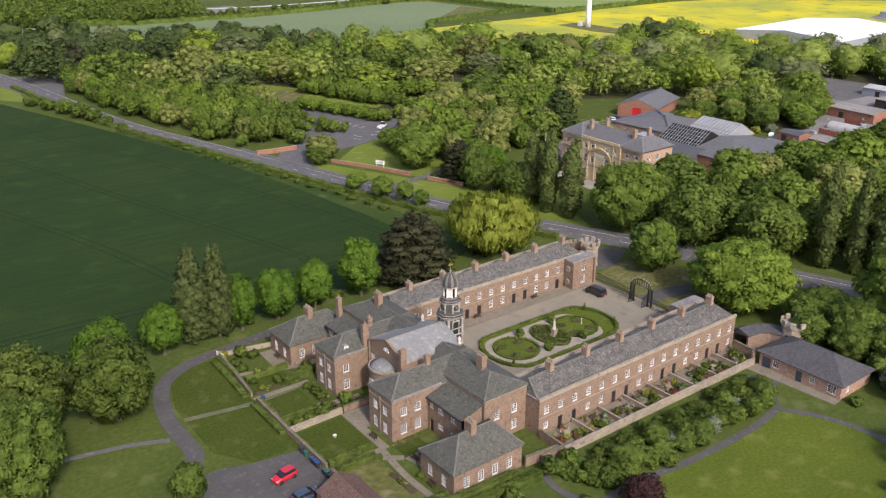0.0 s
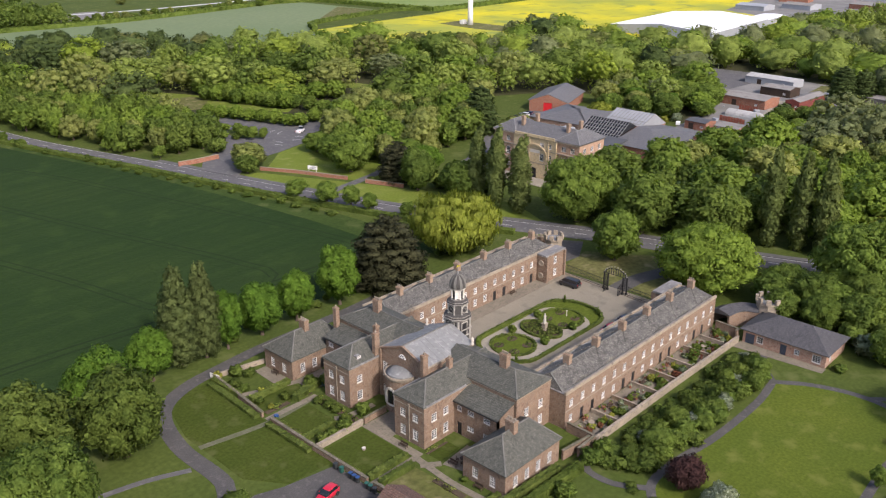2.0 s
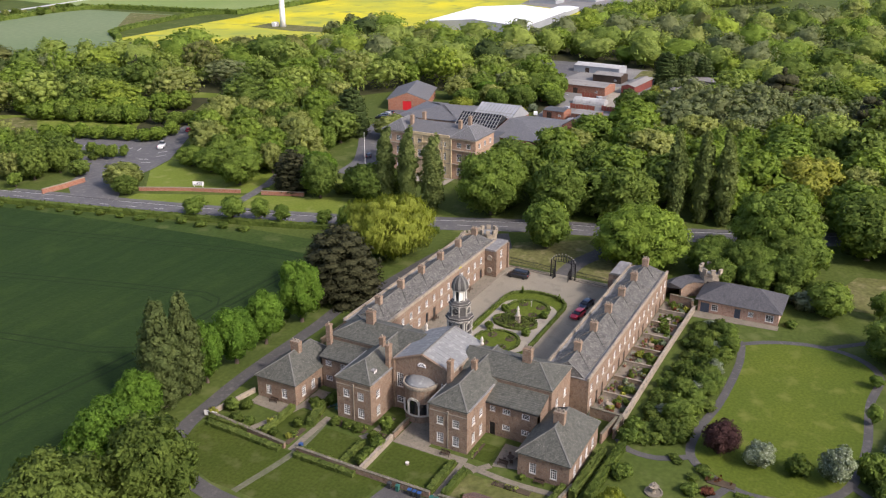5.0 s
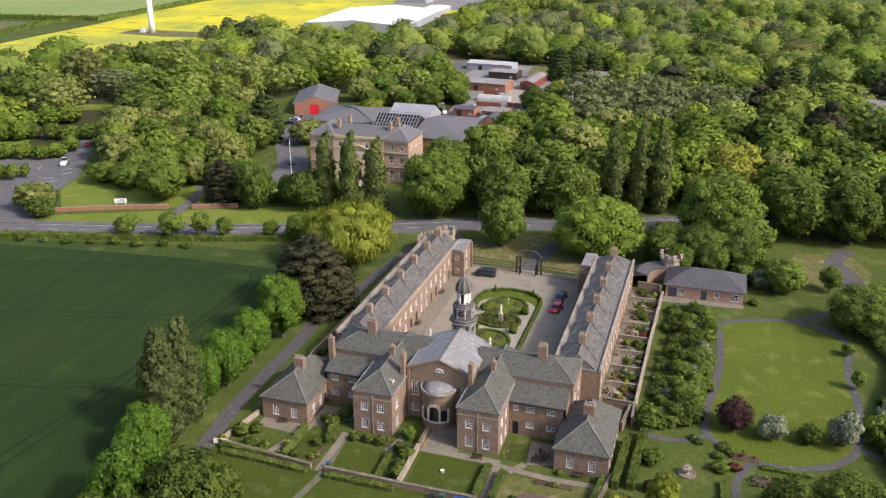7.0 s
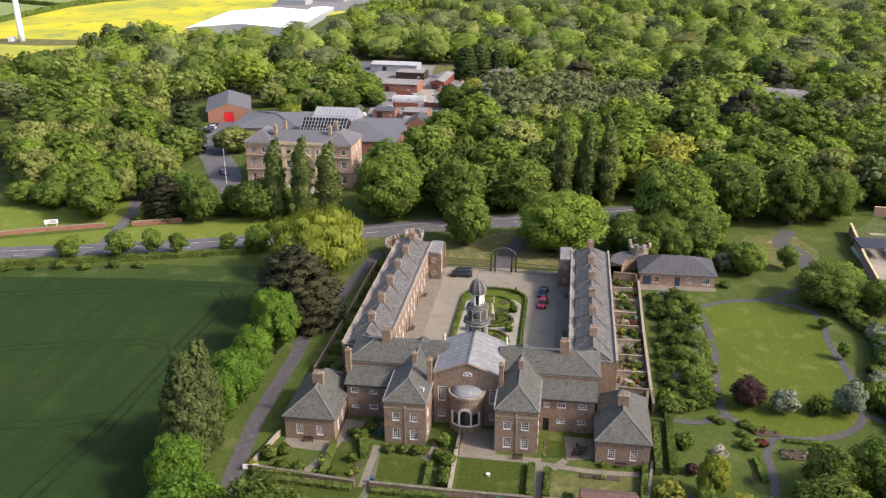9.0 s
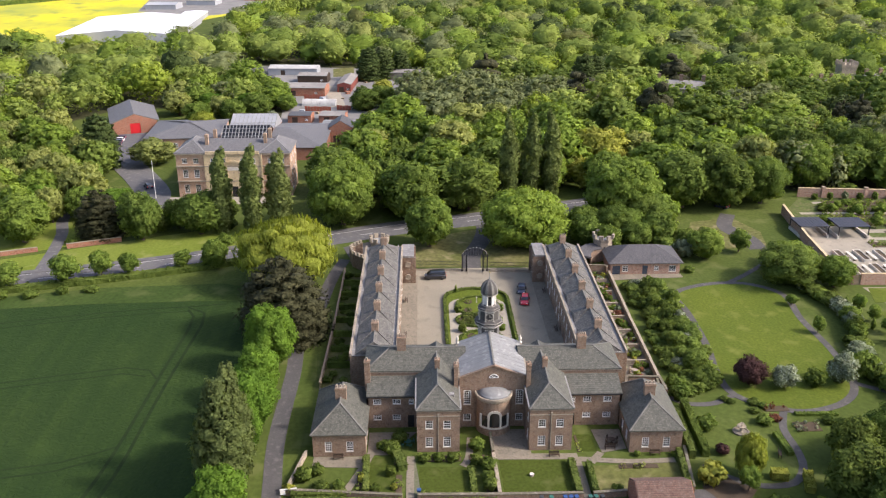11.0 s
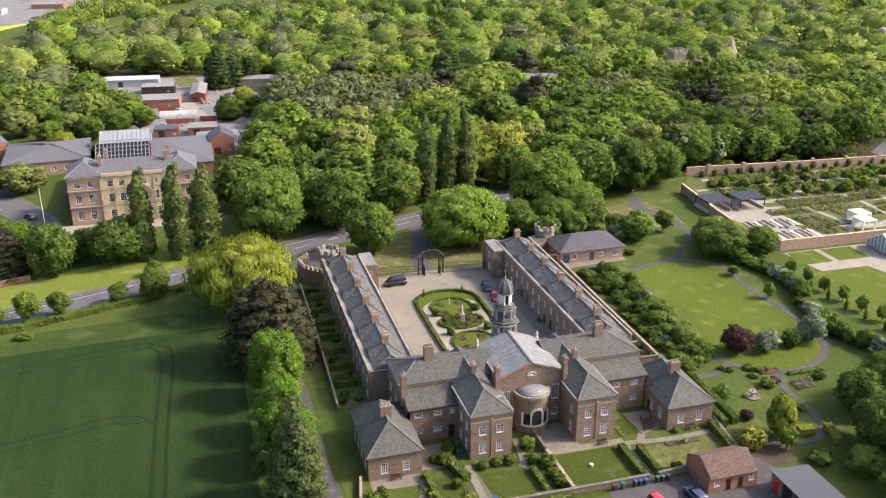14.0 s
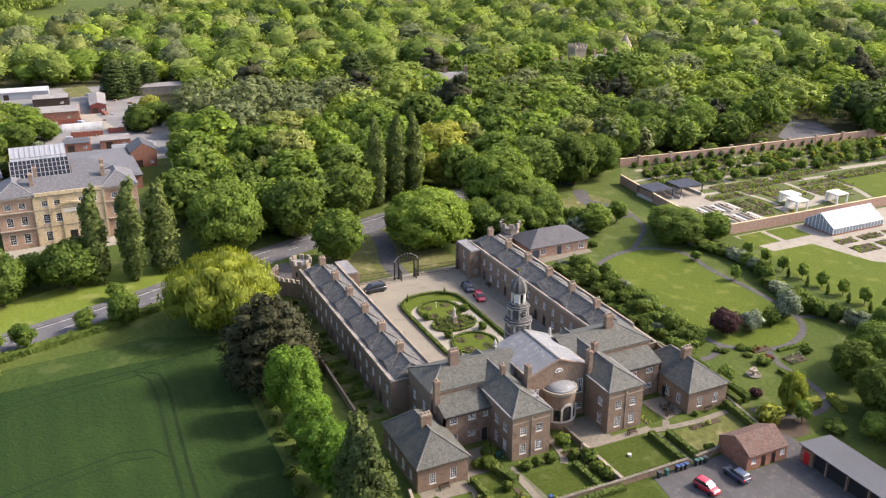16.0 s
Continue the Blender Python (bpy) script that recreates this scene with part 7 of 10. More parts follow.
fence_run("iron_railing", "black iron railing on a stone plinth beside the gate", (72.3, 2.4), (73.2, 13.0), 2.5, 0.22)
fence_run("iron_railing", "black iron railing on a stone plinth beside the gate", (72.1, -3.6), (71.2, -14.0), 2.5, 0.22)


def castle_tower(x, y, r, h):
    ob = thing("corner_tower", "small battlemented sandstone corner tower", "tower", x, y)
    part("shaft", lathe(bmesh.new(), [(r * 1.06, -0.3), (r * 1.06, 0.6), (r, 0.7), (r, h - 0.8), (r * 1.1, h - 0.6), (r * 1.1, h - 0.2)], 8, turn=math.pi / 8), STONE, ob)
    part("roof", lathe(bmesh.new(), [(r * 0.9, h - 0.25), (r * 0.9, h - 0.15)], 8, turn=math.pi / 8), LEAD, ob)
    me = mesh_of("merlon", bevel(boxes((-0.26, 0.26, -0.5, 0.5, 0, 1.1)), 0.05), STONE)
    for i in range(8):
        a = i * math.pi / 4 + math.pi / 8
        shared("merlon", me, ob, pose(r * 1.02 * math.cos(a), r * 1.02 * math.sin(a), h - 0.2, 0, 0, math.degrees(a)))
    for k in range(3):
        a = math.pi + (k - 1) * math.pi / 4
        part("slit_window", boxes_of([(r - 0.05, r + 0.03, -0.22, 0.22, h * 0.45, h * 0.45 + 1.1)], Matrix.Rotation(a, 4, "Z")), BLACK, ob)


castle_tower(79.8, -31.6, 2.3, 5.4)
castle_tower(79.5, 21.6, 2.1, 5.2)

# curved slate-roofed passage from the range to the east tower
bm = bmesh.new()
passage = thing("curved_passage", "curved brick passage with slate roof", "passage", 72.0, -25.0)
arc = [(0.0, 0.0), (3.5, -0.6), (6.2, -2.4), (7.4, -5.2)]
part("outer_wall", ribbon(arc, 0.35, -0.3, 2.7, 0.8, shift=2.0), BRICK, passage)
part("inner_wall", ribbon(arc, 0.35, -0.3, 3.3, 0.8, shift=-2.2), BRICK, passage)
line = smooth_line(arc, 0.8)
rows = []
for i, p in enumerate(line):
    d = (line[min(i + 1, len(line) - 1)] - line[max(i - 1, 0)]).normalized()
    n = Vector((-d.y, d.x, 0))
    rows.append([bm.verts.new(p + n * e + Vector((0, 0, z))) for e, z in ((2.4, 2.75), (0.2, 4.0), (-2.5, 3.35), (-2.5, 3.2), (2.4, 2.6))])
for r, q in zip(rows, rows[1:]):
    for k in range(5):
        bm.faces.new((r[k], r[(k + 1) % 5], q[(k + 1) % 5], q[k]))
for r in (rows[0], rows[-1]):
    bm.faces.new(r)
bmesh.ops.recalc_face_normals(bm, faces=bm.faces[:])
part("roof", bm, NEWSLATE, passage)
garden_wall([(68.5, -30.5), (69.6, -30.4), (70.0, -25.5)], 2.3)
sheet("annex_terrace", "pale paved terrace before the annex", "terrace", [(66.2, -31.2), (69.4, -31.2), (69.4, -47.8), (67.4, -47.8)], FLAGS, 0.06)
# west side: battlemented wall and forecourt
ob = garden_wall([(72.0, 24.0), (75.5, 27.5), (79.5, 28.5), (83.0, 26.0)], 3.2, 0.5, BRICK, STONE, "battlemented brick and stone boundary wall", "battlemented_wall")
me = mesh_of("merlon", boxes((-0.3, 0.3, -0.28, 0.28, 0, 0.7)), STONE)
for a, b in (((0, 0), (3.5, 3.5)), ((3.5, 3.5), (7.5, 4.5)), ((7.5, 4.5), (11, 2))):
    for k in range(4):
        t = (k + 0.5) / 4
        shared("merlon", me, ob, pose(a[0] + (b[0] - a[0]) * t, a[1] + (b[1] - a[1]) * t, 3.3, 0, 0, math.degrees(math.atan2(b[1] - a[1], b[0] - a[0]))))
sheet("forecourt", "tarmac forecourt by the road", "forecourt", [(73, 23), (78, 28), (88, 31), (93, 22), (84, 17), (76, 18)], DARKTAR, 0.045)

# ---- courtyard garden ----


def capsule(x0, x1, y, r, n=10, inset=0.0):
    r -= inset
    out = []
    for k in range(n + 1):
        a = -math.pi / 2 + math.pi * k / n
        out.append((x1 - 5.0 + (5.0 - inset) * math.cos(a), y + r * math.sin(a)))
    for k in range(n + 1):
        a = math.pi / 2 + math.pi * k / n
        out.append((x0 + 5.0 + (5.0 - inset) * math.cos(a), y + r * math.sin(a)))
    return out


sheet("court_grass", "grass border of the courtyard garden", "lawn", capsule(30.8, 62.0, 0.0, 7.0), LAWN, 0.10)
sheet("court_gravel", "pale gravel path of the courtyard garden", "path", capsule(30.9, 58.8, 0.0, 7.0, 10, 1.0), GRAVEL, 0.13)
hedge(capsule(30.8, 62.0, 0.0, 7.0, 8, 0.25) + [capsule(30.8, 62.0, 0.0, 7.0, 8, 0.25)[0]], 0.55, 0.65, label="low clipped box hedge round the courtyard garden", step=1.2, per=36)


def oct_ring(cx, cy, rx, ry, n=16):
    return [(cx + rx * math.cos(2 * math.pi * k / n), cy + ry * math.sin(2 * math.pi * k / n)) for k in range(n)]


for cx, rx in ((37.4, 4.3), (53.2, 4.6)):
    sheet("court_bed_lawn", "round lawn bed edged with box hedge", "lawn", oct_ring(cx, 0, rx, 4.4), LAWN, 0.16, "")
    hedge(oct_ring(cx, 0, rx, 4.4) + [oct_ring(cx, 0, rx, 4.4)[0]], 0.5, 0.45, label="low box hedge edging a round bed", step=1.2, per=36)
    for a in (0.7, 2.35, 3.85, 5.5):
        bx, by = cx + rx * 0.6 * math.cos(a), 4.9 * 0.58 * math.sin(a)
        tagged(finish("flower_bed", prism(bmesh.new(), oct_ring(bx, by, 1.15, 0.95, 10), 0.0, 0.22), SOIL), "dark soil flower bed with low plants", "flower bed")
        rngb = np.random.default_rng(int(bx * 10))
        cs = [(bx + rngb.normal() * 0.5, by + rngb.normal() * 0.4, 0.3) for _ in range(9)]
        v, vn = leaves(rngb, cs, [(0.28, 0.28, 0.25)] * 9, 160, 0.1)
        tagged(new("bedding_plants", raw_mesh("bedding_plants", v, np.arange(len(v)).reshape(-1, 4), LEAF_DARK, None, vn)), "low dark green bedding plants", "plants", kind="stuff")
sheet("court_bed", "diamond bed of low shrubs round the statue", "flower bed", oct_ring(46.3, 0, 3.0, 4.6, 8), SOIL, 0.18, "")
rngb = np.random.default_rng(44)
cs = [(46.3 + rngb.uniform(-2.2, 2.2), rngb.uniform(-3.4, 3.4), 0.45) for _ in range(70)]
v, vn = leaves(rngb, cs, [(0.6, 0.6, 0.35)] * 70, 2600, 0.13)
tagged(new("shrub_bed", raw_mesh("shrub_bed", v, np.arange(len(v)).reshape(-1, 4), LEAF_HEDGE, None, vn)), "low green shrubs filling the centre bed", "plants", kind="stuff")
hedge(oct_ring(46.3, 0, 3.0, 4.6, 8) + [oct_ring(46.3, 0, 3.0, 4.6, 8)[0]], 0.5, 0.6, label="low box hedge round the centre bed", step=1.0, per=36)


def statue(x, y, h=2.3):
    """A draped figure as one plain shape on its plinth."""
    ob = thing("plinth", "square sandstone plinth in the garden", "plinth", x, y)
    part("block", bevel(boxes((-0.45, 0.45, -0.45, 0.45, 0.0, 1.4)), 0.05), STONE, ob)
    part("base", boxes((-0.65, 0.65, -0.65, 0.65, 0.0, 0.35)), STONE, ob)
    part("cap", boxes((-0.55, 0.55, -0.55, 0.55, 1.4, 1.55)), STONE, ob)
    f = finish("statue", lathe(bmesh.new(), [(0.36, 1.55), (0.34, 1.8), (0.27, 2.4), (0.22, 2.7), (0.28, 3.0), (0.25, 3.2), (0.1, 3.32), (0.14, 3.45), (0.13, 3.6), (0.03, 3.72)], 12, x, y), PALESTONE, None, "", True)
    tagged(f, "weathered pale stone statue on a plinth", "statue")


statue(47.0, -0.3)
part("stem", lathe(bmesh.new(), [(0.18, 0.1), (0.08, 0.4), (0.08, 1.2), (0.2, 1.35)], 8, 55.0, 0.0), PALESTONE, thing("sundial", "small pale stone sundial on the lawn", "sundial"))
for x, y, k in ((41.6, 3.6, "bush"), (42.0, -4.2, "bush_dark"), (50.6, 4.1, "bush_dark"), (50.8, -4.4, "bush_dark"), (33.0, 5.2, "cypress"), (60.2, 4.2, "cypress"), (60.0, -4.3, "cypress"), (32.6, -4.6, "cypress")):
    tree(k, x, y, 1.9 if k != "cypress" else 1.7, 0.95 if k != "cypress" else 0.35)


# ---- vehicles ----


def wheel_mesh(r, w):
    tyre = bmesh.new()
    lathe(tyre, [(r * 0.62, 0), (r * 0.95, 0), (r, w * 0.25), (r, w * 0.75), (r * 0.95, w), (r * 0.62, w)], 18)
    rim = lathe(bmesh.new(), [(r * 0.6, 0.03), (r * 0.62, w * 0.6), (r * 0.3, w * 1.02), (r * 0.1, w * 1.0)], 12)
    return mesh_of("tyre", tyre, RUBBER), mesh_of("rim", rim, STEEL)


TYRE, RIM = wheel_mesh(0.32, 0.2)


def car(x, y, rz, material, label, length=4.1, width=1.72, height=1.5, cab=(0.24, 0.97), van=False, name="car"):
    """A parked car: shaped body, glass cabin with roof, wheels, lamps and bumpers. It faces +x before it is turned."""
    ob = thing(name, label, "van" if van else "car", x, y, 0.06, rz)
    hl, hw = length / 2, width / 2
    belt = 0.98 if not van else 1.15

    def loft(sections):
        bm = bmesh.new()
        rings = []
        for xx, z0, z1, w0, w1 in sections:
            rings.append([bm.verts.new(c) for c in ((xx, -w0 * 0.94, z0), (xx, -w0, z0 + 0.25 * (z1 - z0)), (xx, -(w0 + w1) / 2, z0 + 0.65 * (z1 - z0)), (xx, -w1, z1 - 0.03), (xx, -w1 * 0.8, z1),
                                                    (xx, w1 * 0.8, z1), (xx, w1, z1 - 0.03), (xx, (w0 + w1) / 2, z0 + 0.65 * (z1 - z0)), (xx, w0, z0 + 0.25 * (z1 - z0)), (xx, w0 * 0.94, z0))])
        for a, b in zip(rings, rings[1:]):
            for i in range(10):
                bm.faces.new((a[i], b[i], b[(i + 1) % 10], a[(i + 1) % 10]))
        bm.faces.new(rings[0])
        bm.faces.new(rings[-1][::-1])
        bmesh.ops.recalc_face_normals(bm, faces=bm.faces[:])
        return bm
    nose = 0.78 if not van else 0.95
    part("body", loft([(-hl, 0.35, belt - 0.1, hw * 0.86, hw * 0.84), (-hl + 0.12, 0.2, belt, hw * 0.97, hw * 0.93), (-hl * 0.5, 0.18, belt, hw, hw * 0.95), (hl * 0.2, 0.18, belt, hw, hw * 0.95),
                       (hl * 0.45, 0.18, belt - 0.06, hw, hw * 0.93), (hl - 0.2, 0.2, nose, hw * 0.95, hw * 0.86), (hl, 0.32, nose - 0.2, hw * 0.8, hw * 0.74)]), material, ob, "", True)
    x0, x1 = -hl + length * (1 - cab[1]), hl - length * cab[0]
    glassy = loft([(x0, belt - 0.05, belt + 0.02, hw * 0.9, hw * 0.86), (x0 + 0.25, belt - 0.05, height - 0.1, hw * 0.92, hw * 0.74), (x1 - 0.75, belt - 0.05, height - 0.06, hw * 0.92, hw * 0.76), (x1, belt - 0.05, belt + 0.02, hw * 0.9, hw * 0.84)])
    part("cabin_glass", glassy, CARGLASS, ob, "dark tinted glass")
    part("roof", loft([(x0 + 0.2, height - 0.14, height - 0.06, hw * 0.72, hw * 0.68), (x0 + 0.5, height - 0.1, height, hw * 0.77, hw * 0.72), (x1 - 1.1, height - 0.08, height, hw * 0.78, hw * 0.72), (x1 - 0.72, height - 0.12, height - 0.06, hw * 0.76, hw * 0.7)]), material, ob, "", True)
    pil = bmesh.new()
    for s in (-1, 1):
        for xx in (x0 + 0.18, (x0 + x1) / 2 - 0.1):
            w = 0.16 if xx < 0 and xx < x0 + 0.3 else 0.09
            v = [pil.verts.new(c) for c in ((xx, s * hw * 0.935, belt - 0.03), (xx + w, s * hw * 0.935, belt - 0.03), (xx + w + 0.04, s * hw * 0.765, height - 0.09), (xx + 0.08, s * hw * 0.765, height - 0.09))]
            pil.faces.new(v)
    part("pillars", pil, material, ob)
    for s in (-1, 1):
        part("headlight", bevel(boxes((hl - 0.32, hl - 0.06, s * hw * 0.68 - 0.17, s * hw * 0.68 + 0.17, nose - 0.2, nose - 0.06)), 0.03), PALESTONE, ob, "clear headlight")
        part("tail_light", boxes((-hl - 0.01, -hl + 0.16, s * hw * 0.8 - 0.09, s * hw * 0.8 + 0.09, belt - 0.3, belt - 0.02)), REDDOOR, ob, "red tail light")
        part("mirror", bevel(boxes((x1 - 0.5, x1 - 0.35, s * (hw + 0.1) - 0.09, s * (hw + 0.1) + 0.09, belt - 0.02, belt + 0.12)), 0.02), material, ob)
        for xx in (-hl * 0.62, hl * 0.62):
            tw = shared("wheel", TYRE, ob, pose(xx, s * (hw - 0.02), 0.32, 90 if s > 0 else -90, 0, 0) @ pose(0, 0, -0.17))
            tw.name = "tyre"
            shared("rim", RIM, tw, Matrix())
    part("number_plate", boxes((-hl - 0.02, -hl + 0.01, -0.26, 0.26, 0.5, 0.61)), PALESTONE, ob)
    return ob


car(68.2, 8.6, 92, CAR_BLACK, "black people carrier parked in the courtyard", 5.0, 1.9, 1.9, (0.14, 0.98), True, "van")
car(60.6, -10.2, 172, CAR_BLUE, "dark blue saloon car parked in the courtyard", 4.4, 1.75, 1.45, (0.2, 0.9))
car(55.0, -10.3, 170, CAR_RED, "bright red hatchback parked in the courtyard", 4.2, 1.75, 1.45)
car(-17.2, -9.6, 190, CAR_RED, "bright red small car on the parking yard", 3.9, 1.7, 1.55)
car(-16.8, -15.6, 4, CAR_GREY, "slate-blue hatchback beside the brick shed", 4.2, 1.75, 1.5)
car(114.7, 163.2, 30, CAR_WHITE, "white panel van in the museum car park", 5.2, 1.95, 2.2, (0.12, 0.4), True, "van")
car(96.5, 196.0, 80, CAR_RED, "red van parked by the museum trees", 4.9, 1.9, 2.1, (0.12, 0.4), True, "van")
car(92.5, 182.0, 80, CAR_WHITE, "white car parked by the museum trees", 4.3, 1.75, 1.45)
car(137.0, 171.0, 20, CAR_RED, "red car in the museum car park", 4.3, 1.75, 1.45)
car(138.0, 93.0, 30, CAR_BLUE, "dark car parked beside the mansion", 4.3, 1.75, 1.45)
for k in range(4):
    car(187.0 + 3.0 * k, 118.5 + 0.4 * k, 95, (CAR_BLACK, CAR_GREY, CAR_WHITE, CAR_BLUE)[k], "car parked near the red-doored hall", 4.3, 1.75, 1.45)
car(44.0, 334.0, 285, CAR_BLACK, "dark car on the country road", 4.3, 1.75, 1.45)
car(115.5, -72.0, 40, CAR_BLUE, "blue car parked under the trees", 4.2, 1.75, 1.45)


def wheelie_bin(x, y, rz, material, lid, label):
    ob = thing("wheelie_bin", label, "bin", x, y, 0.04, rz, "bins by the wall")
    bm = bmesh.new()
    lo = [bm.verts.new(c) for c in ((-0.22, -0.2, 0.05), (0.22, -0.2, 0.05), (0.22, 0.2, 0.05), (-0.22, 0.2, 0.05))]
    hi = [bm.verts.new(c) for c in ((-0.3, -0.28, 0.98), (0.3, -0.28, 0.98), (0.3, 0.28, 0.98), (-0.3, 0.28, 0.98))]
    bm.faces.new(lo[::-1]), bm.faces.new(hi)
    for i in range(4):
        bm.faces.new((lo[i], lo[(i + 1) % 4], hi[(i + 1) % 4], hi[i]))
    part("body", bm, material, ob)
    part("lid", bevel(boxes((-0.33, 0.33, -0.31, 0.31, 0.98, 1.06)), 0.025), lid, ob)
    for s in (-1, 1):
        shared("wheel", TYRE, ob, pose(-0.2, s * 0.24, 0.1, 90, 0, 0) @ Matrix.Scale(0.3, 4))


BIN_GREEN, BIN_BLUE, BIN_DARK = paint("green_plastic", (0.02, 0.10, 0.075), 0.0, 0.5), paint("blue_plastic", (0.02, 0.06, 0.17), 0.0, 0.5), paint("dark_plastic", (0.03, 0.035, 0.035), 0.0, 0.5)
for i, (y, b, l) in enumerate(((-5.2, BIN_DARK, BIN_DARK), (-6.6, BIN_GREEN, BIN_GREEN), (-8.6, BIN_DARK, BIN_BLUE), (-9.4, BIN_DARK, BIN_BLUE), (-10.2, BIN_DARK, BIN_BLUE), (-12.2, BIN_DARK, BIN_GREEN), (-13.0, BIN_DARK, BIN_GREEN), (-13.9, BIN_DARK, BIN_DARK))):
    wheelie_bin(-11.9, y, 180 + i * 3, b, l, "dark wheelie bin with a coloured lid by the wall")
wheelie_bin(-9.8, 12.2, 0, BIN_BLUE, BIN_BLUE, "blue wheelie bin beside the garden path")

# ---- front gardens ----
garden_wall([(-9.2, 31.6), (-10.3, 20.0), (-10.8, 14.6)], 0.95, 0.4)
garden_wall([(-10.8, 12.4), (-11.0, 1.0), (-11.0, -11.4)], 0.95, 0.4)
garden_wall([(-11.0, -12.8), (-10.6, -17.7)], 0.95, 0.4)
garden_wall([(-1.0, 0.8), (-10.7, 0.6)], 1.0, 0.4, STONE, STONE, "old stone wall between the gardens")
garden_wall([(4.4, 0.9), (-0.6, 0.8)], 1.1, 0.3)
garden_wall([(-9.0, 31.4), (0.5, 29.6)], 0.8, 0.3, STONE, STONE, "low stone wall beside the lodge")
garden_wall([(-10.2, -27.5), (0.2, -29.0)], 1.0, 0.35)
garden_wall([(13.4, -28.9), (19.6, -29.6)], 1.7, 0.35)
garden_wall([(20.4, -24.8), (20.2, -30.2), (15.6, -30.3)], 1.7, 0.35)
sheet("garden_lawn_1", "lawn of a cottage garden", "lawn", [(-10.6, 15.0), (-0.4, 15.0), (-0.4, 19.6), (-10.0, 19.6)], SHADEGRASS, 0.03)
sheet("garden_lawn_2", "lawn of a cottage garden", "lawn", [(-10.5, 5.0), (-3.2, 5.0), (-3.0, 12.2), (-10.5, 12.2)], SHADEGRASS, 0.03)
sheet("garden_lawn_3", "neat square lawn with a birdbath", "lawn", [(-10.6, -0.2), (-1.6, 0.0), (-1.8, -10.2), (-10.6, -10.2)], SHADEGRASS, 0.035)
sheet("garden_lawn_4", "rough lawn of a cottage garden", "lawn", [(-10.5, -13.2), (-3.4, -13.4), (-2.8, -27.5), (-10.0, -27.3)], ROUGH, 0.03)
sheet("garden_lawn_5", "small green lawn by the wing", "lawn", [(0.4, -12.8), (5.0, -12.8), (5.0, -15.2), (0.4, -15.6)], SHADEGRASS, 0.035)
sheet("terrace_1", "pale flagged terrace before the chapel", "terrace", [(-1.4, 0.5), (6.8, 0.5), (6.8, -5.2), (0.0, -5.2), (-0.1, -12.2), (-1.6, -12.4)], FLAGS, 0.06)
sheet("terrace_2", "flagged yard before the link house", "terrace", [(0.0, -16.2), (6.4, -15.6), (6.4, -20.2), (1.0, -20.2)], FLAGS, 0.05)
sheet("terrace_3", "flagged patio before the lodge", "terrace", [(-3.0, 21.0), (-0.1, 21.0), (-0.1, 28.4), (-2.6, 28.4)], FLAGS, 0.05)
sheet("terrace_4", "flagged yard before the link house", "terrace", [(0.2, 16.6), (6.4, 12.6), (6.4, 20.2), (0.2, 20.2)], FLAGS, 0.05)
for k, pts in enumerate(([(6.2, 18.6), (0.0, 19.8), (-6.0, 21.8), (-9.6, 23.2)], [(-0.3, 13.5), (-10.9, 13.5)], [(-1.2, -12.0), (-11.0, -12.1)], [(-1.6, -12.4), (-2.4, -20.0), (-2.2, -27.0)], [(0.0, -16.0), (-2.6, -14.0)], [(4.5, 4.0), (-1.0, 4.6), (-3.0, 5.6)])):
    tagged(finish(f"flag_path_{k + 1}", ribbon(pts, 1.15, -0.2, 0.07 + 0.004 * k, 1.0), FLAGS), "flagged path through the cottage gardens", "path", kind="structure")
for pts, w, h in (([(-4.0, 14.6), (2.6, 16.4)], 1.5, 1.2), ([(-10.4, -10.9), (-2.4, -10.9)], 1.0, 1.0), ([(-10.4, -13.3), (-3.6, -13.4)], 0.9, 1.2), ([(-10.6, -1.0), (-10.6, -10.2)], 0.8, 0.7), ([(-10.0, -27.0), (-0.5, -27.9)], 0.9, 1.2),
                  ([(-2.0, -29.7), (10.4, -30.3)], 1.1, 1.6), ([(-9.4, 19.9), (-1.0, 20.2)], 0.9, 1.1), ([(-10.6, 4.2), (-4.0, 4.4)], 0.9, 0.9), ([(-9.8, 22.6), (-10.0, 30.6)], 1.0, 1.0), ([(-10.6, 5.0), (-10.4, 12.0)], 0.8, 0.9),
                  ([(-11.8, 12.0), (-11.9, 1.0)], 1.1, 0.7), ([(-11.0, 30.0), (-11.7, 15.0)], 1.2, 0.7)):
    hedge(pts, w, h, per=50)
garden = random.Random(17)
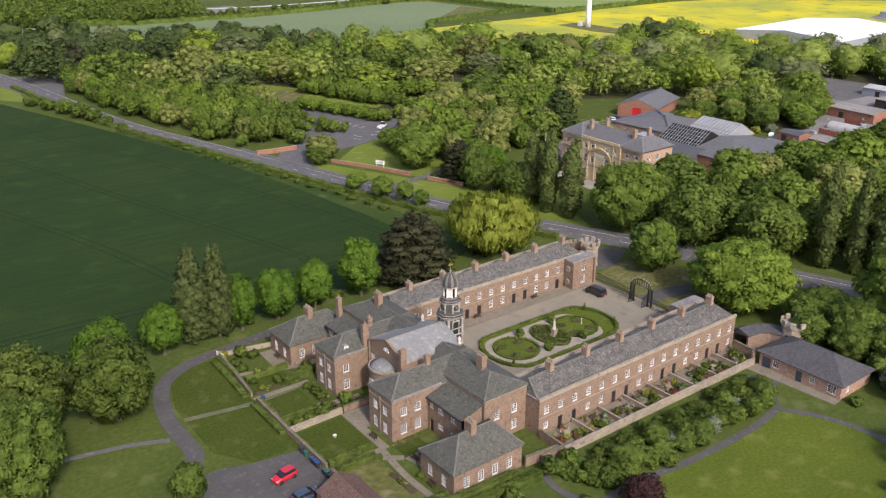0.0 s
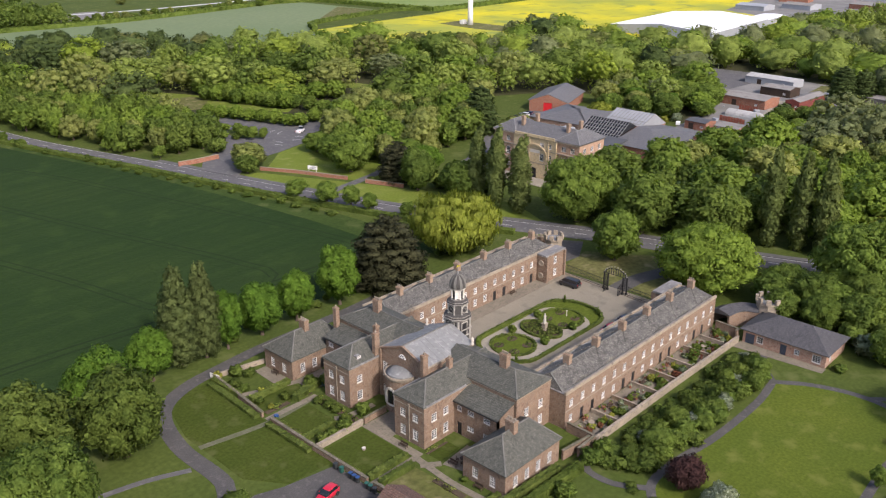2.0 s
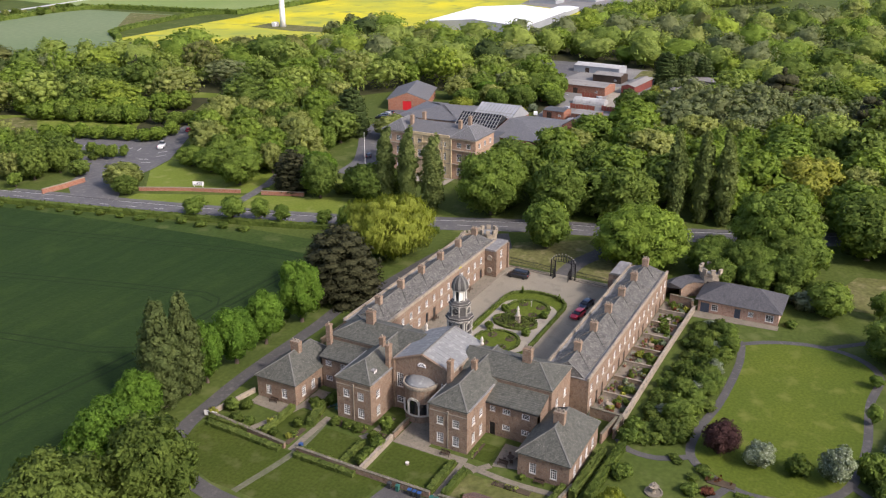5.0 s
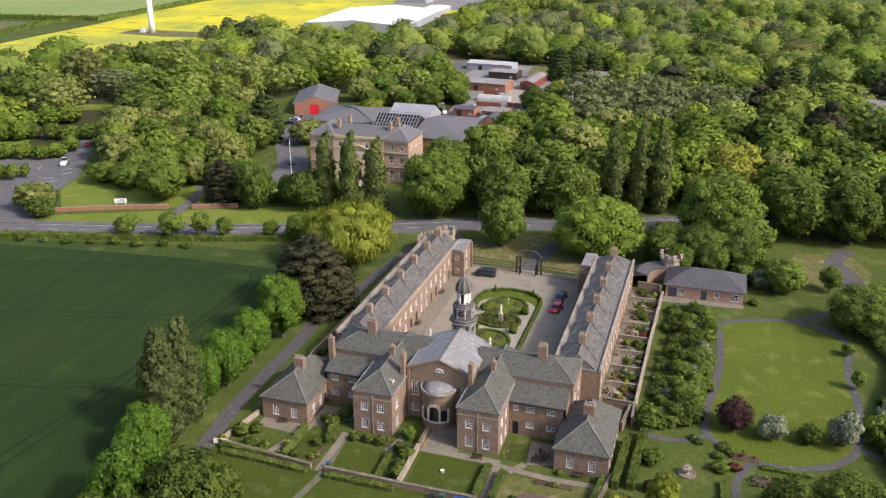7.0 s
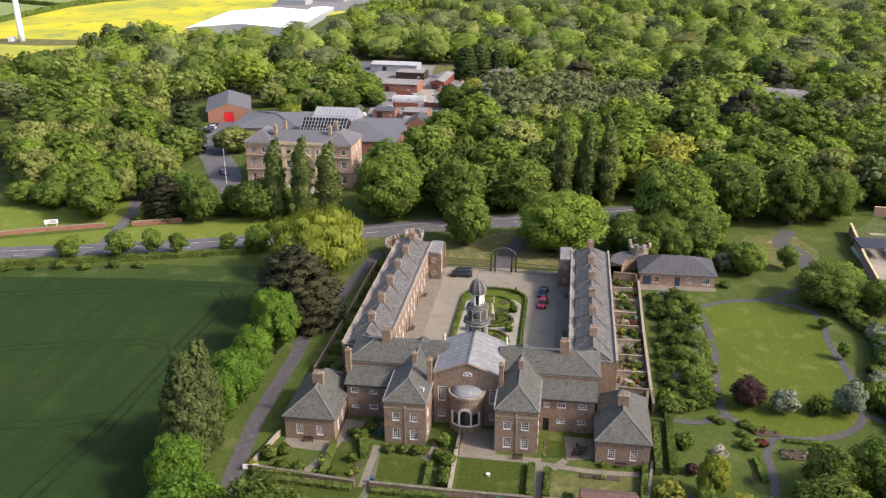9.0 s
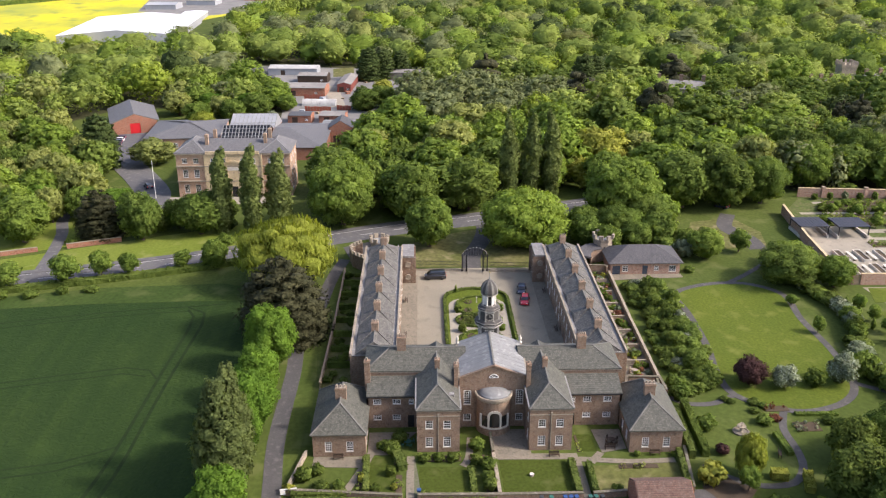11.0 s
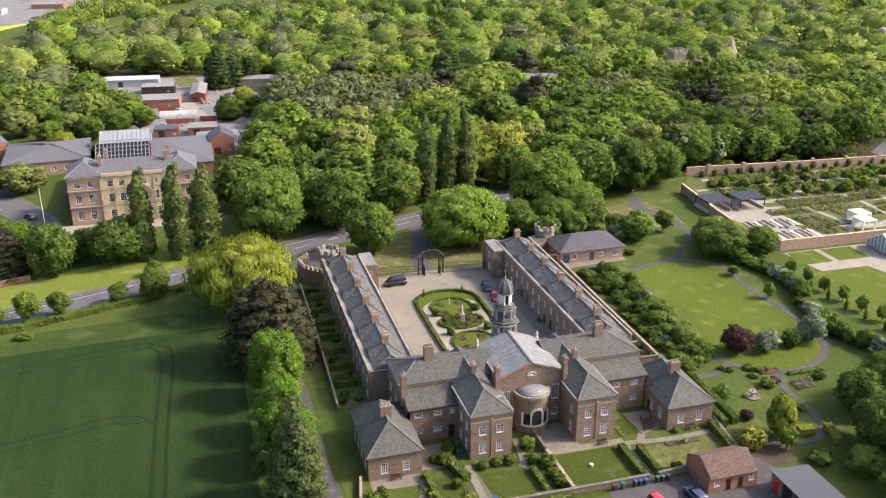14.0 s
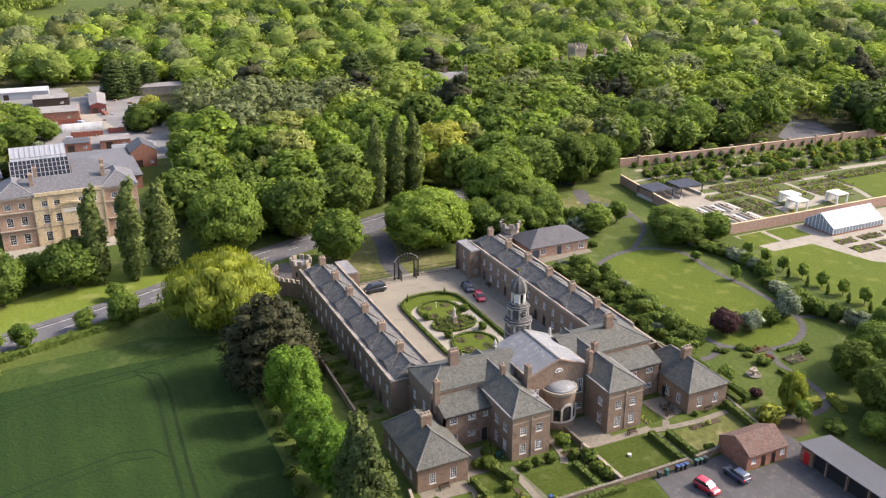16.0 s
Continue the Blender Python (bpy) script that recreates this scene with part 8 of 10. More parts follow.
for x, y, k, h, r in ((3.4, 15.2, "bush", 2.4, 1.3), (0.8, 16.4, "bush", 2.2, 1.4), (1.8, 18.0, "bush", 1.6, 1.0), (-1.6, 11.4, "bush", 1.3, 1.0), (-1.2, 9.2, "bush", 1.2, 1.0), (-1.4, 7.0, "bush", 1.4, 1.1), (1.4, 3.2, "bush_dark", 2.4, 1.3),
                      (-4.0, 1.8, "bush_dark", 2.3, 1.4), (-6.4, 2.0, "bush", 1.6, 1.2), (-8.6, 1.8, "bush", 1.8, 1.2), (-2.4, 3.4, "bush", 1.7, 1.0), (-6.6, 20.6, "bush_gold", 1.5, 0.7), (-8.7, 31.0, "bush_gold", 1.6, 0.9), (-6.0, 29.4, "bush_dark", 2.4, 1.4),
                      (-4.4, 27.4, "bush", 1.8, 1.2), (-8.2, 26.6, "bush", 1.6, 1.2), (-8.0, 24.0, "bush_dark", 1.5, 1.0), (-4.8, 16.4, "bush", 1.6, 0.9), (-8.2, 15.8, "bush_gold", 1.0, 0.6), (-8.6, 18.6, "bush", 1.2, 0.8), (-10.0, -16.4, "bush_dark", 1.5, 1.0),
                      (-0.8, -21.4, "bush_dark", 0.9, 0.6), (-0.9, -27.2, "bush_dark", 0.8, 0.6)):
    tree(k, x, y, h, r)


def birdbath(x, y):
    ob = thing("birdbath", "small pale stone birdbath on the lawn", "birdbath", x, y)
    part("stem", lathe(bmesh.new(), [(0.3, 0.0), (0.28, 0.1), (0.16, 0.16), (0.16, 0.26)], 10), STONE, ob)
    part("bowl", lathe(bmesh.new(), [(0.15, 0.26), (0.32, 0.34), (0.34, 0.4), (0.28, 0.38), (0.1, 0.34)], 14), PALESTONE, ob)


birdbath(-5.6, -4.6)


def fountain(x, y):
    ob = thing("fountain", "tiered stone fountain on the lawn", "fountain", x, y)
    part("kerb", lathe(bmesh.new(), [(1.35, 0.0), (1.35, 0.22), (1.1, 0.24), (1.1, 0.1)], 22), FLAGS, ob, "round stone kerb")
    part("stem", lathe(bmesh.new(), [(0.4, 0.1), (0.22, 0.3), (0.2, 0.8), (0.3, 0.95)], 12), STONE, ob)
    part("lower_bowl", lathe(bmesh.new(), [(0.2, 0.9), (0.7, 1.05), (0.74, 1.18), (0.6, 1.1), (0.12, 1.05)], 16), STONE, ob)
    part("upper_bowl", lathe(bmesh.new(), [(0.1, 1.1), (0.1, 1.5), (0.36, 1.62), (0.3, 1.6), (0.06, 1.6), (0.05, 1.9)], 14), STONE, ob)


fountain(5.1, -39.7)
hedge([(-1.6, -31.9), (13.2, -32.5)], 1.2, 1.6, LEAF_BUSH, "tall clipped hedge beside the lodge", per=70)
hedge([(-6.9, -40.0), (-7.3, -42.4)], 1.6, 1.4, LEAF_GOLD, "clipped golden-yellow hedge by the garden path", per=90)
hedge([(-6.6, -45.6), (-10.8, -44.4)], 1.3, 1.1, LEAF_GOLD, "low golden-yellow hedge by the garden path", per=90)
hedge([(4.2, -44.9), (-1.6, -45.2)], 1.0, 0.7, LEAF_DARK, "low dark hedge beside the garden path", per=60)
hedge([(9.9, -50.4), (9.7, -57.5)], 0.8, 0.45, LEAF_DARK, "low dark edging hedge beside the path", per=60)
tree("bush_dark", 6.2, -34.4, 2.5, 1.7, "large clipped round evergreen bush")
tree("purple", -0.6, -34.8, 1.6, 1.2, "small dark purple-leaved shrub beside the hedge")
sheet("bare_bed", "bare soil bed under the shrubs", "flower bed", [(-5.4, -30.4), (-9.2, -29.2), (-13.0, -31.4), (-13.0, -34.4), (-9.8, -37.0), (-7.8, -34.4), (-5.6, -33.0)], SOIL, 0.046)


def bench(x, y, rz, label="dark wooden garden bench", w=1.5):
    ob = thing("garden_bench", label, "bench", x, y, 0.06, rz)
    part("seat", boxes(*[(-w / 2, w / 2, 0.05 + 0.12 * k, 0.14 + 0.12 * k, 0.42, 0.46) for k in range(4)]), DARKWOOD, ob)
    part("backrest", boxes(*[(-w / 2, w / 2, 0.0, 0.03, 0.5 + 0.13 * k, 0.6 + 0.13 * k) for k in range(3)]), DARKWOOD, ob)
    for s in (-1, 1):
        for d in (0.0, 0.46):
            part("leg", boxes((s * w / 2 - 0.04, s * w / 2 + 0.04, d, d + 0.07, 0, 0.64 if d else 0.9)), DARKWOOD, ob)


for x, y, r in ((-0.6, -8.6, 90), (-0.5, 24.6, 90), (-0.6, -24.2, 90), (40.0, 15.2, 180), (56.0, 15.2, 180), (30.0, 15.2, 180), (42.0, -15.3, 0), (60.0, -15.3, 0), (28.0, -15.3, 0), (1.2, -17.6, 90), (6.0, 1.4, 45), (-1.4, -43.2, 160)):
    bench(x, y, r)


def picnic_set(x, y, rz, material, label):
    ob = thing("garden_table", label, "table", x, y, 0.05, rz)
    part("tabletop", lathe(bmesh.new(), [(0.55, 0.70), (0.58, 0.73), (0.55, 0.75)], 16), material, ob)
    part("leg", lathe(bmesh.new(), [(0.3, 0.0), (0.05, 0.1), (0.05, 0.7)], 8), material, ob)
    for k in range(4):
        a = k * math.pi / 2 + 0.5
        ch = thing("garden_chair", label.replace("table", "chair"), "chair", x + 0.95 * math.cos(a), y + 0.95 * math.sin(a), 0.05, math.degrees(a))
        part("seat", boxes((-0.2, 0.2, -0.2, 0.2, 0.4, 0.44)), material, ch)
        part("backrest", boxes((0.17, 0.2, -0.2, 0.2, 0.44, 0.85)), material, ch)
        for s in (-1, 1):
            for d in (-1, 1):
                part("leg", boxes((s * 0.18 - 0.02, s * 0.18 + 0.02, d * 0.18 - 0.02, d * 0.18 + 0.02, 0, 0.4)), material, ch)


picnic_set(2.8, 14.0, 20, BIN_GREEN, "green round garden table on the flags")
picnic_set(2.6, -18.2, 10, DARKWOOD, "dark round garden table in the yard")

# ---- yards behind the ranges ----
garden_wall([(20.4, -30.3), (44.0, -30.5), (68.6, -31.0)], 1.3, 0.4, STONE, STONE, "pale-coped stone wall behind the yards")
sheet("rear_yard", "worn paved back yards of the almshouses", "yard", [(20.6, -24.3), (71.0, -24.3), (68.4, -30.6), (20.6, -30.1)], FLAGS, 0.035)
sheet("rear_yard_2", "dim back yards on the field side", "yard", [(20.6, 24.3), (71.0, 24.3), (71.0, 29.2), (20.6, 29.6)], ROUGH, 0.035)
yard = random.Random(23)
for i in range(8):
    x = 21.5 + i * 6.2
    if i:
        garden_wall([(x, -24.6), (x + 0.1, -29.8)], 0.8, 0.2, STONE if i % 2 else TIMBER, STONE, "low dividing wall between back yards")
        hedge([(x, 24.8), (x, 29.0)], 0.5, 1.3, LEAF_DARK, "dark hedge between back yards", per=40)
    for k in range(8):
        kind = yard.choice(("bush", "bush_dark", "bush", "bush_red", "bush_grey", "bush_gold"))
        tree(kind, x + yard.uniform(0.8, 5.4), yard.uniform(-29.6, -26.4), yard.uniform(0.5, 1.5), yard.uniform(0.4, 1.1))
    for k in range(3):
        tree(yard.choice(("bush_dark", "bush")), x + yard.uniform(0.8, 5.4), yard.uniform(25.6, 28.8), yard.uniform(0.6, 1.6), yard.uniform(0.5, 1.1))
    px, py = x + yard.uniform(1.5, 4.5), -25.6 - yard.random()
    mat_ = yard.choice((BIN_BLUE, STONE, DARKWOOD, TIMBER))
    if i % 2 == 0:
        picnic_set(px, py - 1.0, 30 * i, mat_, "small garden table in a back yard")
    else:
        bench(px, py, 180, "weathered garden bench in a back yard", 1.3)
    for k in range(9):
        qx, qy, s = x + yard.uniform(0.5, 5.6), yard.uniform(-29.6, -25.0), yard.uniform(0.18, 0.34)
        pot = thing("plant_pot", "terracotta plant pot with a small plant", "plant pot", qx, qy, 0.03)
        part("pot", lathe(bmesh.new(), [(s * 0.7, 0.0), (s, s * 1.5), (s * 0.85, s * 1.4)], 10), REDBRICK, pot)
        rp = np.random.default_rng(int(qx * 50))
        lv, ln = leaves(rp, [(0, 0, s * 2.2)], [(s * 1.2, s * 1.2, s)], 60, 0.09)
        o = new("plant", raw_mesh("plant", lv, np.arange(len(lv)).reshape(-1, 4), yard.choice((LEAF, LEAF_DARK, FLOWER_RED, BLOSSOM)), None, ln))
        o.parent = pot
garden_wall([(20.4, 29.6), (46.0, 29.2), (72.0, 29.2)], 1.2, 0.25, TIMBER, TIMBER, "weathered timber fence behind the yards", "yard_fence")

slab = thing("sign_board", "low white painted board at the garden corner", "board", -9.3, 31.0, 0, 100)
part("board", boxes((-1.2, 1.2, -0.05, 0.05, 0.25, 1.15)), WHITE, slab)
for e in (-1.05, 1.05):
    part("post", boxes((e - 0.05, e + 0.05, -0.14, -0.052, 0.0, 1.2)), TIMBER, slab)

# ---- shrubbery along the lawn ----
for i, (x, y) in enumerate(scatter([(16, -33.2), (64, -33.0), (62.6, -38.0), (57.6, -41.2), (46, -42.4), (34, -42.2), (24, -40.6), (17.0, -39.4)], 2.5, 41)):
    kind = ("bush", "bush_dark", "bush", "broad_b", "bush", "bush_dark", "broad_b", "bush", "blossom", "bush", "bush_dark", "bush", "bush_dark")[(i * 5) % 13]
    h = (1.3 + (i * 37 % 17) / 14) * min(1.45, max(0.75, (-31.0 - y) / 4))
    if kind.startswith("broad"):
        h = min(3.6, h * 1.3)
    tree(kind, x, y, h, 1.55 + (i * 29 % 10) / 12, "" if not kind.startswith("broad") else "young green tree in the shrubbery", group="shrubbery")
for x, y, k, h, r in ((12.5, -46.0, "bush_dark", 0.9, 1.0), (11.0, -44.0, "bush", 0.8, 1.0), (13.6, -44.8, "bush", 0.9, 1.2), (8.6, -46.5, "bush_red", 0.8, 1.2), (7.5, -55.0, "bush", 1.2, 1.3),
                      (70.5, -50.0, "bush_dark", 1.6, 1.4), (7.4, -44.4, "bush_dark", 1.6, 1.5), (14.9, -40.2, "bush", 0.8, 0.9), (14.0, -41.0, "bush", 0.7, 0.9)):
    tree(k, x, y, h, r)
# shrubs and small trees between the lawn and the walled garden
for i in range(22):
    t = i / 21
    x, y = 60 - 56 * t, -72.5 - 3.0 * math.sin(t * 7)
    tree(("bush_grey", "bush", "bush_dark", "bush", "blossom", "bush_grey", "broad_c")[i % 7], x, y, 2.2 + (i * 31 % 10) / 5, 1.9 + (i * 17 % 9) / 9, "" if i % 7 != 6 else "dense green tree beside the lawn")
for i in range(9):
    tree("small", 49 - 5.2 * i, -79.5 - 0.5 * i, 4.0, 1.5, "small round-headed tree in a row", group="row of young trees")
    tree("cypress", 51 - 5.2 * i, -77.6 - 0.4 * i, 2.2, 0.5, group="row of young trees")
for x, y, k, h, r in ((-8, -68, "broad_e", 11, 5.5), (2, -70, "broad_e", 9, 4.5), (-18.6, -43.0, "broad_c", 4.6, 3.2), (-27, -43, "broad_d", 7, 4.5), (-22, -52, "broad_d", 13, 6), (-34, -44, "broad_e", 12, 6), (-14, -38.5, "bush_dark", 2.0, 2.0)):
    tree(k, x, y, h, r)

# ---- the walled garden ----
garden_wall([(60.6, -215), (61.4, -150), (61.8, -106), (62.3, -86)], 2.7, 0.5, PINKBRICK, WARMSTONE, "tall red brick wall of the kitchen garden")
garden_wall([(62.4, -84.6), (63.0, -82.0), (87.0, -84.0), (110.0, -87.0)], 2.7, 0.5, PINKBRICK, WARMSTONE, "tall red brick wall of the kitchen garden")
garden_wall([(124.5, -97.0), (120.5, -140), (116.5, -210)], 2.7, 0.5, PINKBRICK, WARMSTONE, "tall red brick wall of the kitchen garden")
for k in range(9):
    y = -104.0 - 12.0 * k
    pier = thing("wall_pier", "square red brick pier on the garden wall", "pier", 124.2 - (-y - 97) * 0.071, y)
    part("shaft", boxes((-0.45, 0.45, -0.45, 0.45, -0.2, 3.1)), PINKBRICK, pier)
    part("cap", bevel(boxes((-0.55, 0.55, -0.55, 0.55, 3.1, 3.3)), 0.05), STONE, pier)
gate_ob = thing("timber_gate", "pale boarded timber gate in the garden wall", "gate", 62.3, -85.3)
for k in range(8):
    part("board", boxes((-0.05, 0.05, -0.72 + 0.18 * k, -0.56 + 0.18 * k, 0.05, 2.4)), TIMBER, gate_ob)
BEDGREEN = surface("mixed_low_planting", (0.085, 0.12, 0.032), (0.125, 0.14, 0.055), 0.95, 0.25, 1.4, 0.5, 0.7, third=(0.13, 0.115, 0.07))
sheet("kitchen_garden", "low mixed planting of the walled kitchen garden", "garden", [(62.0, -82.6), (110, -87.4), (124, -97.4), (116, -210), (60.8, -212)], BEDGREEN, 0.03)
sheet("kitchen_court", "pale gravel court round the raised planters", "garden path", [(63, -84), (104, -88), (101, -103), (84, -103), (63.5, -104.5)], GRAVEL, 0.045)
for k, (pts, w) in enumerate((([(96.4, -90), (95.4, -120), (93.0, -160), (90.2, -208)], 2.6), ([(90.4, -100), (90.0, -130), (88.0, -160), (85.0, -208)], 1.8), ([(101.8, -96), (101.0, -130), (97.5, -170), (95, -208)], 1.5), ([(110.0, -92), (109.6, -120), (107.0, -160), (104.2, -208)], 1.6), ([(118.8, -99), (117.0, -140), (113.5, -208)], 1.8),
                              ([(63.6, -104), (64.0, -130), (67.0, -144)], 1.8), ([(64, -110), (76, -115), (90, -113)], 1.5), ([(64, -130), (78, -131.5), (89, -132)], 1.5), ([(68, -143.5), (76, -146.5), (88, -148)], 1.8), ([(96, -118), (106, -117), (117, -119)], 1.6), ([(94, -150), (106, -151), (116, -150)], 1.6), ([(72, -112), (71, -124), (75, -132)], 3.0))):
    tagged(finish(f"kitchen_path_{k + 1}", ribbon(pts, w, -0.2, 0.05 + 0.002 * k, 3), GRAVEL), "pale gravel path in the kitchen garden", "path", kind="structure")
sheet("kitchen_lawn", "bright green mown lawn in the kitchen garden", "lawn", [(67, -146), (83.8, -149), (85.0, -174), (82, -208), (62.5, -208), (63, -152)], LAWN, 0.06)
sheet("south_gravel", "pale gravel court before the greenhouse", "garden", [(60.8, -86), (60.0, -165), (30, -165), (30, -96), (46, -88)], GRAVEL, 0.022)
sheet("south_lawn_1", "square green lawn below the garden wall", "lawn", [(60.4, -87), (53.0, -85), (53.0, -94.4), (60.3, -94.4)], LAWN, 0.05)
sheet("south_lawn_2", "square green lawn below the garden wall", "lawn", [(60.3, -96.0), (53.0, -96.0), (53.0, -104.6), (60.0, -104.6)], LAWN, 0.05)
sheet("south_lawn_3", "wide mown lawn with gravel edges", "lawn", [(48.6, -84), (48.4, -100), (34, -104), (28, -110), (0, -110), (0, -80), (30, -80)], LAWN, 0.045)
bed_rng = random.Random(77)


def planted(x0, x1, y0, y1, material, height=0.5, density=9, soil=True, size=0.16):
    """A bed of plants on soil with a low edging."""
    ob = thing("garden_bed", "garden bed of low plants on dark soil", "flower bed", (x0 + x1) / 2, (y0 + y1) / 2)
    w, d = abs(x1 - x0) / 2, abs(y1 - y0) / 2
    part("soil", boxes((-w, w, -d, d, 0.0, 0.12)), SOIL, ob)
    rng = np.random.default_rng(int(abs(x0 * 7 + y0 * 3)))
    n = max(6, int(4 * w * d * 0.9))
    cs = np.stack([rng.uniform(-w, w, n), rng.uniform(-d, d, n), np.full(n, height * 0.5)], 1)
    rs = np.stack([rng.uniform(0.25, 0.55, n)] * 2 + [np.full(n, height * 0.55)], 1)
    lv, ln = leaves(rng, cs, rs, int(6.5 * w * d * density), size)
    o = new("planting", raw_mesh("planting", lv, np.arange(len(lv)).reshape(-1, 4), material, None, ln))
    o.parent = ob
    o["kind"] = "stuff"
    return ob


for k in range(6):
    y0 = -89 - 5.0 * (k % 3)
    x0 = 66.5 + 8.5 * (k // 3)
    planter = thing("planter", "long white-edged raised planter with low plants", "planter", x0 + 3.2, y0)
    for r_ in ((-3.3, 3.3, -0.9, -0.7, 0, 0.75), (-3.3, 3.3, 0.7, 0.9, 0, 0.75), (-3.3, -3.1, -0.7, 0.7, 0, 0.75), (3.1, 3.3, -0.7, 0.7, 0, 0.75)):
        part("side", boxes(r_), PALESTONE, planter)
    part("soil", boxes((-3.1, 3.1, -0.7, 0.7, 0, 0.6)), SOIL, planter)
    tb = thing("slab_bench", "pale stone slab bench in the kitchen garden", "bench", x0 + 3.2, y0 - 2.4)
    part("slab", boxes((-2.6, 2.6, -0.4, 0.4, 0.5, 0.68)), PALESTONE, tb)
    for s in (-2, 2):
        part("support", boxes((s - 0.2, s + 0.2, -0.3, 0.3, 0, 0.5)), DARKWOOD, tb)
for x0, x1, y0, y1, m_ in ((64.5, 68.0, -104, -109, LEAF_WOOD), (69.5, 73.0, -104, -109, LEAF_DARK), (74.5, 82, -104, -108, LEAF_DARK), (74.5, 82, -109.5, -113, LEAF_WOOD), (64.5, 68, -111, -114, FLOWER_YELLOW), (84.5, 88, -100, -112, LEAF), (84.5, 88, -114, -126, LEAF_WOOD),
                           (72, 76, -134, -142, LEAF), (78, 84, -118, -130, LEAF_WOOD), (64.5, 67, -134, -146, LEAF_DARK), (76, 83, -132, -146, LEAF_WOOD), (103, 106.5, -95, -112, LEAF_WOOD), (103, 106.5, -114, -132, LEAF), (103, 106.5, -134, -158, LEAF_WOOD),
                           (111, 114, -98, -120, LEAF_DARK), (111, 114, -122, -150, LEAF_WOOD), (117.5, 120, -102, -134, LEAF), (113.8, 116.8, -138, -200, LEAF_WOOD), (92.5, 95.5, -108, -130, LEAF_WOOD), (92.5, 95.5, -132, -160, LEAF), (86, 89, -148, -205, LEAF_DARK),
                           (44.6, 47.4, -106, -112, LEAF_WOOD), (44.6, 47.4, -114, -121, LEAF_DARK), (44.6, 47.4, -123, -140, LEAF_DARK), (38.6, 42.6, -106, -113, LEAF), (38.6, 42.6, -115, -124, LEAF_DARK), (38.6, 42.6, -126, -140, LEAF_WOOD), (103, 108, -160, -200, LEAF_DARK)):
    planted(x0, x1, y0, y1, m_, 0.9 if x0 > 83 else 0.6 if x0 > 60 else 0.3, 12)
for x0, x1, y0, y1, m_ in ((99.8, 102.4, -96, -118, LEAF_DARK), (98.6, 101.6, -122, -150, LEAF_WOOD), (97, 100, -153, -200, LEAF), (107.2, 108.6, -97, -130, LEAF), (89.2, 91.6, -108, -140, LEAF_DARK), (115, 117.3, -104, -136, LEAF_DARK), (109.6, 112.6, -152, -200, LEAF), (73.4, 74.2, -100, -116, LEAF_DARK), (78, 83.6, -148.6, -147.6, LEAF_DARK), (84.4, 85.8, -134, -170, LEAF_WOOD)):
    planted(x0, x1, y0, y1, m_, 1.0, 12, size=0.2)
for i in range(70):
    x, y = bed_rng.uniform(98.5, 119.0), bed_rng.uniform(-99, -200)
    x -= (-y - 99) * 0.05
    tree(bed_rng.choice(("bush", "bush", "bush_dark", "bush_gold", "small")), x, y, bed_rng.uniform(1.4, 2.8), bed_rng.uniform(0.9, 1.7), "rounded shrub in the kitchen garden")
for i in range(15):
    tree("small", 98.8 - i * 0.25, -94 - 6.6 * i, 3.7, 1.8, "small round clipped tree in a row", group="kitchen garden row")
    tree("small", 109.0 - i * 0.3, -100 - 6.9 * i, 3.4, 1.7, "small round clipped tree in a row", group="kitchen garden row")
for i in range(22):
    tree(("bush", "bush_dark", "bush_grey")[i % 3], 122.0 - i * 0.19, -101 - 4.3 * i, 2.0 + (i * 7 % 5) * 0.2, 1.0)


def canopy(x, y, w, d, h):
    ob = thing("canopy", "dark slatted canopy on slim posts", "canopy", x, y)
    for k in range(9):
        part("slat", boxes((-w / 2, w / 2, -d / 2 + d * k / 9, -d / 2 + d * (k + 0.94) / 9, h, h + 0.12)), NAVY, ob)
    part("frame", boxes((-w / 2, w / 2, -d / 2, -d / 2 + 0.15, h - 0.2, h), (-w / 2, w / 2, d / 2 - 0.15, d / 2, h - 0.2, h)), IRON, ob)
    for s in (-1, 1):
        for e in (-1, 1):
            part("post", boxes((s * (w / 2 - 0.2) - 0.1, s * (w / 2 - 0.2) + 0.1, e * (d / 2 - 0.2) - 0.1, e * (d / 2 - 0.2) + 0.1, 0, h - 0.2)), IRON, ob)
    for k in range(2):
        part("low_wall", boxes((-w / 2, w / 2, -d / 2 + k * (d - 0.4), -d / 2 + k * (d - 0.4) + 0.4, 0, 0.8)), PALESTONE, ob)


canopy(95.0, -88.0, 7.0, 7.5, 3.0)
canopy(94.0, -97.6, 7.0, 8.0, 3.2)


def pavilion_cube(x, y):
    ob = thing("garden_pavilion", "open white cube pavilion in the kitchen garden", "pavilion", x, y)
    part("roof", boxes((-2.1, 2.1, -2.1, 2.1, 2.7, 3.0)), WHITE, ob)
    for s in (-1, 1):
        for e in (-1, 1):
            part("post", boxes((s * 1.9 - 0.18, s * 1.9 + 0.18, e * 1.9 - 0.18, e * 1.9 + 0.18, 0, 2.7)), WHITE, ob)
    part("back_panel", boxes((1.85, 2.05, -1.7, 1.7, 0, 2.7)), WHITE, ob)


for x, y in ((69.6, -116.6), (74.5, -119.0), (69.4, -131.5)):
    pavilion_cube(x, y)


